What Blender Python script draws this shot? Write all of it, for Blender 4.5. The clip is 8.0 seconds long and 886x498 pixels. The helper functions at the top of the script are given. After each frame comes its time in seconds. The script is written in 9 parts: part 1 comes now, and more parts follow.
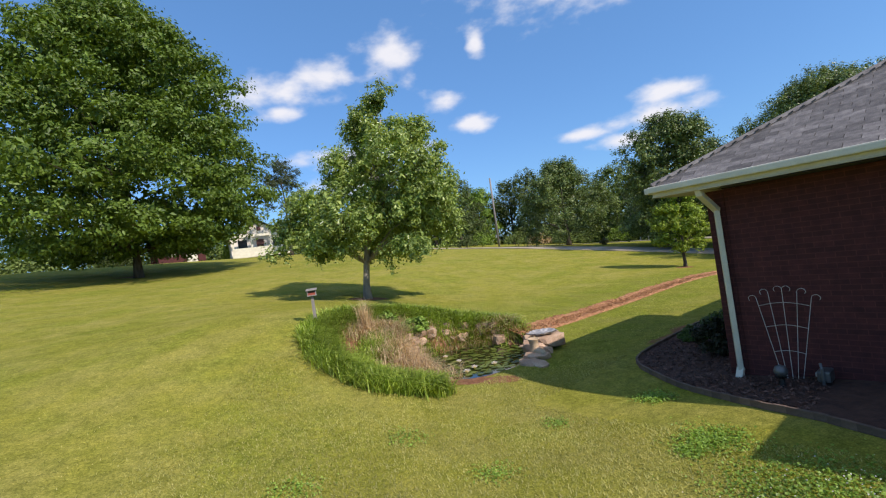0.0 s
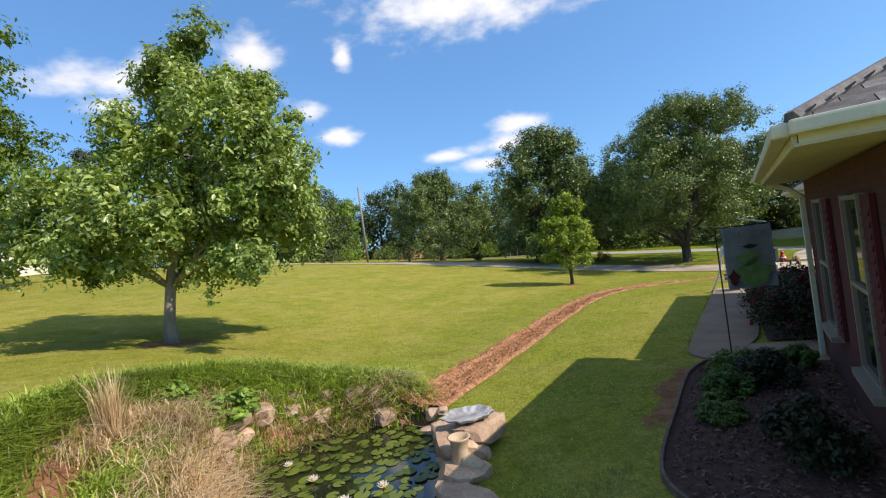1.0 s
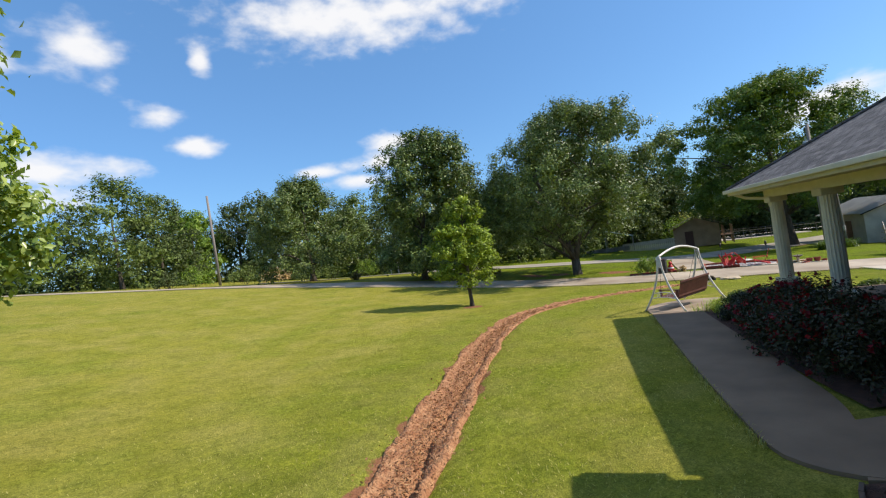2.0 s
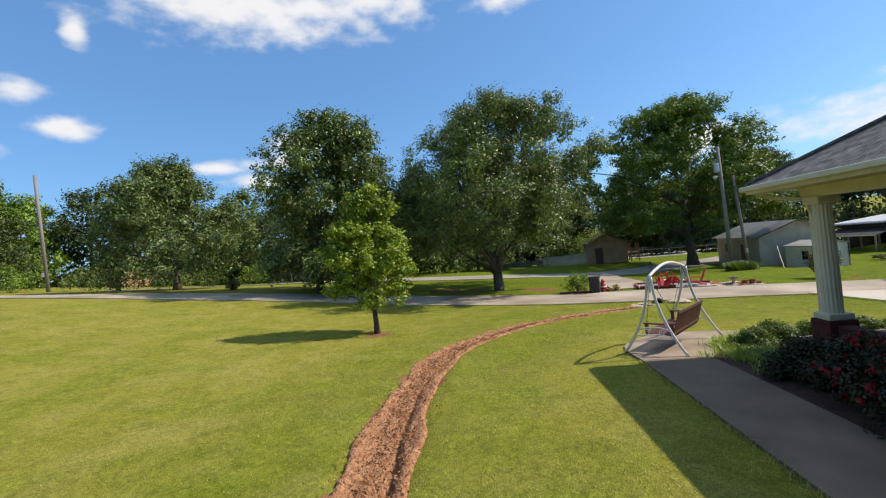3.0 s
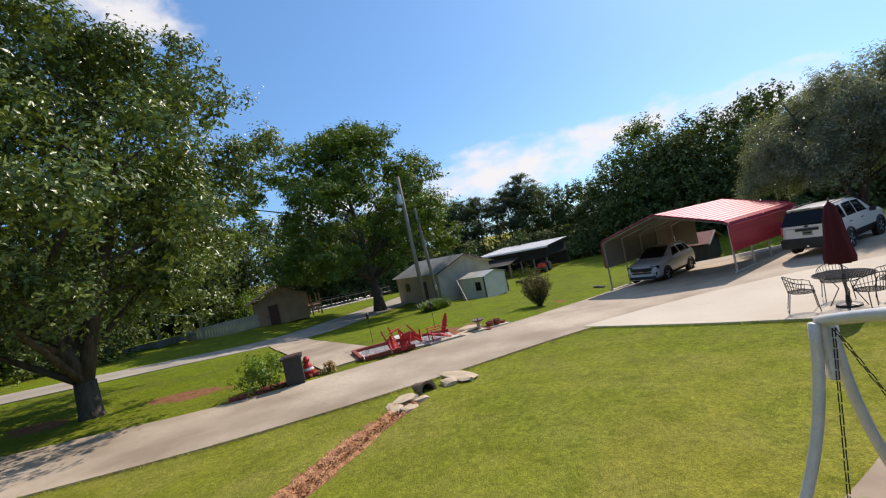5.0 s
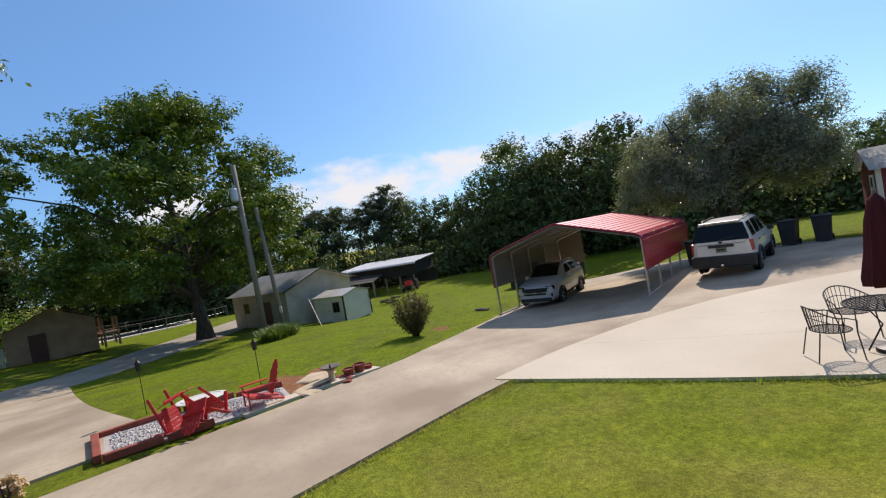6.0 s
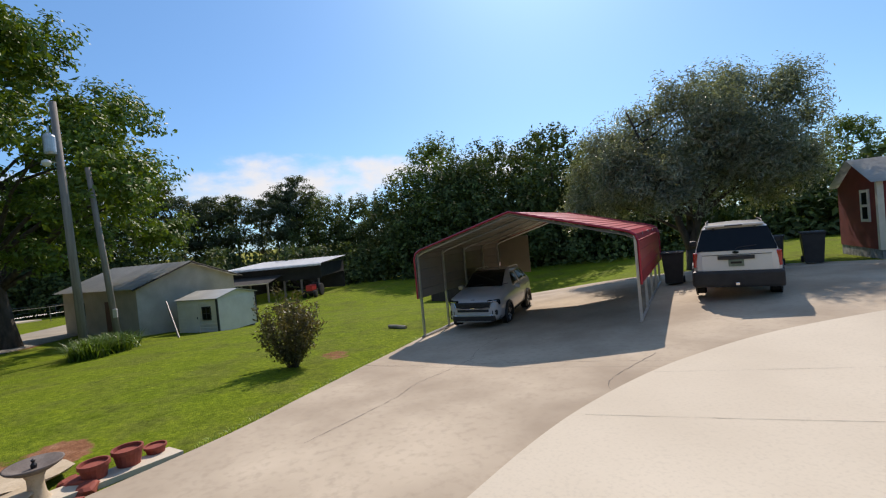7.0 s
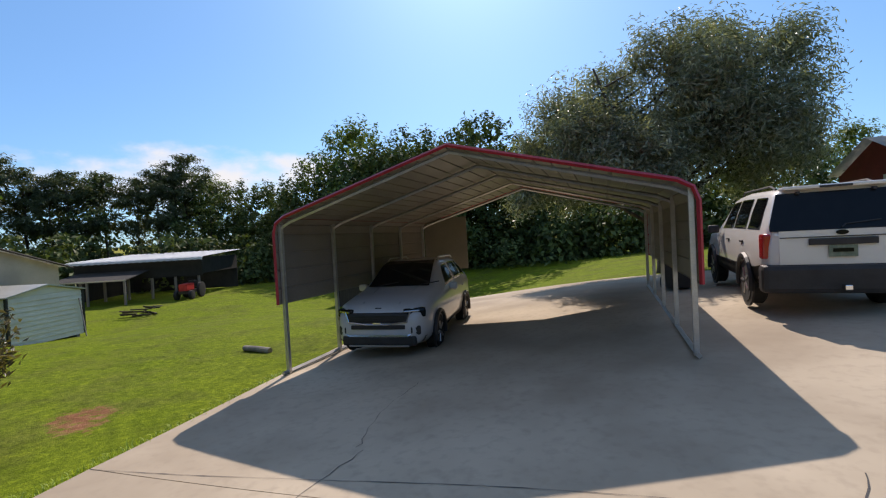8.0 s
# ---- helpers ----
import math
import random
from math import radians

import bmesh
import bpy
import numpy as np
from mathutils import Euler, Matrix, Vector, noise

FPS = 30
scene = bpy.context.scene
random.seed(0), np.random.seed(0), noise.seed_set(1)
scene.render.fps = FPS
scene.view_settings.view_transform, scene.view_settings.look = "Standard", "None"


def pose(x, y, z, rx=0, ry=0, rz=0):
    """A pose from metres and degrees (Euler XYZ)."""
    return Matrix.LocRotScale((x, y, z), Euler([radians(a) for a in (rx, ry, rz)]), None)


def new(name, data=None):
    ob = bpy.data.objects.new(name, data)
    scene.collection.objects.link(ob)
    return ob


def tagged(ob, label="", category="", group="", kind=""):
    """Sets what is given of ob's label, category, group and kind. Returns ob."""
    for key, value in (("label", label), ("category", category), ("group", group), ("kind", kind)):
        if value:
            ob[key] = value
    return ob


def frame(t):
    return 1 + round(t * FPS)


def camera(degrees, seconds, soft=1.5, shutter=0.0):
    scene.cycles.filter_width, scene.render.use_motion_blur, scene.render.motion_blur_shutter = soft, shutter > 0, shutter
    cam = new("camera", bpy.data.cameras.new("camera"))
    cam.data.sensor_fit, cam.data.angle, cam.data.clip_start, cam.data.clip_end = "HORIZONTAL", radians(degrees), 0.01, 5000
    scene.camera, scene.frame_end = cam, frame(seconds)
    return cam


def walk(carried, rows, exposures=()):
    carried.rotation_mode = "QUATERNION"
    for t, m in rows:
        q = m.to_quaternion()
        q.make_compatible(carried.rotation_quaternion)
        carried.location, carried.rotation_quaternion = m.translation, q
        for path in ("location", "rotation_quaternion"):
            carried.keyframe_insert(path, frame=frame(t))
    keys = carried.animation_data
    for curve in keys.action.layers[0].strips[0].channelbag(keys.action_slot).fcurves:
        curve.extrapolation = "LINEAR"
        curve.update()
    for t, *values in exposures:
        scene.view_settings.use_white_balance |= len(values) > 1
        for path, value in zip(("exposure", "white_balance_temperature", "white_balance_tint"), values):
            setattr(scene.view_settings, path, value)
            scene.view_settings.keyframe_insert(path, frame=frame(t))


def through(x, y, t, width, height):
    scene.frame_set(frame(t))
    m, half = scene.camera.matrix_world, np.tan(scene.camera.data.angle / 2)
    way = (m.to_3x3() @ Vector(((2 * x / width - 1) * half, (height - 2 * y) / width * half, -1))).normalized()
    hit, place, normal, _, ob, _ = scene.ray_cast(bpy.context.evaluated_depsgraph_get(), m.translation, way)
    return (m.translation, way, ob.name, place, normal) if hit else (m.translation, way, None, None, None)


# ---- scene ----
cam = camera(89.9, 8.0, soft=1.2)
METRES, EYE, TILT, LEAN, TURN = 44.0, 2.75, 0.0, 0.0, 0.0
ROWS = [
    (0.0, 0.0, 0.0, 0.0, 0.08, 0.55, 8.14),
    (0.5, -0.0016, 0.0578, 0.0006, -9.18, 0.2, 8.19),
    (1.0, 0.0064, 0.116, 0.0008, -17.24, 0.13, 7.81),
    (1.5, 0.0238, 0.1742, 0.0, -25.23, 0.12, 7.95),
    (2.0, 0.0486, 0.2298, -0.0005, -33.3, 0.04, 8.86),
    (3.5, 0.1673, 0.37, -0.0052, -52.39, -0.27, 6.26),
    (4.0, 0.2201, 0.4067, -0.0082, -62.3, -0.27, 8.2),
    (4.5, 0.2783, 0.4355, -0.0098, -74.61, -0.16, 9.88),
    (5.0, 0.3397, 0.4546, -0.0104, -87.54, -0.12, 11.8),
    (6.5, 0.5277, 0.4356, -0.0248, -111.33, -1.47, 7.3),
    (7.0, 0.5855, 0.4102, -0.0333, -116.23, -1.35, 5.41),
    (7.5, 0.6405, 0.3788, -0.042, -121.25, -1.48, 4.29),
    (8.0, 0.6931, 0.3425, -0.0508, -126.05, -1.43, 3.1),
]
walk(cam, [(t, pose(0, 0, EYE, TILT, LEAN, TURN) @ pose(METRES * x, METRES * y, METRES * z, 90 + pitch, roll, yaw)) for t, x, y, z, yaw, pitch, roll in ROWS],
     exposures=[(0.0, 0.0, 6680, 20), (1.0, 0.20, 6860, 18), (2.0, 0.10, 6900, 16), (3.5, 0.02, 7000, 17), (4.5, 0.03, 7060, 19), (6.5, -0.07, 7060, 20), (7.5, -0.04, 7050, 18), (8.0, 0.0, 7080, 20)])

# ---- world and sun ----
SKY_LEVEL = (0.090, 0.140, 0.178)
SUN_TO = Vector((0.80, -0.71, 0.98)).normalized()
world = bpy.data.worlds.new("sky")
scene.world = world
world.use_nodes = True
wn, wl = world.node_tree.nodes, world.node_tree.links
for n in list(wn):
    wn.remove(n)


def wnode(kind, **props):
    n = wn.new(kind)
    for k, v in props.items():
        if k == "blend":
            n.blend_type = v
        elif k == "op":
            n.operation = v
        elif k == "data":
            n.data_type = v
    return n


sky = wnode("ShaderNodeTexSky")
sky.sky_type, sky.sun_disc = "NISHITA", False
sky.sun_elevation = math.asin(SUN_TO.z)
sky.sun_rotation = math.atan2(SUN_TO.x, SUN_TO.y)
sky.air_density, sky.dust_density, sky.ozone_density = 1.0, 0.75, 2.0
coord = wnode("ShaderNodeTexCoord")
# clouds: heading and height of the middle, half width and half height, in degrees
CLOUDS = [
    (-18.5, 21.2, 5.5, 1.9), (-11.8, 23.0, 4.0, 2.0), (-3.3, 24.6, 4.2, 2.6), (-18.0, 19.3, 3.0, 1.0), (2.4, 18.9, 2.4, 1.4),
    (6.3, 15.6, 2.9, 1.1), (28.9, 14.5, 4.2, 1.2), (26.8, 12.3, 6.0, 1.3), (24.1, 10.2, 4.2, 0.9), (19.0, 11.8, 3.2, 0.8),
    (7.8, 24.6, 1.2, 1.6), (26.0, 29.0, 17.0, 4.2), (40.0, 29.6, 9.0, 3.4), (57.6, 29.5, 6.0, 3.2), (-8.0, 13.4, 8.5, 1.8),
    (-9.5, 10.2, 5.5, 1.8), (97.0, 8.0, 16.0, 3.2), (124.0, 8.0, 8.5, 2.6), (76.0, 8.0, 8.0, 2.0), (111.0, 9.2, 10.0, 2.0),
]


def wmath(op, a, b=None, c=None):
    n = wnode("ShaderNodeMath", op=op)
    for k, v in enumerate((a, b, c)):
        if v is None:
            continue
        if isinstance(v, (int, float)):
            n.inputs[k].default_value = v
        else:
            wl.new(v, n.inputs[k])
    return n.outputs[0]


split = wnode("ShaderNodeSeparateXYZ")
wl.new(coord.outputs["Generated"], split.inputs[0])
heading = wmath("ARCTAN2", split.outputs[0], split.outputs[1])
height = wmath("ARCSINE", split.outputs[2])
both = wnode("ShaderNodeCombineXYZ")
wl.new(heading, both.inputs[0])
wl.new(height, both.inputs[1])
nearest = None
for a, e, w, h in CLOUDS:
    rel = wnode("ShaderNodeVectorMath", op="MULTIPLY_ADD")
    wl.new(both.outputs[0], rel.inputs[0])
    rel.inputs[1].default_value = (1 / radians(w), 1 / radians(h), 0)
    rel.inputs[2].default_value = (-a / w, -e / h, 0)
    size = wnode("ShaderNodeVectorMath", op="LENGTH")
    wl.new(rel.outputs[0], size.inputs[0])
    nearest = size.outputs["Value"] if nearest is None else wmath("SMOOTH_MIN", nearest, size.outputs["Value"], 0.35)
stretch = wnode("ShaderNodeVectorMath", op="MULTIPLY")
wl.new(both.outputs[0], stretch.inputs[0])
stretch.inputs[1].default_value = (1.0, 1.8, 1.0)
puffs = wnode("ShaderNodeTexNoise")
puffs.inputs["Scale"].default_value, puffs.inputs["Detail"].default_value, puffs.inputs["Roughness"].default_value = 13.0, 5.0, 0.52
wl.new(stretch.outputs[0], puffs.inputs["Vector"])
edge = wmath("MULTIPLY_ADD", puffs.outputs["Fac"], 2.4, -1.2)
body = wmath("ADD", nearest, edge)
cover = wnode("ShaderNodeMapRange")
cover.interpolation_type = "SMOOTHSTEP"
cover.inputs["From Min"].default_value, cover.inputs["From Max"].default_value = 1.25, 0.05
cover.inputs["To Min"].default_value, cover.inputs["To Max"].default_value = 0.0, 0.95
wl.new(body, cover.inputs["Value"])
blue = wnode("ShaderNodeVectorMath", op="MULTIPLY")
wl.new(sky.outputs[0], blue.inputs[0])
blue.inputs[1].default_value = SKY_LEVEL
# a thin even haze over the whole sky
haze = wnode("ShaderNodeMix", data="RGBA", blend="MIX")
haze.inputs["Factor"].default_value = 0.35
haze.inputs[7].default_value = (0.15, 0.42, 0.84, 1)
wl.new(blue.outputs[0], haze.inputs[6])
mixed = wnode("ShaderNodeMix", data="RGBA", blend="MIX")
wl.new(cover.outputs[0], mixed.inputs["Factor"])
wl.new(haze.outputs[2], mixed.inputs[6])
mixed.inputs[7].default_value = (0.86, 0.92, 0.95, 1)
# scattered cumulus added overhead, out of view, to whiten the sky's fill light
over = wnode("ShaderNodeMapRange")
over.interpolation_type = "SMOOTHSTEP"
over.inputs["From Min"].default_value, over.inputs["From Max"].default_value = radians(39), radians(50)
wl.new(height, over.inputs["Value"])
lift_z = wmath("MAXIMUM", split.outputs[2], 0.3)
flat_sky = wnode("ShaderNodeCombineXYZ")
wl.new(wmath("DIVIDE", split.outputs[0], lift_z), flat_sky.inputs[0])
wl.new(wmath("DIVIDE", split.outputs[1], lift_z), flat_sky.inputs[1])
fill_cloud = wnode("ShaderNodeTexNoise")
fill_cloud.inputs["Scale"].default_value, fill_cloud.inputs["Detail"].default_value = 3.2, 5.0
wl.new(flat_sky.outputs[0], fill_cloud.inputs["Vector"])
bank = wnode("ShaderNodeMapRange")
bank.interpolation_type = "SMOOTHSTEP"
bank.inputs["From Min"].default_value, bank.inputs["From Max"].default_value = 0.50, 0.62
wl.new(fill_cloud.outputs["Fac"], bank.inputs["Value"])
whole = wnode("ShaderNodeMix", data="RGBA", blend="MIX")
wl.new(wmath("MULTIPLY", bank.outputs[0], over.outputs[0]), whole.inputs["Factor"])
wl.new(mixed.outputs[2], whole.inputs[6])
whole.inputs[7].default_value = (0.98, 0.91, 0.83, 1)
backing = wnode("ShaderNodeBackground")
wl.new(whole.outputs[2], backing.inputs["Color"])
wl.new(backing.outputs[0], wnode("ShaderNodeOutputWorld").inputs["Surface"])

sun = new("sun", bpy.data.lights.new("sun", "SUN"))
sun.data.energy, sun.data.angle, sun.data.color = 4.8, radians(0.53), (1.0, 0.95, 0.87)
sun.rotation_mode = "QUATERNION"
sun.rotation_quaternion = SUN_TO.to_track_quat("Z", "Y")
sun.location = (20, -20, 40)

# ---- materials ----
def rgb(c):
    return (*c, 1) if len(c) == 3 else tuple(c)


def matte(name, c1, c2, scale=6.0, rough=0.8, bump=0.2, fine=60.0, metal=0.0, c3=None, speck=0.5, coords="Object", vary=0.0, coat=0.0, stretch=(1, 1, 1), bump_dist=0.01, island=False, spec=0.5):
    """A surface with a broad mix of two colours, a fine grain, wear specks of a third colour and relief."""
    m = bpy.data.materials.new(name)
    m.use_nodes = True
    nt = m.node_tree
    b = nt.nodes["Principled BSDF"]
    b.inputs["Roughness"].default_value, b.inputs["Metallic"].default_value = rough, metal
    b.inputs["Specular IOR Level"].default_value = spec
    if coat:
        b.inputs["Coat Weight"].default_value = coat
    tc = nt.nodes.new("ShaderNodeTexCoord")
    mp = nt.nodes.new("ShaderNodeMapping")
    mp.inputs["Scale"].default_value = stretch
    nt.links.new(tc.outputs[coords], mp.inputs["Vector"])
    n1, n2 = nt.nodes.new("ShaderNodeTexNoise"), nt.nodes.new("ShaderNodeTexNoise")
    for n, sc, de in ((n1, scale, 5.0), (n2, fine, 3.0)):
        n.inputs["Scale"].default_value, n.inputs["Detail"].default_value = sc, de
        nt.links.new(mp.outputs[0], n.inputs["Vector"])
    r1 = nt.nodes.new("ShaderNodeValToRGB")
    r1.color_ramp.elements[0].position, r1.color_ramp.elements[1].position = 0.32, 0.68
    r1.color_ramp.elements[0].color, r1.color_ramp.elements[1].color = rgb(c1), rgb(c2)
    nt.links.new(n1.outputs["Fac"], r1.inputs[0])
    mix = nt.nodes.new("ShaderNodeMix")
    mix.data_type = "RGBA"
    r2 = nt.nodes.new("ShaderNodeValToRGB")
    r2.color_ramp.elements[0].position, r2.color_ramp.elements[1].position = 0.5, 0.75
    r2.color_ramp.elements[0].color, r2.color_ramp.elements[1].color = (0, 0, 0, 1), (speck, speck, speck, 1)
    nt.links.new(n2.outputs["Fac"], r2.inputs[0])
    nt.links.new(r2.outputs[0], mix.inputs["Factor"])
    nt.links.new(r1.outputs[0], mix.inputs[6])
    mix.inputs[7].default_value = rgb(c3 if c3 else tuple(v * 0.7 for v in c1))
    out = mix.outputs[2]
    if vary:
        info = nt.nodes.new("ShaderNodeObjectInfo")
        hsv = nt.nodes.new("ShaderNodeHueSaturation")
        mr = nt.nodes.new("ShaderNodeMapRange")
        mr.inputs["To Min"].default_value, mr.inputs["To Max"].default_value = 1 - vary, 1 + vary
        if island:
            info = nt.nodes.new("ShaderNodeNewGeometry")
        nt.links.new(info.outputs["Random Per Island" if island else "Random"], mr.inputs["Value"])
        nt.links.new(mr.outputs[0], hsv.inputs["Value"])
        nt.links.new(out, hsv.inputs["Color"])
        out = hsv.outputs[0]
    nt.links.new(out, b.inputs["Base Color"])
    if bump:
        bp = nt.nodes.new("ShaderNodeBump")
        bp.inputs["Strength"].default_value, bp.inputs["Distance"].default_value = bump, bump_dist
        nt.links.new(n2.outputs["Fac"], bp.inputs["Height"])
        nt.links.new(bp.outputs[0], b.inputs["Normal"])
    return m


def leafy(name, dark, light, gloss=0.45, through=0.35):
    """Leaves and blades: each one its own tone, and light shining through them."""
    m = bpy.data.materials.new(name)
    m.use_nodes = True
    nt = m.node_tree
    b = nt.nodes["Principled BSDF"]
    geo = nt.nodes.new("ShaderNodeNewGeometry")
    ramp = nt.nodes.new("ShaderNodeValToRGB")
    ramp.color_ramp.elements[0].color, ramp.color_ramp.elements[1].color = rgb(dark), rgb(light)
    nt.links.new(geo.outputs["Random Per Island"], ramp.inputs[0])
    tc = nt.nodes.new("ShaderNodeTexCoord")
    no = nt.nodes.new("ShaderNodeTexNoise")
    no.inputs["Scale"].default_value = 0.9
    nt.links.new(tc.outputs["Object"], no.inputs["Vector"])
    mr = nt.nodes.new("ShaderNodeMapRange")
    mr.inputs["From Min"].default_value, mr.inputs["From Max"].default_value = 0.3, 0.7
    mr.inputs["To Min"].default_value, mr.inputs["To Max"].default_value = 0.75, 1.25
    nt.links.new(no.outputs["Fac"], mr.inputs["Value"])
    hsv = nt.nodes.new("ShaderNodeHueSaturation")
    nt.links.new(mr.outputs[0], hsv.inputs["Value"])
    nt.links.new(ramp.outputs[0], hsv.inputs["Color"])
    nt.links.new(hsv.outputs[0], b.inputs["Base Color"])
    b.inputs["Roughness"].default_value = gloss
    b.inputs["Specular IOR Level"].default_value = 0.35
    tr = nt.nodes.new("ShaderNodeBsdfTranslucent")
    warm = nt.nodes.new("ShaderNodeMix")
    warm.data_type, warm.blend_type = "RGBA", "MULTIPLY"
    warm.inputs["Factor"].default_value = 1.0
    warm.inputs[7].default_value = (1.5, 1.45, 0.55, 1)
    nt.links.new(hsv.outputs[0], warm.inputs[6])
    nt.links.new(warm.outputs[2], tr.inputs["Color"])
    mx = nt.nodes.new("ShaderNodeMixShader")
    mx.inputs[0].default_value = through
    nt.links.new(b.outputs[0], mx.inputs[1])
    nt.links.new(tr.outputs[0], mx.inputs[2])
    nt.links.new(mx.outputs[0], nt.nodes["Material Output"].inputs["Surface"])
    return m


def glassy(name, tint=(0.02, 0.025, 0.03), rough=0.05):
    return matte(name, tint, tuple(v * 1.3 for v in tint), rough=rough, bump=0.0, speck=0.1, spec=0.22)


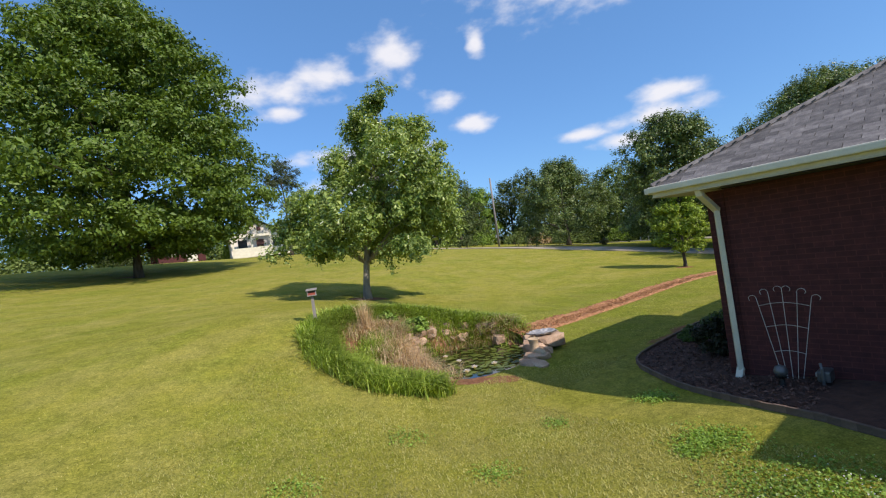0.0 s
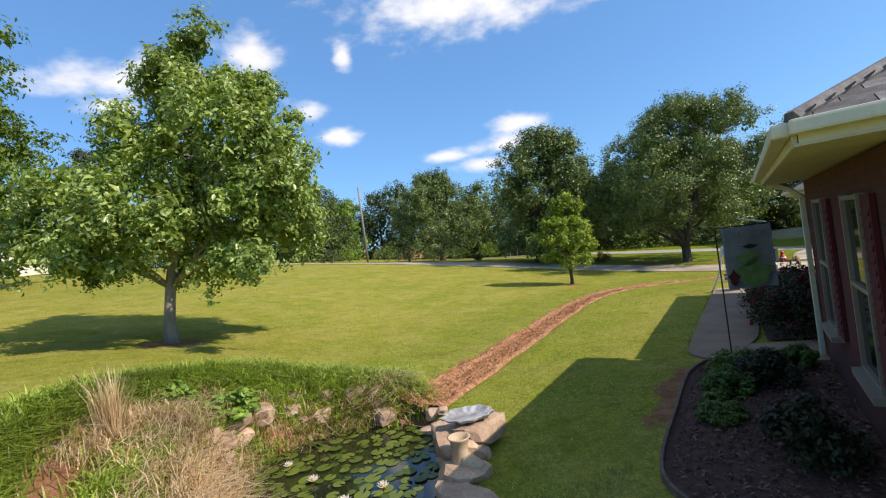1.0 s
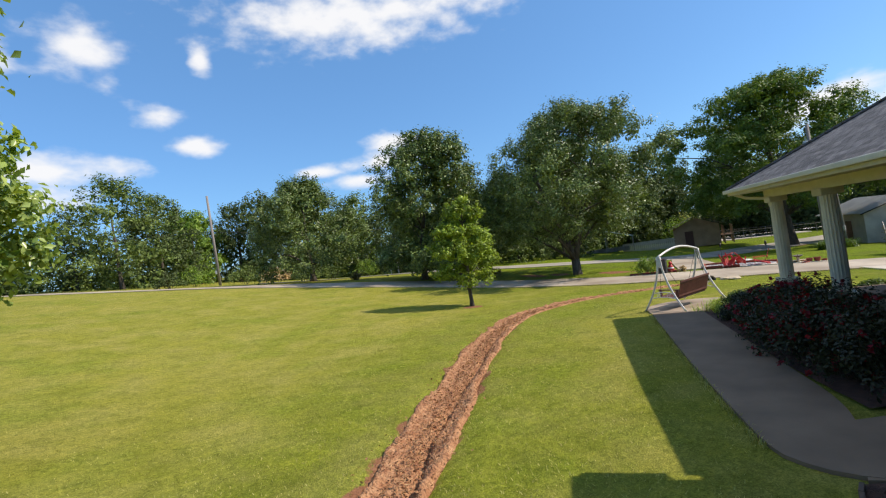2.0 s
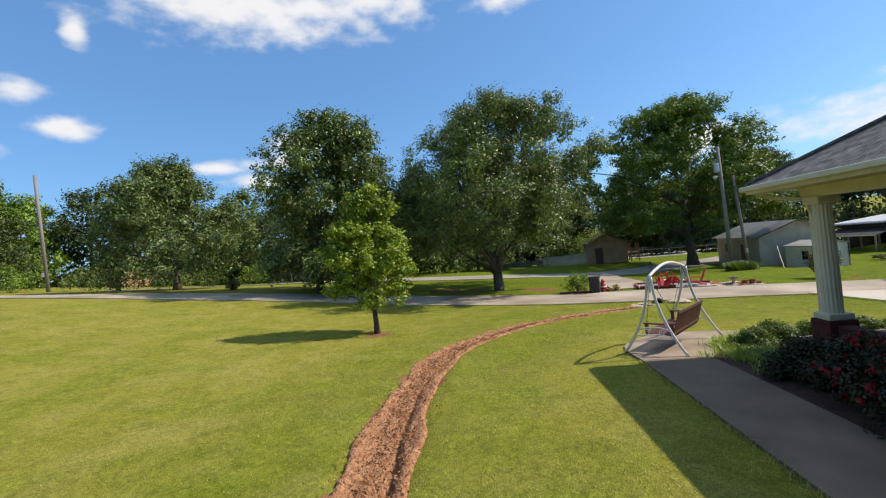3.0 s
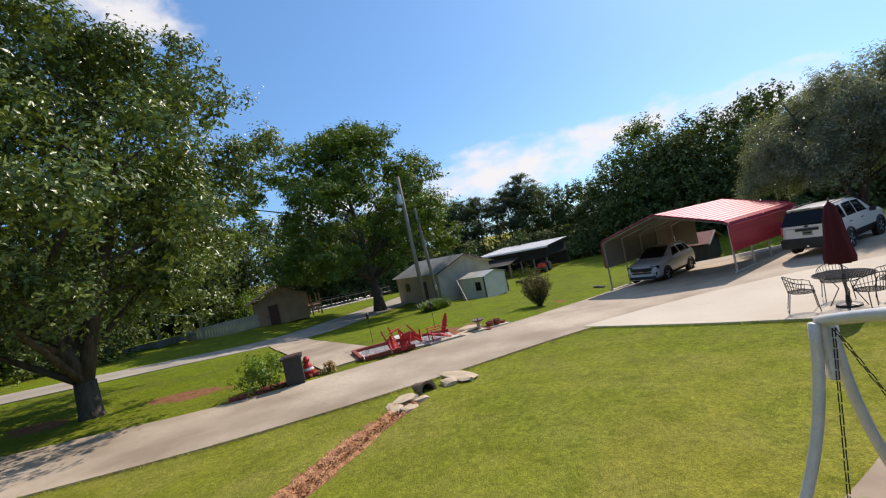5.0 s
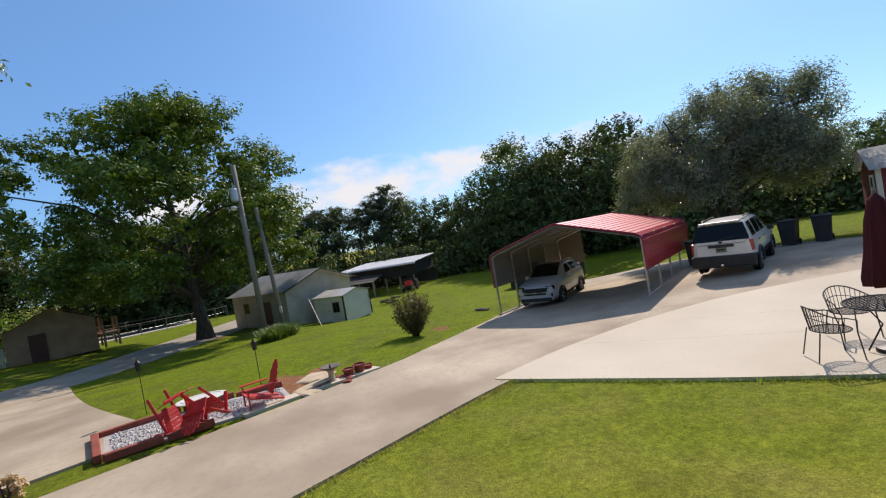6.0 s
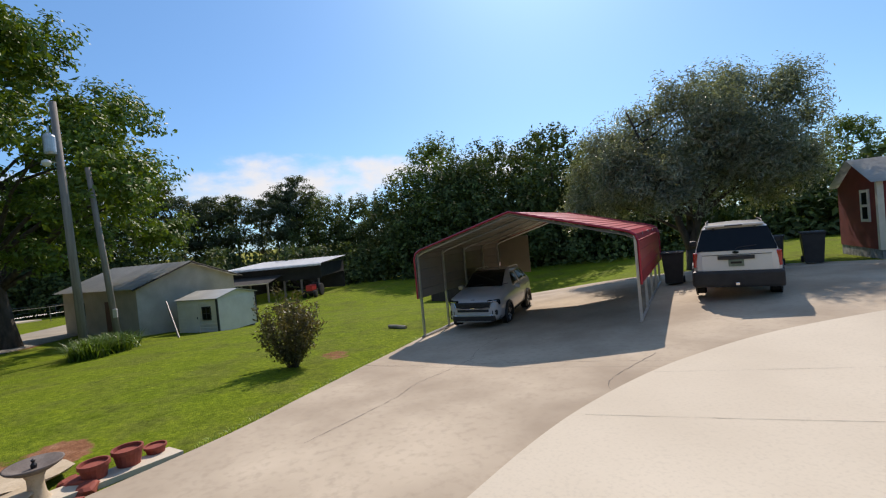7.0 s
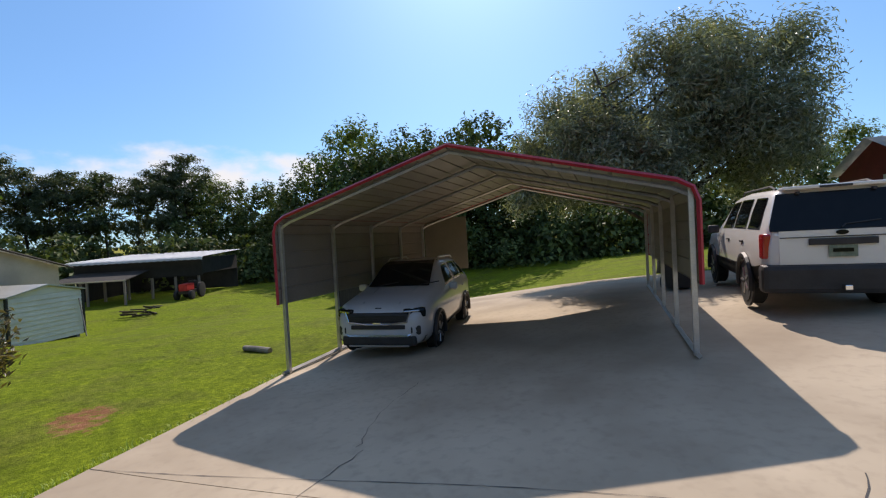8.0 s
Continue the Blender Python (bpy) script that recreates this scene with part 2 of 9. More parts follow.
M = {
    "brick": None,
    "white_trim": matte("white_painted_trim", (0.62, 0.585, 0.445), (0.72, 0.682, 0.534), 3, 0.5, 0.05, 40, c3=(0.45, 0.409, 0.294), speck=0.25),
    "soffit": matte("cream_soffit", (0.55, 0.507, 0.374), (0.62, 0.575, 0.427), 3, 0.7, 0.05, 30),
    "shingle": matte("grey_shingle", (0.095, 0.0877, 0.0846), (0.2, 0.185, 0.169), 9, 0.9, 0.5, 140, c3=(0.06, 0.0585, 0.0579), speck=0.8, vary=0.36),
    "shingle_field": matte("grey_shingle_field", (0.095, 0.0877, 0.0846), (0.2, 0.185, 0.169), 9, 0.9, 0.5, 140, c3=(0.06, 0.0585, 0.0579), speck=0.8, vary=0.36, island=True),
    "roof_deck": matte("roof_underlay", (0.05, 0.05, 0.052), (0.07, 0.07, 0.07), 5, 0.9, 0.2, 60),
    "mortar": matte("mortar", (0.16, 0.10, 0.085), (0.22, 0.15, 0.12), 6, 0.95, 0.3, 90),
    "old_concrete": matte("old_concrete", (0.275, 0.216, 0.149), (0.505, 0.426, 0.313), 0.42, 0.9, 0.25, 9, c3=(0.27, 0.216, 0.156), speck=0.38, bump_dist=0.004),
    "new_concrete": matte("pale_concrete", (0.48, 0.419, 0.316), (0.57, 0.507, 0.392), 0.35, 0.85, 0.15, 26, c3=(0.4, 0.351, 0.267), speck=0.4, bump_dist=0.003),
    # one path concrete twice: shade put into the first colour, sunlight into the second
    "shaded_concrete": matte("shaded_concrete", (0.175, 0.115, 0.070), (0.26, 0.18, 0.112), 1.1, 0.9, 0.2, 40, c3=(0.20, 0.143, 0.096), speck=0.5, bump_dist=0.004),
    "sunlit_concrete": matte("sunlit_concrete", (0.25, 0.185, 0.125), (0.38, 0.295, 0.21), 1.1, 0.9, 0.2, 40, c3=(0.28, 0.22, 0.155), speck=0.5, bump_dist=0.004),
    "asphalt": matte("old_paving", (0.26, 0.234, 0.187), (0.38, 0.341, 0.267), 0.5, 0.9, 0.3, 30),
    "mulch": matte("dark_mulch", (0.060, 0.027, 0.017), (0.115, 0.055, 0.034), 9, 0.95, 0.8, 60, bump_dist=0.04),
    "bark": matte("bark", (0.055, 0.043, 0.032), (0.125, 0.10, 0.076), 7, 0.9, 0.8, 40, stretch=(1, 1, 0.25), bump_dist=0.03),
    "grey_bark": matte("pale_bark", (0.20, 0.175, 0.14), (0.33, 0.30, 0.25), 6, 0.9, 0.7, 30, stretch=(1, 1, 0.4), bump_dist=0.02),
    "pole_wood": matte("weathered_pole", (0.20, 0.175, 0.15), (0.30, 0.27, 0.235), 4, 0.9, 0.5, 50, stretch=(3, 3, 0.2)),
    "white_metal": matte("white_tube", (0.66, 0.643, 0.587), (0.76, 0.741, 0.676), 8, 0.35, 0.05, 60, c3=(0.42, 0.37, 0.294), speck=0.3),
    "brown_wood": matte("red_brown_slats", (0.085, 0.028, 0.02), (0.14, 0.05, 0.035), 6, 0.55, 0.3, 40, stretch=(1, 0.2, 1)),
    "red_metal": matte("red_sheet_metal", (0.36, 0.018, 0.035), (0.44, 0.03, 0.05), 1.2, 0.38, 0.05, 40, metal=0.15),
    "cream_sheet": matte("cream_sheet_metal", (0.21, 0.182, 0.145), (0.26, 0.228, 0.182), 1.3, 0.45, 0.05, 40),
    "dull_metal": matte("dull_weathered_metal", (0.10, 0.105, 0.10), (0.17, 0.175, 0.17), 6, 0.45, 0.2, 50, metal=0.4),
    "steel": matte("galvanised_steel", (0.45, 0.45, 0.44), (0.58, 0.58, 0.57), 6, 0.4, 0.1, 50, metal=0.7),
    "white_block": matte("white_painted_block", (0.4, 0.346, 0.267), (0.52, 0.458, 0.356), 1.2, 0.8, 0.2, 14, c3=(0.4, 0.341, 0.249), speck=0.4),
    "white_siding": matte("white_siding", (0.66, 0.61, 0.50), (0.76, 0.71, 0.60), 1.4, 0.6, 0.1, 20, c3=(0.5, 0.46, 0.4), speck=0.25),
    "tin_roof": matte("tin_roof", (0.42, 0.419, 0.374), (0.55, 0.546, 0.49), 0.8, 0.45, 0.1, 14, metal=0.3, c3=(0.32, 0.292, 0.24), speck=0.4),
    "bright_roof": matte("bright_tin_roof", (0.80, 0.83, 0.84), (0.88, 0.90, 0.91), 0.6, 0.8, 0.05, 12, metal=0.0, c3=(0.78, 0.80, 0.80), spec=0.0),
    # near-black: dark trim, and the shade painted into barn and culvert
    "dark_and_shade": matte("dark_trim_and_shade", (0.017, 0.016, 0.014), (0.030, 0.028, 0.024), 2, 0.9, 0.1, 30),
    "car_white": matte("white_car_paint", (0.72, 0.702, 0.641), (0.76, 0.741, 0.676), 2, 0.3, 0.0, 30, coat=0.6, speck=0.05),
    "car_grey": matte("silver_white_car_paint", (0.50, 0.50, 0.50), (0.54, 0.54, 0.54), 2, 0.28, 0.0, 30, coat=0.7, speck=0.05),
    "black_plastic": matte("black_plastic", (0.018, 0.018, 0.019), (0.03, 0.03, 0.031), 5, 0.55, 0.1, 60),
    "rubber": matte("tyre_rubber", (0.014, 0.014, 0.014), (0.022, 0.022, 0.022), 8, 0.85, 0.2, 80),
    "alloy": matte("alloy_wheel", (0.42, 0.42, 0.43), (0.5, 0.5, 0.5), 6, 0.3, 0.05, 60, metal=0.8),
    "car_glass": glassy("tinted_glass", (0.008, 0.009, 0.010)),
    "lamp_red": matte("red_tail_lamp", (0.42, 0.01, 0.012), (0.5, 0.015, 0.015), 5, 0.2, 0.0, 40, coat=0.6),
    "lamp_clear": matte("clear_lamp", (0.45, 0.47, 0.5), (0.6, 0.62, 0.65), 9, 0.15, 0.0, 60, coat=0.6),
    "chrome": matte("chrome", (0.6, 0.6, 0.6), (0.7, 0.7, 0.7), 4, 0.15, 0.0, 40, metal=1.0),
    "plate": matte("plate_face", (0.10, 0.15, 0.10), (0.24, 0.28, 0.2), 14, 0.5, 0.0, 60),
    "red_paint": matte("red_painted_wood", (0.50, 0.022, 0.022), (0.62, 0.04, 0.035), 4, 0.5, 0.1, 40, c3=(0.34, 0.02, 0.02), speck=0.4),
    "black_iron": matte("black_wrought_iron", (0.02, 0.02, 0.02), (0.035, 0.034, 0.033), 6, 0.5, 0.1, 50, metal=0.4),
    "maroon_cloth": matte("maroon_canvas", (0.075, 0.008, 0.012), (0.115, 0.013, 0.018), 3, 0.9, 0.3, 50, stretch=(3, 3, 0.4)),
    "stone": matte("pond_stone", (0.32, 0.20, 0.12), (0.54, 0.38, 0.25), 3.5, 0.9, 0.6, 24, c3=(0.20, 0.15, 0.10), speck=0.6, vary=0.25, bump_dist=0.02),
    "sandstone": matte("pale_sandstone", (0.42, 0.332, 0.214), (0.58, 0.478, 0.329), 2.5, 0.9, 0.4, 30, c3=(0.33, 0.254, 0.16), speck=0.5),
    "bath_bowl": matte("weathered_dark_bowl", (0.11, 0.085, 0.07), (0.19, 0.16, 0.135), 5, 0.8, 0.4, 40),
    "edging": matte("weathered_edging", (0.115, 0.075, 0.052), (0.20, 0.14, 0.10), 4, 0.9, 0.4, 40, vary=0.2),
    "grey_stone": matte("grey_stone", (0.16, 0.155, 0.145), (0.46, 0.45, 0.43), 5, 0.85, 0.5, 30),
    "soil": matte("bare_clay", (0.29, 0.118, 0.048), (0.52, 0.275, 0.130), 7, 0.95, 1.0, 26, c3=(0.15, 0.055, 0.022), speck=1.0, bump_dist=0.05),
    "clay_pot": matte("terracotta", (0.22, 0.045, 0.028), (0.32, 0.075, 0.045), 5, 0.8, 0.2, 40),
    "tan_clay": matte("tan_clay", (0.42, 0.30, 0.17), (0.55, 0.42, 0.27), 5, 0.75, 0.2, 40),
    "red_siding": matte("red_shed_siding", (0.17, 0.022, 0.022), (0.23, 0.035, 0.03), 2, 0.7, 0.1, 30),
    "water": None,
}


def brick_material():
    m = matte("red_brick", (0.066, 0.016, 0.015), (0.10, 0.026, 0.022), 7, 0.9, 0.35, 60, c3=(0.055, 0.016, 0.016), speck=0.6, vary=0.25, bump_dist=0.005)
    # courses of bricks with slightly sunk joints
    nt = m.node_tree
    b = nt.nodes["Principled BSDF"]
    tc = nt.nodes.new("ShaderNodeTexCoord")
    sep, add, com = nt.nodes.new("ShaderNodeSeparateXYZ"), nt.nodes.new("ShaderNodeMath"), nt.nodes.new("ShaderNodeCombineXYZ")
    nt.links.new(tc.outputs["Object"], sep.inputs[0])
    nt.links.new(sep.outputs[0], add.inputs[0])
    nt.links.new(sep.outputs[1], add.inputs[1])
    nt.links.new(add.outputs[0], com.inputs[0])
    nt.links.new(sep.outputs[2], com.inputs[1])
    br = nt.nodes.new("ShaderNodeTexBrick")
    nt.links.new(com.outputs[0], br.inputs["Vector"])
    br.inputs["Scale"].default_value, br.inputs["Brick Width"].default_value, br.inputs["Row Height"].default_value = 1.0, 0.21, 0.075
    br.inputs["Mortar Size"].default_value = 0.006
    br.inputs["Color1"].default_value, br.inputs["Color2"].default_value, br.inputs["Mortar"].default_value = (0.85, 0.85, 0.85, 1), (1.15, 1.1, 1.1, 1), (1.5, 1.6, 1.6, 1)
    mul = nt.nodes.new("ShaderNodeMix")
    mul.data_type, mul.blend_type = "RGBA", "MULTIPLY"
    mul.inputs["Factor"].default_value = 1.0
    nt.links.new(b.inputs["Base Color"].links[0].from_socket, mul.inputs[6])
    nt.links.new(br.outputs["Color"], mul.inputs[7])
    nt.links.new(mul.outputs[2], b.inputs["Base Color"])
    return m


M["brick"] = brick_material()
M["water"] = matte("pond_water", (0.012, 0.016, 0.008), (0.02, 0.026, 0.012), 3, 0.04, 0.05, 8, coat=0.3)
L = {
    "pear": leafy("pear_leaves", (0.095, 0.165, 0.028), (0.41, 0.50, 0.15), 0.28, 0.3),
    "oak": leafy("pin_oak_leaves", (0.062, 0.112, 0.014), (0.16, 0.24, 0.034), 0.5, 0.22),
    "maple": leafy("maple_leaves", (0.10, 0.17, 0.016), (0.40, 0.50, 0.065), 0.42, 0.3),
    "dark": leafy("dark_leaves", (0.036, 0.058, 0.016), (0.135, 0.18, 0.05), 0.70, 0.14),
    "silver": leafy("silvery_leaves", (0.040, 0.070, 0.014), (0.235, 0.31, 0.088), 0.34, 0.14),
    "olive": leafy("feathery_olive_leaves", (0.105, 0.13, 0.085), (0.35, 0.385, 0.30), 0.36, 0.28),
    "wood": leafy("woodland_leaves", (0.066, 0.104, 0.024), (0.215, 0.285, 0.07), 0.65, 0.20),
    "pine": leafy("pine_needles", (0.045, 0.062, 0.03), (0.13, 0.16, 0.075), 0.5, 0.2),
    "bright": leafy("bright_leaves", (0.11, 0.20, 0.024), (0.26, 0.37, 0.055), 0.5, 0.25),
    "shrub": leafy("shrub_leaves", (0.045, 0.088, 0.014), (0.14, 0.22, 0.04), 0.45, 0.3),
    "azalea": leafy("azalea_leaves", (0.016, 0.022, 0.008), (0.042, 0.050, 0.018), 0.5, 0.2),
    "bloom": leafy("red_blooms", (0.15, 0.007, 0.012), (0.28, 0.016, 0.028), 0.6, 0.3),
    "tall_grass": leafy("pond_grass", (0.13, 0.21, 0.022), (0.44, 0.54, 0.085), 0.45, 0.28),
    "straw": leafy("dry_straw", (0.34, 0.21, 0.11), (0.76, 0.60, 0.37), 0.7, 0.25),
    "pine_straw": leafy("brown_straw", (0.30, 0.145, 0.062), (0.62, 0.40, 0.20), 0.8, 0.1),
    "blade": leafy("lawn_blades", (0.25, 0.26, 0.055), (0.50, 0.46, 0.17), 0.6, 0.4),
    "clover": leafy("clover_leaves", (0.12, 0.21, 0.022), (0.30, 0.45, 0.07), 0.45, 0.3),
    "lily": leafy("lily_pads", (0.055, 0.082, 0.012), (0.15, 0.185, 0.032), 0.35, 0.15),
    "petal": leafy("white_petals", (0.7, 0.62, 0.62), (0.85, 0.8, 0.8), 0.6, 0.3),
    "russet": leafy("bronze_leaves", (0.075, 0.07, 0.032), (0.20, 0.17, 0.075), 0.4, 0.3),
}
BASE_LEVEL = 3.853
# broad rises and hollows of the land: x, y, spread, height
BROAD = [
    (-95, 10, 45, 4.379), (-45, 50, 28, 1.662), (-22, 30, 16, -1.576), (-50, -45, 40, -1.613),
    (-6, 60, 25, -0.64), (-10, 100, 35, 2.506), (22, 48, 16, -0.48), (54, 30, 16, -1.753),
    (35, 80, 30, -2.954), (65, 55, 25, 1.725), (85, 10, 30, -1.749), (40, -20, 20, -0.558),
    (10, -20, 18, -3.249), (90, -50, 40, -7.421), (110, 70, 45, -8.19),
]
GENTLE = [
    (-14, 6, 13, -1.284), (-5, 15, 9, 0.165), (-3, 2, 8, -0.496), (3, 9, 7, -0.61),
    (5, 20, 9, -1.492), (14, 16, 9, 0.266), (13, 30, 11, -1.55), (24, 22, 9, -0.707),
    (20, 8, 11, -1.093), (32, 12, 9, -1.059), (30, 32, 10, -0.902), (38, 20, 10, 1.065),
    (48, 12, 14, -1.494), (-4, 11.5, 3.5, 0.74), (1, 8, 3.5, -0.788), (4, 7, 4, 0.592),
    (33, 6, 5, 0.391), (38, 14, 5, -0.505), (56, 20, 6, 0.044), (14, 25, 6, 0.267),
    (31, 22, 5, -0.015), (53.5, -1.5, 7.0, -1.45), (57.0, 16.5, 4.0, -0.45), (43.5, 28.5, 6.5, -0.75),
]
POND = (0.35, 11.6)


def smooth(a, b, v):
    u = np.clip((v - a) / (b - a), 0, 1)
    return u * u * (3 - 2 * u)


# the clay ditch, from the pond to the culvert under the drive
DITCH = [(1.8, 12.7), (3.4, 14.2), (5.1, 15.9), (6.6, 17.4), (8.6, 19.3), (11.0, 21.3), (14.0, 23.0), (18.3, 23.6), (21.5, 22.9), (24.6, 21.8)]


def dense(points, step=0.3, closed=False):
    """Points along a smooth line through the given ones."""
    pts = [np.array(p, float) for p in points]
    n, out = len(pts), []
    for i in range(n if closed else n - 1):
        if closed:
            p0, p1, p2, p3 = pts[i - 1], pts[i], pts[(i + 1) % n], pts[(i + 2) % n]
        else:
            p0, p1, p2, p3 = pts[max(i - 1, 0)], pts[i], pts[i + 1], pts[min(i + 2, n - 1)]
        k = max(2, int(np.linalg.norm(p2 - p1) / step))
        for j in range(k):
            u = j / k
            out.append(0.5 * (2 * p1 + (p2 - p0) * u + (2 * p0 - 5 * p1 + 4 * p2 - p3) * u * u + (3 * p1 - p0 - 3 * p2 + p3) * u ** 3))
    if not closed:
        out.append(pts[-1])
    return np.array(out)


DITCH_LINE = dense(DITCH, 0.15)


def from_line(x, y, line):
    """How far each place is from a line, and how far along it, 0 to 1."""
    x, y = np.asarray(x, float), np.asarray(y, float)
    best, along = np.full(x.shape, 1e9), np.zeros(x.shape)
    for i, (a, b) in enumerate(line):
        d = (x - a) ** 2 + (y - b) ** 2
        hit = d < best
        best = np.where(hit, d, best)
        along = np.where(hit, i / (len(line) - 1), along)
    return np.sqrt(best), along


def land(x, y):
    """The lie of the land before pond and ditch were dug."""
    x, y = np.asarray(x, float), np.asarray(y, float)
    z = np.full(x.shape, BASE_LEVEL)
    for a, b, s, k in BROAD + GENTLE:
        z = z + k * np.exp(-((x - a) ** 2 + (y - b) ** 2) / (2 * s * s))
    return z


def pond_depth(x, y):
    deep = np.hypot((x - POND[0]) / 1.75, (y - POND[1]) / 1.9)
    bank = np.hypot((x + 1.0) / 2.7, (y - 11.4) / 3.1)
    return 1 - smooth(0.62, 1.12, deep), 1 - smooth(0.55, 1.05, bank)


def level(x, y):
    """Height of the ground."""
    x, y = np.asarray(x, float), np.asarray(y, float)
    z = land(x, y)
    deep, bank = pond_depth(x, y)
    z = z - 0.30 * bank * (1 - deep)
    z = z * (1 - deep) + (-0.55) * deep
    near = (x > 0) & (x < 27) & (y > 11) & (y < 25)
    if np.any(near):
        d, along = from_line(x, y, DITCH_LINE[::2])
        cut = 0.30 * np.exp(-(d / (0.36 - 0.14 * smooth(0.35, 1.0, along))) ** 2) * (0.55 + 0.45 * smooth(1.0, 0.1, along))
        z = z - np.where(near, cut, 0)
    return z


def lz(x, y):
    return float(level(np.array([x]), np.array([y]))[0])


def mesh_from(name, verts, faces, material=None, shade=False):
    me = bpy.data.meshes.new(name)
    me.from_pydata([tuple(v) for v in verts], [], [tuple(f) for f in faces])
    me.update()
    if material:
        me.materials.append(material)
    if shade:
        me.polygons.foreach_set("use_smooth", [True] * len(me.polygons))
    return me


def spread(lo, a, b, hi, fine, grow=1.13):
    """Coordinates, evenly fine between a and b and ever coarser beyond."""
    mid = list(np.arange(a, b + fine / 2, fine))
    up, step = [], fine
    while mid[-1] + sum(up) < hi:
        step *= grow
        up.append(step)
    down, step = [], fine
    while mid[0] - sum(down) > lo:
        step *= grow
        down.append(step)
    return np.array(list((mid[0] - np.cumsum(down))[::-1]) + mid + list(mid[-1] + np.cumsum(up)))


gx = spread(-900, -9.0, 33.0, 900, 0.16)
gy = spread(-900, 1.0, 30.0, 900, 0.16)
X, Y = np.meshgrid(gx, gy)
Z = level(X, Y)
far_off = np.hypot(X - 15, Y - 20)
Z = np.where(far_off > 130, Z * (1 - smooth(130, 400, far_off)) + 1.0 * smooth(130, 400, far_off), Z)
nx, ny = len(gx), len(gy)
idx = np.arange(nx * ny).reshape(ny, nx)
quads = np.stack([idx[:-1, :-1], idx[:-1, 1:], idx[1:, 1:], idx[1:, :-1]], -1).reshape(-1, 4)
ground_mesh = mesh_from("ground", np.stack([X, Y, Z], -1).reshape(-1, 3), quads, None, True)
d_ditch, _ = from_line(X, Y, DITCH_LINE[::3])
deep, bank = pond_depth(X, Y)
wob = np.sin(X * 3.1 + 1.3 * np.sin(Y * 2.3)) * 0.07 + np.sin(Y * 5.7 + X * 1.9) * 0.05
# strips and patches of bare red clay
narrow = 0.22 * smooth(8.0, 20.0, X) * (X > 0)
clay = 1 - smooth(0.30, 0.60, d_ditch + narrow + wob * 1.6)
for cx, cy, rx, ry in ((0.45, 8.95, 0.85, 0.32), (-3.45, 19.0, 0.9, 0.7), (14.5, 27.1, 0.6, 0.6), (-25.2, 36.6, 1.6, 1.2), (29.3, 30.0, 0.8, 1.7), (28.1, 33.9, 0.9, 0.9), (26.9, 35.6, 0.8, 1.8),
                       (36.4, 13.9, 0.5, 0.9), (32.6, 21.2, 1.5, 0.7), (57.5, 28.8, 3.2, 1.6), (32.6, 21.3, 0.7, 0.5), (33.2, 20.3, 0.8, 0.5), (-1.3, 8.9, 0.8, 0.5)):
    clay = np.maximum(clay, 0.85 * (1 - smooth(0.5, 1.15, np.hypot((X - cx) / rx, (Y - cy) / ry) + wob * 1.5)))
clay = np.maximum(clay, 0.58 * (1 - smooth(0.3, 1.3, np.hypot((X - 38.0) / 1.1, (Y - 15.6) / 0.6) + wob)))
# a worn strip along the outer side of the bed's edging
bed_s, bed_q = 0.7826 * (X - 4.37) + 0.6225 * (Y - 7.05), -0.6225 * (X - 4.37) + 0.7826 * (Y - 7.05)
clay = np.maximum(clay, 0.62 * (1 - smooth(0.12, 0.42, np.abs(bed_q - 2.25 + wob))) * smooth(1.2, 2.2, bed_s) * (1 - smooth(4.5, 5.0, bed_s)))
clay = np.maximum(clay, 0.85 * np.maximum(deep, smooth(0.1, 0.4, bank)))
lush = np.maximum(smooth(15, 33, X), 0.0) * (1 - smooth(75, 110, X))
lush = np.maximum(lush, 0.45 * (1 - smooth(0.2, 3.0, np.abs(d_ditch - 1.4)))) * 0.9
for key, val in (("clay", clay), ("lush", lush)):
    at = ground_mesh.attributes.new(key, "FLOAT", "POINT")
    at.data.foreach_set("value", np.clip(val, 0, 1).astype(np.float32).ravel())


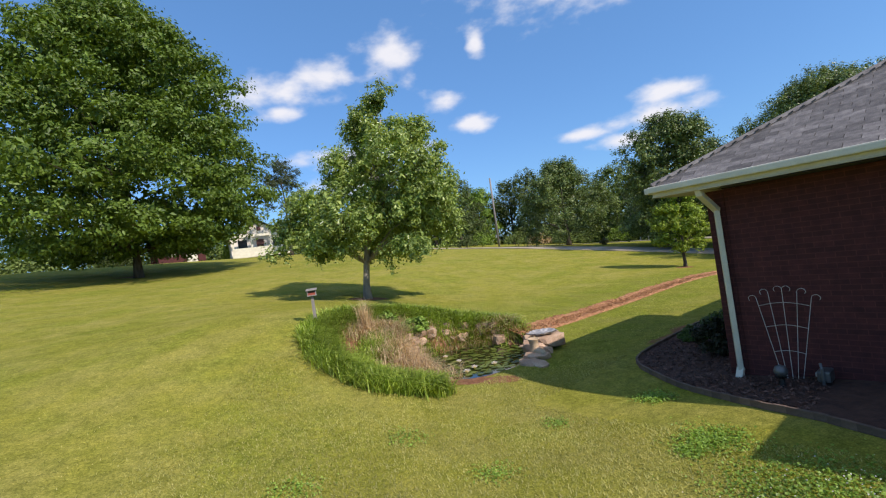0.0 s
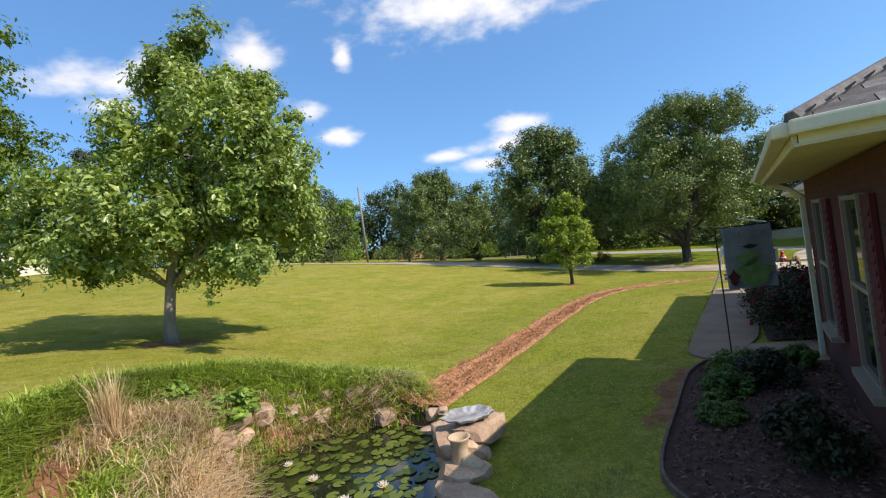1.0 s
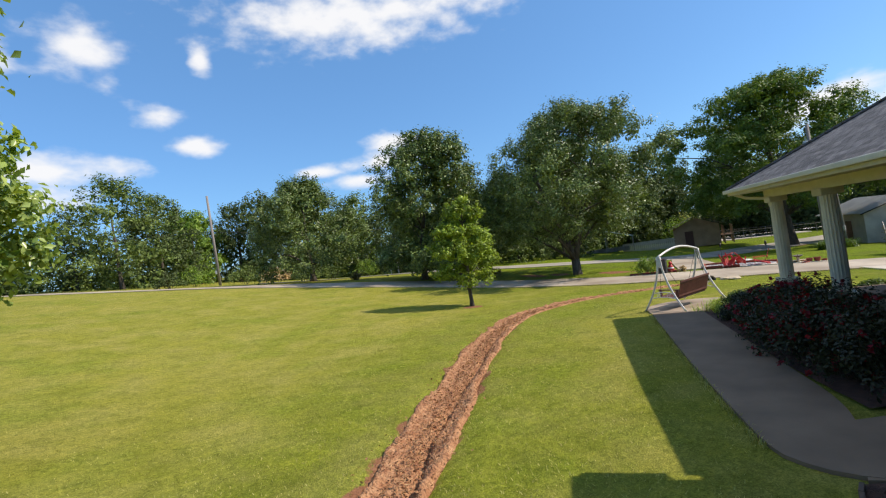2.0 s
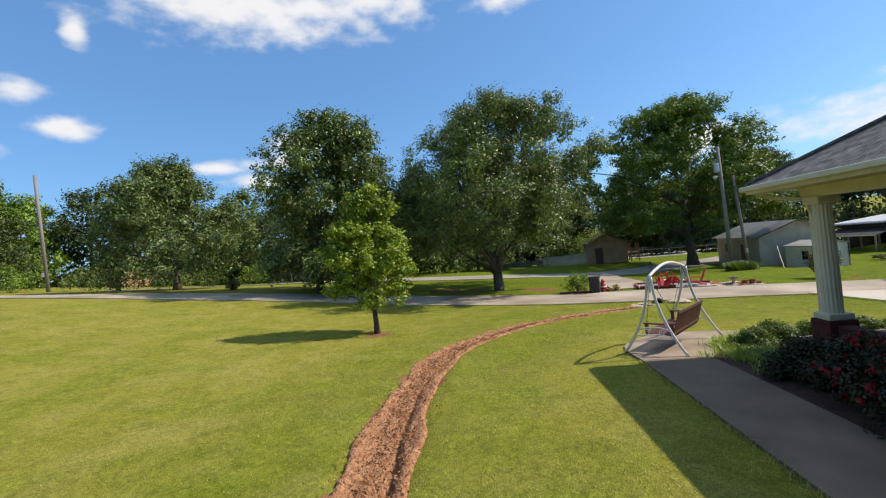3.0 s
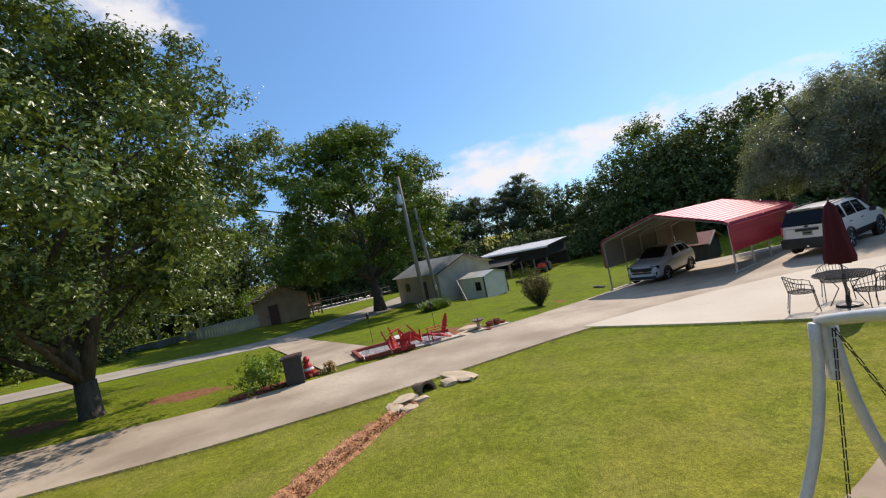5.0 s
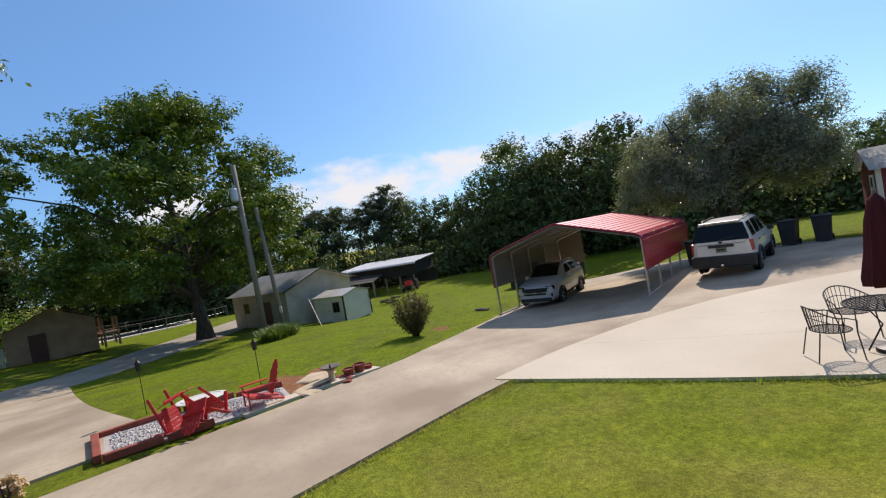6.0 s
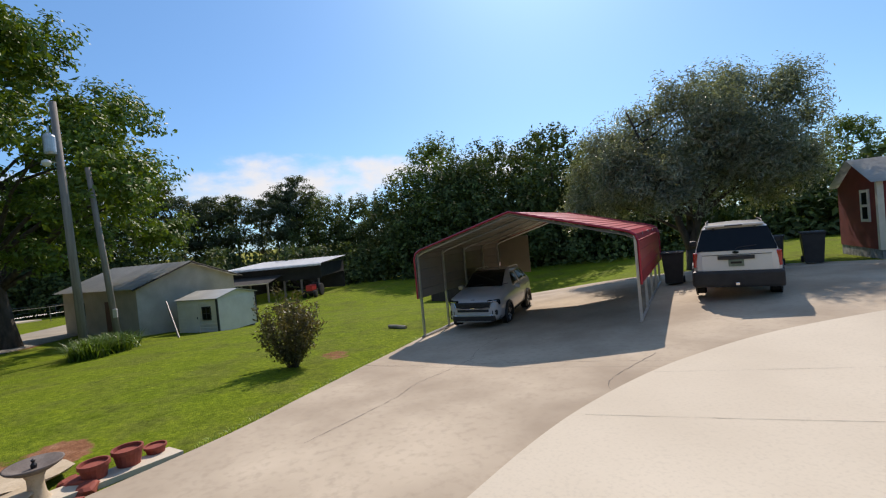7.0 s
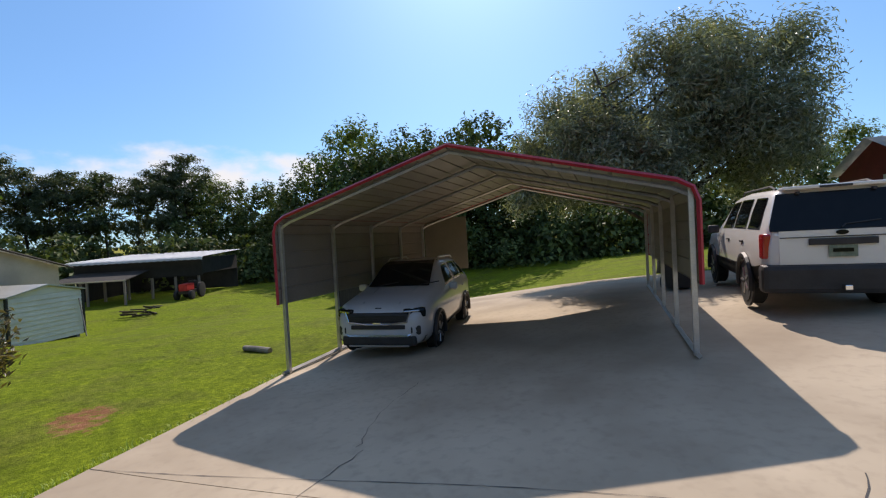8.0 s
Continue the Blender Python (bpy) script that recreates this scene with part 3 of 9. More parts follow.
def lawn_material():
    m = bpy.data.materials.new("mown_lawn")
    m.use_nodes = True
    nt = m.node_tree
    b = nt.nodes["Principled BSDF"]
    b.inputs["Roughness"].default_value = 0.95
    b.inputs["Specular IOR Level"].default_value = 0.06
    tc = nt.nodes.new("ShaderNodeTexCoord")

    def grain(scale, detail=4.0, rough=0.55):
        n = nt.nodes.new("ShaderNodeTexNoise")
        n.inputs["Scale"].default_value, n.inputs["Detail"].default_value, n.inputs["Roughness"].default_value = scale, detail, rough
        nt.links.new(tc.outputs["Object"], n.inputs["Vector"])
        return n.outputs["Fac"]

    def ramp(v, stops):
        r = nt.nodes.new("ShaderNodeValToRGB")
        els = r.color_ramp.elements
        while len(els) < len(stops):
            els.new(0.5)
        for el, (p, c) in zip(els, stops):
            el.position, el.color = p, rgb(c)
        nt.links.new(v, r.inputs[0])
        return r.outputs[0]

    def mix(f, a, c, blend="MIX"):
        n = nt.nodes.new("ShaderNodeMix")
        n.data_type, n.blend_type = "RGBA", blend
        for sock, v in ((n.inputs["Factor"], f), (n.inputs[6], a), (n.inputs[7], c)):
            if isinstance(v, (float, int)):
                sock.default_value = v
            elif isinstance(v, tuple):
                sock.default_value = rgb(v)
            else:
                nt.links.new(v, sock)
        return n.outputs[2]

    def attr(name):
        a = nt.nodes.new("ShaderNodeAttribute")
        a.attribute_name = name
        return a.outputs["Fac"]

    broad, patch, tuft, blade = grain(0.12, 3), grain(0.8, 5), grain(9, 4), grain(55, 3, 0.7)
    base = ramp(broad, [(0.3, (0.232, 0.24, 0.036)), (0.7, (0.305, 0.283, 0.055))])
    base = mix(ramp(patch, [(0.42, (0, 0, 0)), (0.72, (0.8, 0.8, 0.8))]), base, (0.35, 0.31, 0.095))
    green = ramp(tuft, [(0.3, (0.135, 0.18, 0.02)), (0.7, (0.235, 0.28, 0.034))])
    base = mix(ramp(grain(0.45, 4), [(0.5, (0, 0, 0)), (0.68, (0.55, 0.55, 0.55))]), base, green)
    lushness = nt.nodes.new("ShaderNodeMath")
    lushness.operation = "MULTIPLY"
    lushness.inputs[1].default_value = 0.95
    nt.links.new(attr("lush"), lushness.inputs[0])
    deep_green = ramp(tuft, [(0.3, (0.092, 0.152, 0.006)), (0.7, (0.160, 0.228, 0.010))])
    weeds = ramp(grain(0.55, 6, 0.7), [(0.47, (0, 0, 0)), (0.60, (0.85, 0.85, 0.85))])
    deep_green = mix(weeds, deep_green, ramp(grain(5, 5, 0.7), [(0.35, (0.055, 0.082, 0.014)), (0.65, (0.15, 0.185, 0.03))]))
    base = mix(lushness.outputs[0], base, deep_green)
    base = mix(0.65, base, ramp(grain(1.9, 6, 0.72), [(0.34, (0.66, 0.70, 0.55)), (0.5, (1.0, 1.0, 1.0)), (0.68, (1.22, 1.16, 1.1))]), "MULTIPLY")
    base = mix(0.45, base, ramp(tuft, [(0.28, (0.5, 0.55, 0.42)), (0.72, (1.3, 1.28, 1.2))]), "MULTIPLY")
    base = mix(0.6, base, ramp(grain(24, 4, 0.7), [(0.34, (0.52, 0.57, 0.40)), (0.66, (1.34, 1.30, 1.28))]), "MULTIPLY")
    base = mix(0.65, base, ramp(blade, [(0.33, (0.45, 0.5, 0.38)), (0.5, (0.98, 0.98, 0.92)), (0.67, (1.5, 1.45, 1.45))]), "MULTIPLY")
    soil = ramp(grain(4, 6, 0.7), [(0.25, (0.17, 0.075, 0.038)), (0.5, (0.28, 0.135, 0.072)), (0.75, (0.40, 0.235, 0.145))])
    soil = mix(0.5, soil, ramp(grain(38, 3), [(0.35, (0.45, 0.4, 0.38)), (0.65, (1.3, 1.25, 1.2))]), "MULTIPLY")
    edge = nt.nodes.new("ShaderNodeMath")
    edge.operation = "ADD"
    nt.links.new(attr("clay"), edge.inputs[0])
    nz = nt.nodes.new("ShaderNodeMapRange")
    nz.inputs["To Min"].default_value, nz.inputs["To Max"].default_value = -0.45, 0.45
    nt.links.new(grain(7, 5, 0.65), nz.inputs["Value"])
    nt.links.new(nz.outputs[0], edge.inputs[1])
    base = mix(ramp(edge.outputs[0], [(0.38, (0, 0, 0)), (0.58, (1, 1, 1))]), base, soil)
    nt.links.new(base, b.inputs["Base Color"])
    bp = nt.nodes.new("ShaderNodeBump")
    bp.inputs["Strength"].default_value, bp.inputs["Distance"].default_value = 0.6, 0.05
    add = nt.nodes.new("ShaderNodeMath")
    add.operation = "ADD"
    nt.links.new(tuft, add.inputs[0])
    nt.links.new(blade, add.inputs[1])
    nt.links.new(add.outputs[0], bp.inputs["Height"])
    nt.links.new(bp.outputs[0], b.inputs["Normal"])
    return m


ground_mesh.materials.append(lawn_material())
tagged(new("ground", ground_mesh), "mown yellow-green lawn sloping down past bare red clay", "lawn", kind="structure")


def ditch_bed():
    """The rough clay lining of the ditch, with a narrow groove washed out along one side."""
    line = resample(DITCH, 420)
    d = np.gradient(line, axis=0)
    n = np.stack([d[:, 1], -d[:, 0]], -1) / np.linalg.norm(d, axis=1)[:, None]
    across = np.linspace(-0.62, 0.62, 27)
    r = np.random.default_rng(19)
    u = np.linspace(0, 1, len(line))
    groove = 0.12 + 0.06 * np.sin(u * 23) + 0.03 * np.sin(u * 61)
    wide = 0.46 - 0.20 * smooth(0.35, 1.0, u) + 0.05 * np.sin(u * 37) + 0.04 * np.sin(u * 83 + 1)
    P = line[:, None] + n[:, None] * across[None, :, None]
    a = np.abs(across)[None, :] / wide[:, None]
    deep = 0.07 * (1 - smooth(0.35, 0.95, a)) + 0.17 * np.exp(-((across[None, :] - groove[:, None]) / 0.06) ** 2) + 0.30 * smooth(0.92, 1.3, a)
    deep = deep * (0.6 + 0.4 * smooth(1.0, 0.15, u))[:, None]
    lumps = np.zeros(deep.shape)
    for k in range(3):
        fx, fy = 9 * 1.9 ** k, 5 * 1.9 ** k
        lumps += (np.sin(P[..., 0] * fx + 1.7 * np.sin(P[..., 1] * fy)) * np.sin(P[..., 1] * fx * 1.1 + 1.3 * np.sin(P[..., 0] * fy))) * 0.024 / 1.5 ** k
    z = land(P[..., 0], P[..., 1]) + 0.012 - deep + lumps + r.normal(size=deep.shape) * 0.014
    ids = np.arange(z.size).reshape(z.shape)
    fs = np.stack([ids[:-1, :-1], ids[:-1, 1:], ids[1:, 1:], ids[1:, :-1]], -1).reshape(-1, 4)
    me = mesh_from("ditch_bed", np.concatenate([P, z[..., None]], -1).reshape(-1, 3), fs, M["soil"], True)
    tagged(new("ditch_bed", me), "rough red-brown clay lining of the shallow ditch", "ditch", kind="structure")


# ---- small tools for building ----
def thing(name, m, label, category, group="", kind=""):
    e = new(name)
    e.matrix_world = m
    return tagged(e, label, category, group, kind)


def part(name, bm, material, parent, label="", smooth_faces=False, at=None):
    me = bpy.data.meshes.new(name)
    bm.to_mesh(me)
    bm.free()
    if material:
        me.materials.append(material)
    if smooth_faces:
        me.polygons.foreach_set("use_smooth", [True] * len(me.polygons))
    ob = new(name, me)
    if parent:
        ob.parent = parent
    if at is not None:
        ob.matrix_local = at
    return tagged(ob, label)


def box(bm, sx, sy, sz, m=None, bevel=0.0):
    """A box of that size, its middle at m."""
    r = bmesh.ops.create_cube(bm, size=1.0, matrix=(m or Matrix()) @ Matrix.Diagonal((sx, sy, sz, 1)))
    if bevel:
        es = {e for v in r["verts"] for e in v.link_edges}
        bmesh.ops.bevel(bm, geom=list(es), offset=bevel, segments=2, affect="EDGES", profile=0.6)
    return bm


def boxed(sx, sy, sz, m=None, bevel=0.0):
    return box(bmesh.new(), sx, sy, sz, m, bevel)


def T(x, y, z):
    return Matrix.Translation((x, y, z))


def tube(bm, points, radii, sides=8, cap=True, closed=False):
    """A round bar along points."""
    pts = [Vector(p) for p in points]
    if isinstance(radii, (int, float)):
        radii = [radii] * len(pts)
    rings, prev = [], None
    for i, p in enumerate(pts):
        a, b = pts[max(i - 1, 0)], pts[min(i + 1, len(pts) - 1)]
        if closed:
            a, b = pts[i - 1], pts[(i + 1) % len(pts)]
        d = (b - a).normalized() if (b - a).length > 1e-7 else Vector((0, 0, 1))
        side = d.cross(prev if prev is not None and abs(d.dot(prev)) < 0.98 else (Vector((0, 0, 1)) if abs(d.z) < 0.9 else Vector((1, 0, 0)))).normalized()
        up = side.cross(d).normalized()
        prev = up
        rings.append([bm.verts.new(p + radii[i] * (math.cos(2 * math.pi * k / sides) * side + math.sin(2 * math.pi * k / sides) * up)) for k in range(sides)])
    pairs = list(zip(rings, rings[1:])) + ([(rings[-1], rings[0])] if closed else [])
    for r0, r1 in pairs:
        for k in range(sides):
            try:
                bm.faces.new((r0[k], r0[(k + 1) % sides], r1[(k + 1) % sides], r1[k]))
            except ValueError:
                pass
    if cap and not closed:
        bm.faces.new(rings[0][::-1])
        bm.faces.new(rings[-1])
    return bm


def tubed(points, radii, sides=8, closed=False):
    return tube(bmesh.new(), points, radii, sides, closed=closed)


def turned(profile, sides=20, bm=None, m=None):
    """A shape of revolution: profile is a list of (radius, height)."""
    bm = bm or bmesh.new()
    rings = []
    for r, z in profile:
        ring = [bm.verts.new((m or Matrix()) @ Vector((max(r, 1e-4) * math.cos(2 * math.pi * k / sides), max(r, 1e-4) * math.sin(2 * math.pi * k / sides), z))) for k in range(sides)]
        rings.append(ring)
    for r0, r1 in zip(rings, rings[1:]):
        for k in range(sides):
            bm.faces.new((r0[k], r0[(k + 1) % sides], r1[(k + 1) % sides], r1[k]))
    bm.faces.new(rings[0][::-1])
    bm.faces.new(rings[-1])
    return bm


def prism(bm, outline, z0, z1, m=None):
    """An upright block over a flat outline."""
    m = m or Matrix()
    lo = [bm.verts.new(m @ Vector((x, y, z0))) for x, y in outline]
    hi = [bm.verts.new(m @ Vector((x, y, z1))) for x, y in outline]
    n = len(outline)
    bm.faces.new(lo[::-1])
    bm.faces.new(hi)
    for i in range(n):
        bm.faces.new((lo[i], lo[(i + 1) % n], hi[(i + 1) % n], hi[i]))
    return bm


def resample(points, n):
    pts = dense(points, 0.25)
    d = np.r_[0, np.cumsum(np.linalg.norm(np.diff(pts, axis=0), axis=1))]
    s = np.linspace(0, d[-1], n)
    return np.stack([np.interp(s, d, pts[:, 0]), np.interp(s, d, pts[:, 1])], -1)


def draped(name, left, right, n, k, material, lift=0.045, skirt=0.2, label="", category="", straight=False):
    """A slab between two edge lines, lying on the land."""
    if straight:
        a = np.array([np.array(left[0]) * (1 - u) + np.array(left[-1]) * u for u in np.linspace(0, 1, n)])
        b = np.array([np.array(right[0]) * (1 - u) + np.array(right[-1]) * u for u in np.linspace(0, 1, n)])
    else:
        a, b = resample(left, n), resample(right, n)
    w = np.linspace(0, 1, k)
    P = a[:, None] * (1 - w)[None, :, None] + b[:, None] * w[None, :, None]
    z = land(P[..., 0], P[..., 1]) + lift
    top = np.concatenate([P, z[..., None]], -1).reshape(-1, 3)
    ids = np.arange(n * k).reshape(n, k)
    faces = [list(q) for q in np.stack([ids[:-1, :-1], ids[1:, :-1], ids[1:, 1:], ids[:-1, 1:]], -1).reshape(-1, 4)]
    rim = list(ids[:, 0]) + list(ids[-1, 1:]) + list(ids[:-1, -1][::-1]) + list(ids[0, 1:-1][::-1])
    low = top[rim] - np.array([0, 0, skirt])
    o = n * k
    for i in range(len(rim)):
        j = (i + 1) % len(rim)
        faces.append([rim[i], rim[j], o + j, o + i])
    me = mesh_from(name, np.concatenate([top, low]), faces, material)
    bm = bmesh.new()
    bm.from_mesh(me)
    bmesh.ops.recalc_face_normals(bm, faces=bm.faces)
    bm.to_mesh(me)
    bm.free()
    return tagged(new(name, me), label, category, kind="structure")

ditch_bed()
# ---- drive, yard and paths ----
draped("driveway", [(-14, 76), (-4, 64.5), (3.5, 55.5), (10.6, 46.2), (18.0, 38.2), (22.0, 30.6), (24.0, 25.4), (25.9, 21.4), (28.69, 16.64), (29.7, 13.9), (30.0, 11.54)],
       [(-11, 78.5), (-1, 67.0), (6.5, 58), (13.6, 48.6), (20.2, 41.0), (25.3, 32.6), (27.2, 27.3), (30.2, 21.6), (32.295, 18.605), (34.0, 17.0), (35.79, 15.425)], 170, 12, M["old_concrete"],
       label="long pale concrete drive, worn and stained", category="driveway")
draped("driveway", [(29.99, 11.53), (29.7, 9.9), (29.3, 8.2), (28.4, 4.6), (27.4, -1.0)], [(35.797, 15.415), (38.2, 12.95), (41.3, 9.0), (44.2, 5.4), (47.0, 2.0)], 60, 16, M["old_concrete"],
       label="worn concrete yard under the carport", category="driveway")
draped("patio", [(28.93, 16.80), (27.4, 15.35), (25.7, 13.85), (22.2, 10.6), (19.0, 7.4)], [(28.99, 16.82), (29.32, 16.2), (29.85, 15.1), (30.25, 14.0), (30.55, 12.6), (30.60, 11.3), (30.35, 9.6), (29.6, 7.6), (28.2, 4.6), (26.2, 1.0)], 60, 16, M["new_concrete"], lift=0.06,
       label="pale smooth newer concrete slab", category="patio")
# low kerb along the drive's far side
draped("kerb", [(30.35, 21.75), (32.25, 18.75)], [(30.62, 21.93), (32.52, 18.93)], 12, 2, M["new_concrete"], lift=0.065, label="pale concrete kerb strip", category="kerb")
draped("side_road", [(12, 64), (20.0, 58.0), (26.5, 49.0), (32.3, 40.2), (42.6, 32.6), (58, 27.6), (68, 24)], [(14, 66), (22.4, 60), (29.0, 50.6), (34.6, 42.6), (44.4, 35.6), (60, 32.0), (70, 29)], 90, 6, M["asphalt"],
       label="grey gravelly side road under the trees", category="road")
draped("side_path", [(29.3, 25.3), (34.0, 28.4), (43.0, 33.6)], [(30.6, 23.2), (35.6, 26.8), (44.6, 31.6)], 30, 4, M["old_concrete"], lift=0.05, label="short concrete path joining the drive", category="path")

# the house's own axes: s along its front, q out towards the lawn
HOUSE = Matrix(((0.7826, -0.6225, 0, 4.37), (0.6225, 0.7826, 0, 7.05), (0, 0, 1, 0), (0, 0, 0, 1)))


def hp(s, q):
    p = HOUSE @ Vector((s, q, 0))
    return (p.x, p.y)


# the house's shade is put into this walkway's darker colour
draped("walkway", [hp(5.02, 1.55), hp(5.14, 1.86), hp(5.40, 2.12), hp(5.8, 2.26), hp(7.0, 2.30), hp(10, 2.33), hp(15.0, 2.3)], [hp(6.0, 1.30), hp(6.2, 1.26), hp(6.5, 1.18), hp(7.0, 1.08), hp(8.0, 1.02), hp(11, 1.0), hp(14.9, 0.95)], 48, 6, M["shaded_concrete"],
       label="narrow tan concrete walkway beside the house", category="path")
draped("walkway", [hp(5.02, 1.75), hp(5.0, 1.0), hp(5.0, 0.14)], [hp(6.4, 1.24), hp(6.6, 0.5), hp(7.0, -0.9)], 16, 5, M["shaded_concrete"], lift=0.040, label="tan concrete step to the porch", category="path")
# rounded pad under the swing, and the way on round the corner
# same concrete as the walkway, its colour lightened for the sun
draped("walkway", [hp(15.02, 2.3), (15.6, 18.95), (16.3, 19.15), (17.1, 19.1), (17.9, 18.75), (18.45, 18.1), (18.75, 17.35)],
       [hp(14.92, 0.93), (15.9, 17.1), (16.4, 17.25), (16.9, 17.3), (17.3, 17.3), (17.7, 17.15), (18.1, 16.9)], 26, 7, M["sunlit_concrete"],
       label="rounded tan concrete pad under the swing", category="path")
draped("walkway", [(18.77, 17.31), (19.35, 16.45), (20.2, 15.4), (21.1, 14.5), (22.4, 13.2), (23.4, 11.9)], [(18.12, 16.88), (18.6, 16.2), (19.3, 15.3), (20.2, 14.3), (21.3, 13.1), (22.2, 11.6)], 24, 5, M["sunlit_concrete"], lift=0.040,
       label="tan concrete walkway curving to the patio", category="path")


def crack(points, width, seed, lift=0.0495, wander=1.0):
    """A thin dark crack wandering over the concrete."""
    r = np.random.default_rng(seed)
    line = dense(points, 0.12)
    line = line + np.cumsum(r.normal(size=line.shape) * 0.006 * wander, axis=0) + r.normal(size=line.shape) * 0.012 * wander
    d = np.gradient(line, axis=0)
    nrm = np.stack([-d[:, 1], d[:, 0]], -1) / (np.linalg.norm(d, axis=1)[:, None] + 1e-9)
    w = 0.4 * width * r.uniform(0.2, 1.3, len(line))[:, None]
    a, b = line + nrm * w, line - nrm * w
    za = land(line[:, 0], line[:, 1]) + lift
    v = np.concatenate([np.c_[a, za], np.c_[b, za]])
    n = len(line)
    me = mesh_from("crack", v, [(i, i + 1, n + i + 1, n + i) for i in range(n - 1)], M["roof_deck"])
    tagged(new("crack", me), "thin dark crack in the worn concrete", "crack", kind="structure")


crack([(34.2, 13.4), (33.7, 14.3), (33.3, 15.1), (32.6, 15.9), (31.6, 17.4)], 0.010, 1)
crack([(31.2, 11.4), (31.0, 12.3), (30.75, 13.0), (30.5, 13.3)], 0.011, 2)
crack([(35.6, 11.9), (35.0, 12.8), (34.3, 13.4)], 0.008, 3)
crack([(27.0, 25.9), (26.2, 24.8), (25.4, 23.9)], 0.009, 4)
# sawn joints
crack([(35.78, 15.42), (32.92, 13.08), (30.66, 11.6)], 0.009, 6, wander=0.15)
crack([(30.02, 14.2), (29.27, 13.57), (28.0, 12.5), (26.6, 11.3)], 0.007, 7, 0.0645, wander=0.1)
crack([(30.52, 12.3), (29.2, 11.2), (27.9, 10.1)], 0.006, 8, 0.0645, wander=0.1)

# ---- trees ----
def leaf_mesh(name, centres, normals, sizes, rng, material, slim=0.5, fold=0.25):
    """Many small leaves, each a folded rhomb of its own."""
    n = len(centres)
    up = rng.normal(size=(n, 3))
    a = np.cross(normals, up)
    a /= np.linalg.norm(a, axis=1)[:, None] + 1e-9
    b = np.cross(normals, a)
    s = sizes[:, None]
    tip, tail = centres + a * s, centres - a * s
    l = centres + b * s * slim + normals * s * fold
    r = centres - b * s * slim + normals * s * fold
    verts = np.stack([tail, l, tip, r], 1).reshape(-1, 3).astype(np.float32)
    me = bpy.data.meshes.new(name)
    me.vertices.add(4 * n)
    me.vertices.foreach_set("co", verts.ravel())
    me.loops.add(6 * n)
    base = (np.arange(n) * 4)[:, None]
    me.loops.foreach_set("vertex_index", (base + np.array([0, 1, 2, 0, 2, 3])).astype(np.int32).ravel())
    me.polygons.add(2 * n)
    me.polygons.foreach_set("loop_start", (np.arange(2 * n) * 3).astype(np.int32))
    me.update(calc_edges=True)
    me.materials.append(material)
    return me


def crown_points(rng, clumps, low, high, radius, shape, rough, offset=(0, 0), lean=(0, 0)):
    """Middles of the leaf clumps inside the crown's outline."""
    out = []
    phase = rng.uniform(0, 6.28, 4)
    while len(out) < clumps:
        u = rng.uniform(0, 1)
        r = radius * shape(u)
        th = rng.uniform(0, 2 * math.pi)
        bulge = 1 + rough * (0.5 * math.sin(3 * th + phase[0] + 4 * u) + 0.5 * math.sin(5 * th + phase[1] - 7 * u) + 0.4 * math.sin(9 * u + phase[2] + 2 * th))
        k = rng.uniform(0, 1) ** 0.42
        z = low + (high - low) * u
        out.append((offset[0] * (1 - u) + lean[0] * u + r * bulge * k * math.cos(th), offset[1] * (1 - u) + lean[1] * u + r * bulge * k * math.sin(th), z + rng.normal() * 0.15))
    return np.array(out)


def lobe_points(rng, clumps, lobes, clump_size):
    """Middles of the leaf clumps inside a crown made of rounded lobes: x, y, z, radius."""
    lobes = np.array(lobes, float)
    share = lobes[:, 3] ** 2.3
    pick = rng.choice(len(lobes), clumps, p=share / share.sum())
    d = rng.normal(size=(clumps, 3))
    d /= np.linalg.norm(d, axis=1)[:, None]
    reach = np.maximum(0.15, lobes[pick, 3] - 0.6 * clump_size) * rng.uniform(0, 1, clumps) ** 0.33
    return lobes[pick, :3] + d * reach[:, None]


SHAPES = {
    "egg": lambda u: max(0.07, (math.sin(math.pi * min(1, u * 0.93 + 0.07) ** 0.68)) ** 0.8),
    "dome": lambda u: max(0.08, (1 - u ** 2.3) ** 0.62) * min(1.0, 0.62 + 2.2 * u),
    "bowl": lambda u: max(0.12, (1 - max(0, u - 0.30) ** 2 / 0.49) ** 0.5 if u > 0.30 else 0.74 + 0.26 * u / 0.30),
    "tent": lambda u: 0.70 + 1.07 * u if u < 0.28 else 1.0 - 1.8 * (u - 0.28) if u < 0.53 else 0.55 - 0.8 * (u - 0.53),
}


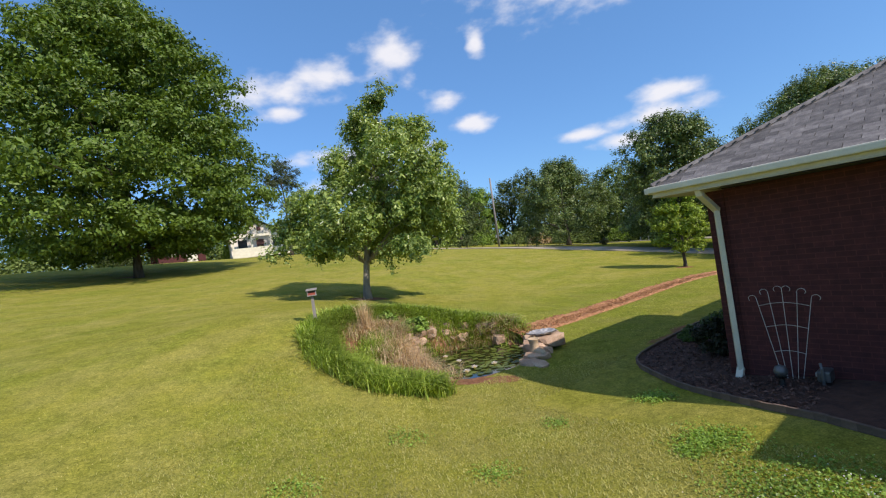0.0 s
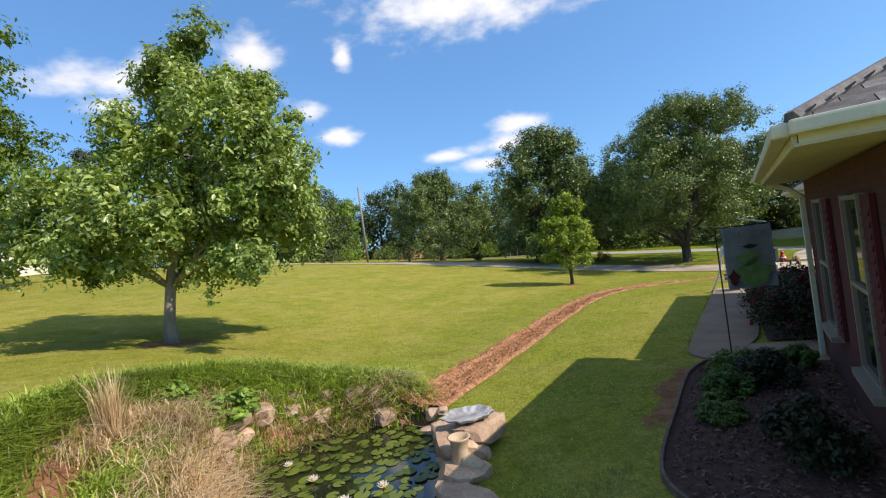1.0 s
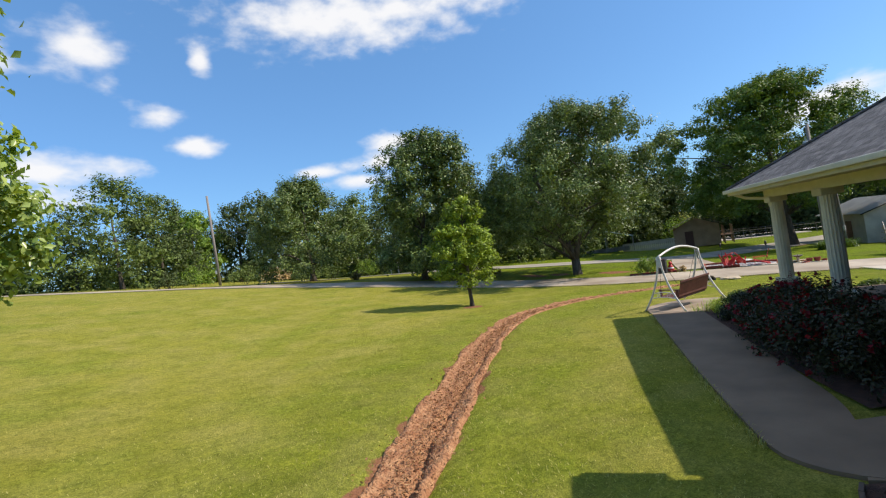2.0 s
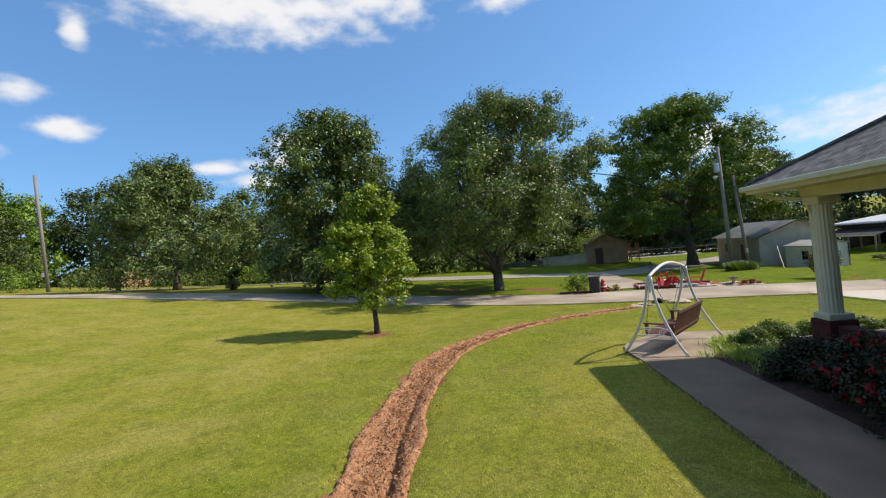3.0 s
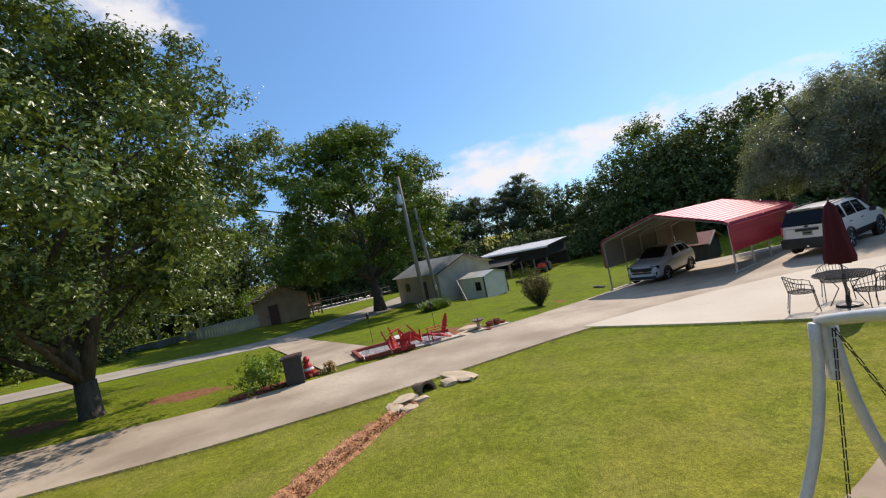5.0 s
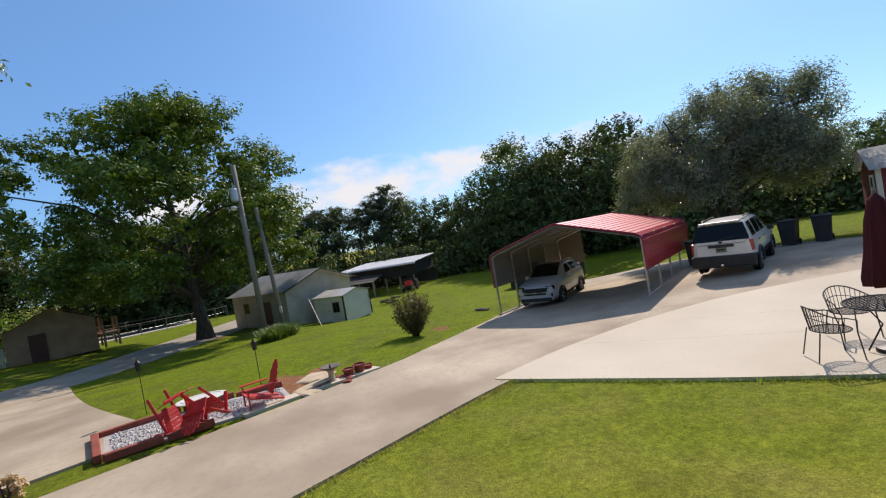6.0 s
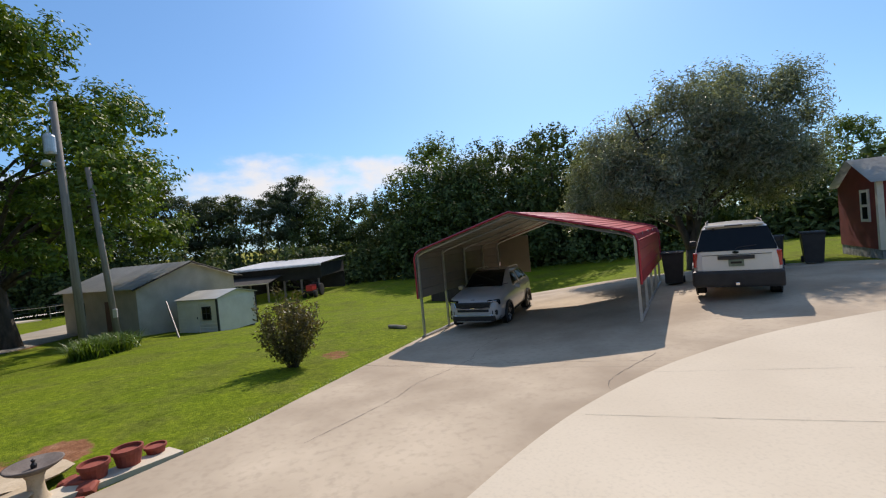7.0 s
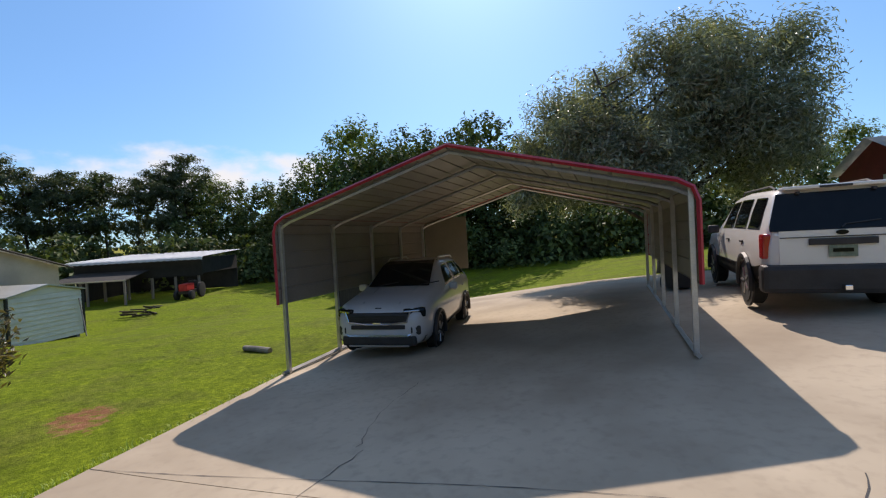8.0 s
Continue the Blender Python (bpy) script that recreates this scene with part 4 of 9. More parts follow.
def tree_parts(name, seed, height, low, radius, shape, clumps, leaves, leaf, clump_size, material, bark, trunk_r, trunk_h, limbs=14, rough=0.22, flat=0.75, slim=0.5,
               lean=(0, 0), droop=0.0, forks=1, base=(0, 0), sprays=12, tuft=0.30, lobes=None):
    """The meshes of one tree: trunk with limbs, and a crown of clumps, each made of small leafy sprays."""
    rng = np.random.default_rng(seed)
    if lobes:
        centres = lobe_points(rng, clumps, lobes, clump_size)
    else:
        centres = crown_points(rng, clumps, low, height - clump_size * 0.6, radius, SHAPES[shape], rough, offset=base, lean=lean)
    heart = np.array([lean[0] * 0.4, lean[1] * 0.4, low + (height - low) * 0.35])
    away = centres - heart
    away /= np.linalg.norm(away, axis=1)[:, None] + 1e-6
    size_of = rng.uniform(0.6, 1.3, clumps)
    # sprays sit round each clump, mostly on its outer and upper side
    n_sp = clumps * sprays
    own = np.repeat(np.arange(clumps), sprays)
    d = rng.normal(size=(n_sp, 3)) + away[own] * 0.75 + np.array([0, 0, 0.45 - droop])
    d /= np.linalg.norm(d, axis=1)[:, None]
    reach = clump_size * size_of[own] * rng.uniform(0.40, 1.22, n_sp)
    sp = centres[own] + d * reach[:, None] * np.array([1, 1, flat])
    sp[:, 2] -= droop * reach * rng.uniform(0.2, 0.9, n_sp)
    full = rng.uniform(0.3, 1.0, n_sp) ** 1.3
    pick = rng.choice(n_sp, leaves, p=full / full.sum())
    off = rng.normal(size=(leaves, 3)) * 0.55
    along = np.abs(rng.normal(size=(leaves, 1))) * d[pick] * 0.7
    pos = sp[pick] + (off + along) * (tuft * clump_size) * np.array([1, 1, flat ** 0.5])
    nor = off * 0.7 + d[pick] * 0.55 + rng.normal(size=(leaves, 3)) * 0.42 + np.array([0, 0, 0.42])
    nor /= np.linalg.norm(nor, axis=1)[:, None]
    size = leaf * rng.uniform(0.65, 1.3, leaves)
    # the inner part of each clump is filled with larger sprays in the shade
    n_in = leaves // 14
    who = rng.integers(0, clumps, n_in)
    inner = centres[who] + rng.normal(size=(n_in, 3)) * (0.27 * clump_size * size_of[who])[:, None] - away[who] * 0.25 * clump_size
    inner[:, 2] = np.maximum(inner[:, 2], low * 0.9)
    nin = rng.normal(size=(n_in, 3))
    nin /= np.linalg.norm(nin, axis=1)[:, None]
    crown = leaf_mesh(name + "_crown", np.concatenate([pos, inner]), np.concatenate([nor, nin]), np.concatenate([size, leaf * rng.uniform(1.6, 2.6, n_in)]), rng, material, slim)
    bm = bmesh.new()
    top = height - (height - low) * 0.22
    steps = 9
    if forks == 1:
        line = [Vector((lean[0] * (i / steps) ** 1.5 + 0.03 * trunk_h * math.sin(i * 1.3 + seed) * (i > 0) * 0.5, lean[1] * (i / steps) ** 1.5 + 0.03 * trunk_h * math.cos(i * 1.7 + seed) * (i > 0) * 0.5, -0.25 + (top + 0.25) * i / steps)) for i in range(steps + 1)]
        rr = [trunk_r * (1.55 if i == 0 else 1.0) * (1 - 0.86 * i / steps) + 0.012 for i in range(steps + 1)]
        tube(bm, line, rr, 10)
        stems = [line]
    else:
        stems = []
        tube(bm, [Vector((0, 0, -0.25)), Vector((0, 0, 0.15)), Vector((0, 0, trunk_h))], [trunk_r * 1.5, trunk_r * 1.1, trunk_r], 10)
        for f in range(forks):
            a = 2 * math.pi * f / forks + 0.7 + seed
            line = [Vector((math.cos(a) * radius * 0.42 * (i / steps) ** 1.1, math.sin(a) * radius * 0.42 * (i / steps) ** 1.1, trunk_h - 0.12 + (top - trunk_h) * (i / steps))) for i in range(steps + 1)]
            tube(bm, line, [trunk_r * 0.74 * (1 - 0.85 * i / steps) + 0.01 for i in range(steps + 1)], 8)
            stems.append(line)
    wood = bpy.data.meshes.new(name + "_trunk")
    bm.to_mesh(wood)
    bm.free()
    branches = []
    for c in rng.permutation(clumps)[:limbs]:
        end = Vector(centres[c])
        stem = stems[int(rng.integers(0, len(stems)))]
        h0 = max(trunk_h, min(top * 0.9, end.z - rng.uniform(0.25, 0.6) * math.hypot(end.x, end.y) - 0.2))
        k = min(range(len(stem)), key=lambda i: abs(stem[i].z - h0))
        start = stem[k].copy()
        r0 = trunk_r * 0.42 * (1 - 0.75 * k / steps) + 0.01
        mid = start.lerp(end, 0.5) + Vector((0, 0, 0.10 * (end - start).length - droop * 0.5))
        pts = [start, start.lerp(mid, 0.55) + Vector((0, 0, 0.03)), mid, mid.lerp(end, 0.6), end]
        bm = tubed(pts, [r0, r0 * 0.75, r0 * 0.5, r0 * 0.3, 0.008], 5)
        me = bpy.data.meshes.new(name + "_branch")
        bm.to_mesh(me)
        bm.free()
        branches.append(me)
    for me in [wood] + branches:
        me.materials.append(bark)
        me.polygons.foreach_set("use_smooth", [True] * len(me.polygons))
    return wood, crown, branches


def plant_tree(name, meshes, x, y, label, category="tree", turn=0.0, scale=1.0, group="", sink=0.0):
    e = thing(name, pose(x, y, lz(x, y) - sink, 0, 0, turn) @ Matrix.Scale(scale, 4), label, category, group)
    for nm, me in zip(("trunk", "crown"), meshes):
        new(nm, me).parent = e
    for me in meshes[2]:
        new("branch", me).parent = e
    return e


# the pear beside the pond
PEAR_LOBES = [(1.50, 0.00, 8.35, 0.80), (0.55, 0.10, 7.45, 0.80), (2.35, -0.10, 7.75, 0.75), (3.10, 0.20, 6.90, 0.70), (1.20, 0.20, 7.30, 1.25), (2.50, -0.30, 6.60, 0.95), (0.60, -0.20, 6.00, 1.55), (2.60, 0.30, 5.30, 1.45), (3.70, -0.50, 5.30, 0.75), (-0.70, 0.20, 5.50, 0.60),
              (0.50, 0.60, 4.30, 2.00), (0.70, -0.80, 3.80, 1.80), (2.80, -0.60, 3.60, 1.55), (2.50, 1.00, 3.40, 1.50), (3.60, 0.20, 2.60, 0.90), (-1.70, -0.30, 3.75, 1.20), (-2.75, 0.10, 3.25, 0.85), (-3.55, -0.20, 2.45, 0.45),
              (-1.95, 0.90, 2.55, 0.95), (-0.90, -1.20, 2.60, 1.10), (1.90, -1.20, 2.10, 0.95), (0.50, 1.60, 2.60, 1.30), (3.00, -2.10, 4.30, 1.20), (2.50, -2.30, 2.60, 1.15), (1.90, -1.90, 5.60, 1.05), (0.30, -2.10, 3.20, 1.25)]
plant_tree("pear_tree", tree_parts("pear", 3, 9.3, 1.5, 4.5, "tent", 235, 64000, 0.074, 0.50, L["pear"], M["grey_bark"], 0.145, 1.5, 40, 0.50, 0.85, 0.52, lean=(1.6, 0.1), sprays=14, tuft=0.34, lobes=PEAR_LOBES), -3.5, 19.05,
           "young pear tree with glossy bright green leaves on the lawn")
# the broad oak on the rise
plant_tree("oak_tree", tree_parts("oak", 5, 23.2, 2.2, 10.6, "dome", 900, 125000, 0.165, 1.3, L["oak"], M["bark"], 0.27, 1.9, 40, 0.07, 0.30, 0.5, droop=0.22, sprays=9, tuft=0.42), -24.6, 35.8,
           "huge broad pin oak with dense layered green crown")
# the small maple on the lawn
MAPLE_LOBES = [(0.16, 0.00, 4.95, 0.40), (0.00, 0.09, 4.30, 0.66), (0.57, -0.27, 4.20, 0.48), (-0.41, 0.18, 3.60, 0.70), (0.41, 0.18, 3.40, 0.75), (0.94, -0.45, 3.10, 0.53), (-0.90, 0.36, 2.80, 0.57),
               (-0.16, -0.45, 2.70, 0.75), (0.57, 0.36, 2.40, 0.70), (1.07, -0.36, 2.10, 0.44), (-0.74, 0.18, 1.90, 0.57), (0.08, 0.45, 1.80, 0.66), (0.57, -0.36, 1.50, 0.48), (-1.15, 0.54, 1.50, 0.40), (-0.25, -0.45, 1.30, 0.44)]
plant_tree("maple_sapling", tree_parts("maple", 8, 5.4, 1.1, 1.75, "egg", 70, 22000, 0.058, 0.36, L["maple"], M["bark"], 0.095, 1.0, 44, 0.55, 0.85, 0.6, lean=(0.2, 0.0), sprays=12, tuft=0.36, lobes=MAPLE_LOBES), 14.65, 27.4,
           "slim young maple tree with bright green leaves")
# big trees along the drive
plant_tree("pear_tree", tree_parts("broad", 11, 12.2, 3.3, 6.8, "bowl", 240, 118000, 0.080, 0.95, L["silver"], M["bark"], 0.30, 1.15, 34, 0.32, 0.85, 0.5, forks=2, lean=(1.0, -0.8), base=(-0.4, 0.6), sprays=16, tuft=0.30), 28.4, 32.5,
           "large spreading pear tree with dark glossy leaves beside the drive")
plant_tree("pear_tree", tree_parts("mid", 12, 11.8, 1.5, 4.6, "bowl", 165, 56000, 0.11, 1.0, L["silver"], M["bark"], 0.25, 1.4, 30, 0.24, 0.85, 0.5, lean=(0.9, -1.7), base=(0.5, -0.6), sprays=14), 21.2, 42.6,
           "tall dark green pear tree standing beside the drive")
plant_tree("pear_tree", tree_parts("mid2", 13, 10.2, 1.2, 5.9, "dome", 120, 40000, 0.105, 1.0, L["silver"], M["bark"], 0.27, 1.2, 26, 0.14, 0.85, 0.5, sprays=14), 15.5, 54.8,
           "round-headed grey-green tree beside the drive")
plant_tree("oak_tree", tree_parts("far_oak", 14, 17.6, 4.4, 8.9, "bowl", 185, 76000, 0.14, 1.4, L["oak"], M["bark"], 0.48, 3.0, 40, 0.30, 0.55, 0.5, lean=(-0.8, 1.0), base=(-0.8, 1.0), sprays=14, tuft=0.30), 57.6, 29.0,
           "tall oak with an open leafy crown beside the pool road")
# lobes of the feathery tree: along its long axis, across it, height, radius
OLIVE_LOBES = [(2.6, 0.4, 8.1, 1.35), (0.7, -0.8, 8.0, 1.25), (-1.2, 0.5, 7.3, 1.45), (-3.1, -0.4, 6.2, 1.35), (-4.5, 0.3, 4.9, 1.10), (-5.0, -0.2, 3.5, 0.95), (4.6, -0.3, 7.6, 1.10), (5.4, 0.2, 6.2, 0.95), (5.1, 0.4, 4.7, 1.15),
               (1.5, 0.0, 6.0, 2.30), (-1.5, 0.6, 5.2, 2.20), (3.3, -0.8, 5.4, 1.90), (-3.2, 0.8, 4.3, 1.60), (0.0, -1.9, 4.6, 1.80), (4.0, 0.9, 3.9, 1.20), (1.2, 2.0, 5.0, 1.90), (-2.0, -1.8, 4.8, 1.50), (2.6, 2.2, 6.4, 1.40), (2.2, -2.2, 6.6, 1.40)]
OLIVE_LOBES = [(-0.86 * (0.86 * a - 0.45) + 0.51 * c, -0.51 * (0.86 * a - 0.45) - 0.86 * c, 0.90 * z, 0.95 * r) for a, c, z, r in OLIVE_LOBES]
plant_tree("olive_tree", tree_parts("olive", 15, 8.8, 2.4, 5.5, "bowl", 520, 112000, 0.088, 0.60, L["olive"], M["bark"], 0.22, 0.9, 60, 0.16, 1.0, 0.24, forks=3, lean=(0.2, 0.3), sprays=14, tuft=0.46, lobes=OLIVE_LOBES), 38.7, -0.6,
           "large feathery grey-green tree behind the parked cars")
# woods: a few far kinds, then many of them
kinds = [
    tree_parts("wood_a", 21, 15, -0.4, 5.8, "bowl", 70, 8000, 0.20, 1.6, L["wood"], M["bark"], 0.3, 3, 0, 0.3, sprays=9),
    tree_parts("wood_b", 22, 13, -0.6, 5.8, "bowl", 70, 8000, 0.20, 1.55, L["dark"], M["bark"], 0.3, 3, 0, 0.3, sprays=9),
    tree_parts("wood_c", 23, 16, 8.2, 3.3, "dome", 26, 4200, 0.24, 1.2, L["pine"], M["bark"], 0.22, 6, 14, 0.5, 0.40, 0.2, sprays=7, tuft=0.36),
    tree_parts("wood_d", 24, 10, 0.4, 4.4, "dome", 60, 7000, 0.19, 1.2, L["bright"], M["bark"], 0.2, 2, 0, 0.3, sprays=9),
]


def grove(rows, group, name="woodland_tree"):
    words = ["leafy green broadleaf tree at the wood's edge", "dark green broadleaf tree in dense woods", "tall pine with a bare trunk and dark crown", "bright yellow-green leafy tree beyond the lawn"]
    for x, y, k, s in rows:
        plant_tree("pine_tree" if k == 2 else name, kinds[k], x, y, words[k], "tree", turn=(x * 37 + y * 91) % 360, scale=s, group=group, sink=0.2)


wr = np.random.default_rng(77)


def belt(a, b, count, depth, ks, lo, hi):
    """Trees scattered along a line from a to b."""
    out = []
    for i in range(count):
        u = (i + wr.uniform(-0.35, 0.35)) / max(1, count - 1)
        px, py = a[0] + (b[0] - a[0]) * u, a[1] + (b[1] - a[1]) * u
        nx_, ny_ = -(b[1] - a[1]), b[0] - a[0]
        ln = math.hypot(nx_, ny_)
        d = wr.uniform(-depth, depth)
        out.append((px + nx_ / ln * d, py + ny_ / ln * d, ks[int(wr.integers(0, len(ks)))], wr.uniform(lo, hi)))
    return out


grove(belt((-75, 60), (-14, 108), 11, 7, (0, 1, 3), 0.5, 0.8), "trees behind the far house")
grove(belt((-72, 52), (-36, 84), 9, 3, (1, 0), 0.42, 0.62), "trees behind the far house")
grove([(-21.0, 72, 3, 0.5), (-19.5, 73, 1, 0.45), (-33.5, 71, 3, 0.42), (-45.5, 63, 1, 0.42)], "trees behind the far house")
grove([(-21, 62, 2, 0.85), (-1, 76, 0, 0.9), (3.5, 80, 1, 0.85), (-6, 84, 1, 0.8)], "trees beyond the drive")
grove(belt((2, 92), (34, 82), 9, 5, (0, 1, 0, 3), 0.85, 1.15), "trees beyond the drive")
grove(belt((30, 74), (66, 62), 7, 6, (0, 1, 1), 0.8, 1.05), "trees beyond the drive")
grove(belt((38, 58), (56, 52), 4, 3, (0, 1, 1), 0.8, 1.0), "trees beyond the drive")
grove([(33.5, 52.5, 1, 0.8), (38.5, 49.5, 0, 0.7), (30.0, 57.0, 1, 0.85), (43.0, 46.5, 1, 0.6)], "trees beyond the drive")
grove(belt((62, 64), (100, 36), 13, 6, (0, 1, 1), 0.85, 1.15), "woods behind the pool")
grove(belt((88, 40), (91, 6), 19, 5, (2, 2, 2, 2, 1), 0.76, 1.02), "pines behind the sheds")
# the wood opens towards the sun beside the barn
grove([r for r in belt((82, 0), (63, -20), 12, 4, (1, 1, 0), 0.85, 1.15) if math.hypot(r[0] - 82, r[1] - 1) > 4.5] + [(79.5, -4.0, 1, 1.02), (76.5, -7.0, 0, 1.12), (73.0, -8.5, 1, 1.05), (70.0, -12.0, 1, 1.18), (84.5, 1.5, 1, 0.62), (90.0, 1.5, 1, 0.95), (92.0, 6.0, 0, 0.86), (87.5, -1.5, 1, 0.9)], "woods behind the carport")
grove(belt((62, -20), (36, -26), 9, 3, (0, 1), 0.48, 0.66), "woods behind the parked cars")
# belts added mostly out of view, to give reflections something dark
grove(belt((40, -32), (-40, -46), 4, 8, (0, 1), 0.7, 1.0), "woods beyond the house")
grove(belt((-48, -40), (-80, 55), 3, 8, (0, 1), 0.6, 0.8), "woods up the slope")



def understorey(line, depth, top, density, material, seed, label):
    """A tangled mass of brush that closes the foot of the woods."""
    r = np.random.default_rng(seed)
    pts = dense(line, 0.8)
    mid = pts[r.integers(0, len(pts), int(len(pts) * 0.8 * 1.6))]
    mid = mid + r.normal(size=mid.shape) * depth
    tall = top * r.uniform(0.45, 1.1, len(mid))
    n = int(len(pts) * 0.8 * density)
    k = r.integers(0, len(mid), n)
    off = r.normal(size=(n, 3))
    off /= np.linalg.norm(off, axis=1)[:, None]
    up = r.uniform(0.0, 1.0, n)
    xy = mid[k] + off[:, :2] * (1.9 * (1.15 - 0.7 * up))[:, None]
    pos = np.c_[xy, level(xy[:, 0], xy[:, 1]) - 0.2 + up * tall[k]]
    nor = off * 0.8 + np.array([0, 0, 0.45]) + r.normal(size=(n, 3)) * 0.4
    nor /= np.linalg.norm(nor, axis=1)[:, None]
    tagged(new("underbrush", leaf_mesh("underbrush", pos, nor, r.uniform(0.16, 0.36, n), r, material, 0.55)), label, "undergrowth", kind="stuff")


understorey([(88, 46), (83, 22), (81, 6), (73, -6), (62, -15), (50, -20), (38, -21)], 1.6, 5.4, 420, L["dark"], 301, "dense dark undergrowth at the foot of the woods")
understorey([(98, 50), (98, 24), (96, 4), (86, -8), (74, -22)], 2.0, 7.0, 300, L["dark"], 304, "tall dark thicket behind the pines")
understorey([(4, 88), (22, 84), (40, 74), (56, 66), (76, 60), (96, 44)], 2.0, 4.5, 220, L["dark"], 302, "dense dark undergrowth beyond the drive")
understorey([(-84, 30), (-70, 44), (-56, 58), (-42, 74), (-26, 84), (-10, 92), (4, 92)], 1.8, 4.2, 220, L["wood"], 303, "dense green undergrowth behind the far house")

# ---- the brick house ----
house = thing("house", HOUSE, "single-storey red brick house with grey shingle roof and white trim", "house")
EAVE, WALL_TOP = 3.31, 3.12
PITCH = 0.52
PORCH_EAVE, PORCH_Q = 3.13, -0.28


def wall_box(name, s0, s1, q0, q1, z0, z1, material, label=""):
    return part(name, boxed(s1 - s0, q1 - q0, z1 - z0, T((s0 + s1) / 2, (q0 + q1) / 2, (z0 + z1) / 2)), material, house, label)


wall_box("wall", 0.0, 5.5, -0.14, 0.11, -0.8, WALL_TOP, M["brick"], "shaded dark red brick front wall")
wall_box("wall", 0.0, 0.25, -12.0, -0.145, -0.8, WALL_TOP, M["brick"], "dark red brick end wall")
wall_box("wall", 5.25, 5.5, -3.6, -0.145, -0.8, WALL_TOP, M["brick"])
wall_box("wall", 5.505, 12.4, -3.85, -3.6, -0.8, WALL_TOP, M["brick"])
wall_box("wall", 12.15, 12.4, -12.0, -3.855, -0.8, WALL_TOP, M["brick"])
wall_box("wall", 0.255, 12.145, -12.0, -11.75, -0.8, WALL_TOP, M["brick"])
# the rear wing stands out past the end wall
wall_box("wall", -1.6, -0.005, -5.05, -4.8, -0.8, WALL_TOP, M["brick"])
wall_box("wall", -1.6, -1.35, -12.0, -5.055, -0.8, WALL_TOP, M["brick"])
wall_box("porch_floor", 5.505, 15.0, -3.595, -0.75, -1.3, 0.0, M["shaded_concrete"])
wall_box("porch_floor", 12.405, 15.0, -11.0, -3.6, -1.3, 0.0, M["shaded_concrete"])


def roof_hip(name, s0, s1, q0, q1, z, pitch, along, material, thick=0.06):
    """A hipped roof over a rectangle; along: the ridge's axis."""
    bm = bmesh.new()
    if along == "s":
        h = (q1 - q0) / 2
        ridge = [(s0 + h, (q0 + q1) / 2), (s1 - h, (q0 + q1) / 2)]
    else:
        h = (s1 - s0) / 2
        ridge = [((s0 + s1) / 2, q0 + h), ((s0 + s1) / 2, q1 - h)]
    c = [bm.verts.new((s, q, z)) for s, q in ((s0, q0), (s1, q0), (s1, q1), (s0, q1))]
    r = [bm.verts.new((s, q, z + h * pitch)) for s, q in ridge]
    if along == "s":
        fs = [(c[0], c[1], r[1], r[0]), (c[1], c[2], r[1]), (c[2], c[3], r[0], r[1]), (c[3], c[0], r[0])]
    else:
        fs = [(c[0], c[1], r[0]), (c[1], c[2], r[1], r[0]), (c[2], c[3], r[1]), (c[3], c[0], r[0], r[1])]
    for f in fs:
        bm.faces.new(f)
    bm.faces.new(c[::-1])
    return part(name, bm, material, house, "grey asphalt shingle hip roof")


roof_hip("roof", -0.55, 15.38, -12.6, PORCH_Q, PORCH_EAVE, PITCH, "s", M["roof_deck"])
roof_hip("roof", -2.1, 4.4, -12.5, -4.3, EAVE + 0.008, PITCH, "q", M["roof_deck"])
roof_hip("roof", -0.55, 5.75, -9.0, 0.68, EAVE + 0.004, PITCH, "q", M["roof_deck"])


def eave_run(s0, q0, s1, q1, high=EAVE):
    """Fascia board and gutter along an eave."""
    a, b = Vector((s0, q0, 0)), Vector((s1, q1, 0))
    d = (b - a).normalized()
    ang = math.atan2(d.y, d.x)
    m = Matrix.Translation((a + b) / 2 + Vector((0, 0, high - 0.07))) @ Matrix.Rotation(ang, 4, "Z")
    part("fascia", boxed((b - a).length, 0.03, 0.17, m), M["white_trim"], house)
    part("gutter", boxed((b - a).length + 0.1, 0.11, 0.10, m @ T(0, -0.072, 0.035), 0.02), M["white_trim"], house)


for run in ((-0.55, 0.66, -0.55, -12.0), (5.75, 0.68, -0.53, 0.68), (5.75, -0.05, 5.75, 0.66), (15.36, PORCH_Q, 5.85, PORCH_Q, PORCH_EAVE), (15.38, -12.0, 15.38, PORCH_Q, PORCH_EAVE)):
    eave_run(*run)
part("soffit", boxed(6.3, 0.68, 0.02, T(2.58, 0.35, EAVE - 0.15)), M["soffit"], house)
part("soffit", boxed(0.58, 12.0, 0.02, T(-0.3, -6.0, EAVE - 0.154)), M["soffit"], house)
part("porch_ceiling", boxed(9.62, 3.32, 0.02, T(10.56, -1.94, PORCH_EAVE - 0.15)), M["soffit"], house)
part("porch_ceiling", boxed(2.96, 8.2, 0.02, T(13.89, -7.7, PORCH_EAVE - 0.156)), M["soffit"], house)


def downspout(pts, name="downspout"):
    bm = bmesh.new()
    for a, b in zip(pts, pts[1:]):
        a, b = Vector(a), Vector(b)
        d = b - a
        m = Matrix.Translation((a + b) / 2) @ d.to_track_quat("Z", "X").to_matrix().to_4x4()
        box(bm, 0.075, 0.10, d.length + 0.05, m, 0.012)
    part(name, bm, M["white_trim"], house, "white metal downspout")


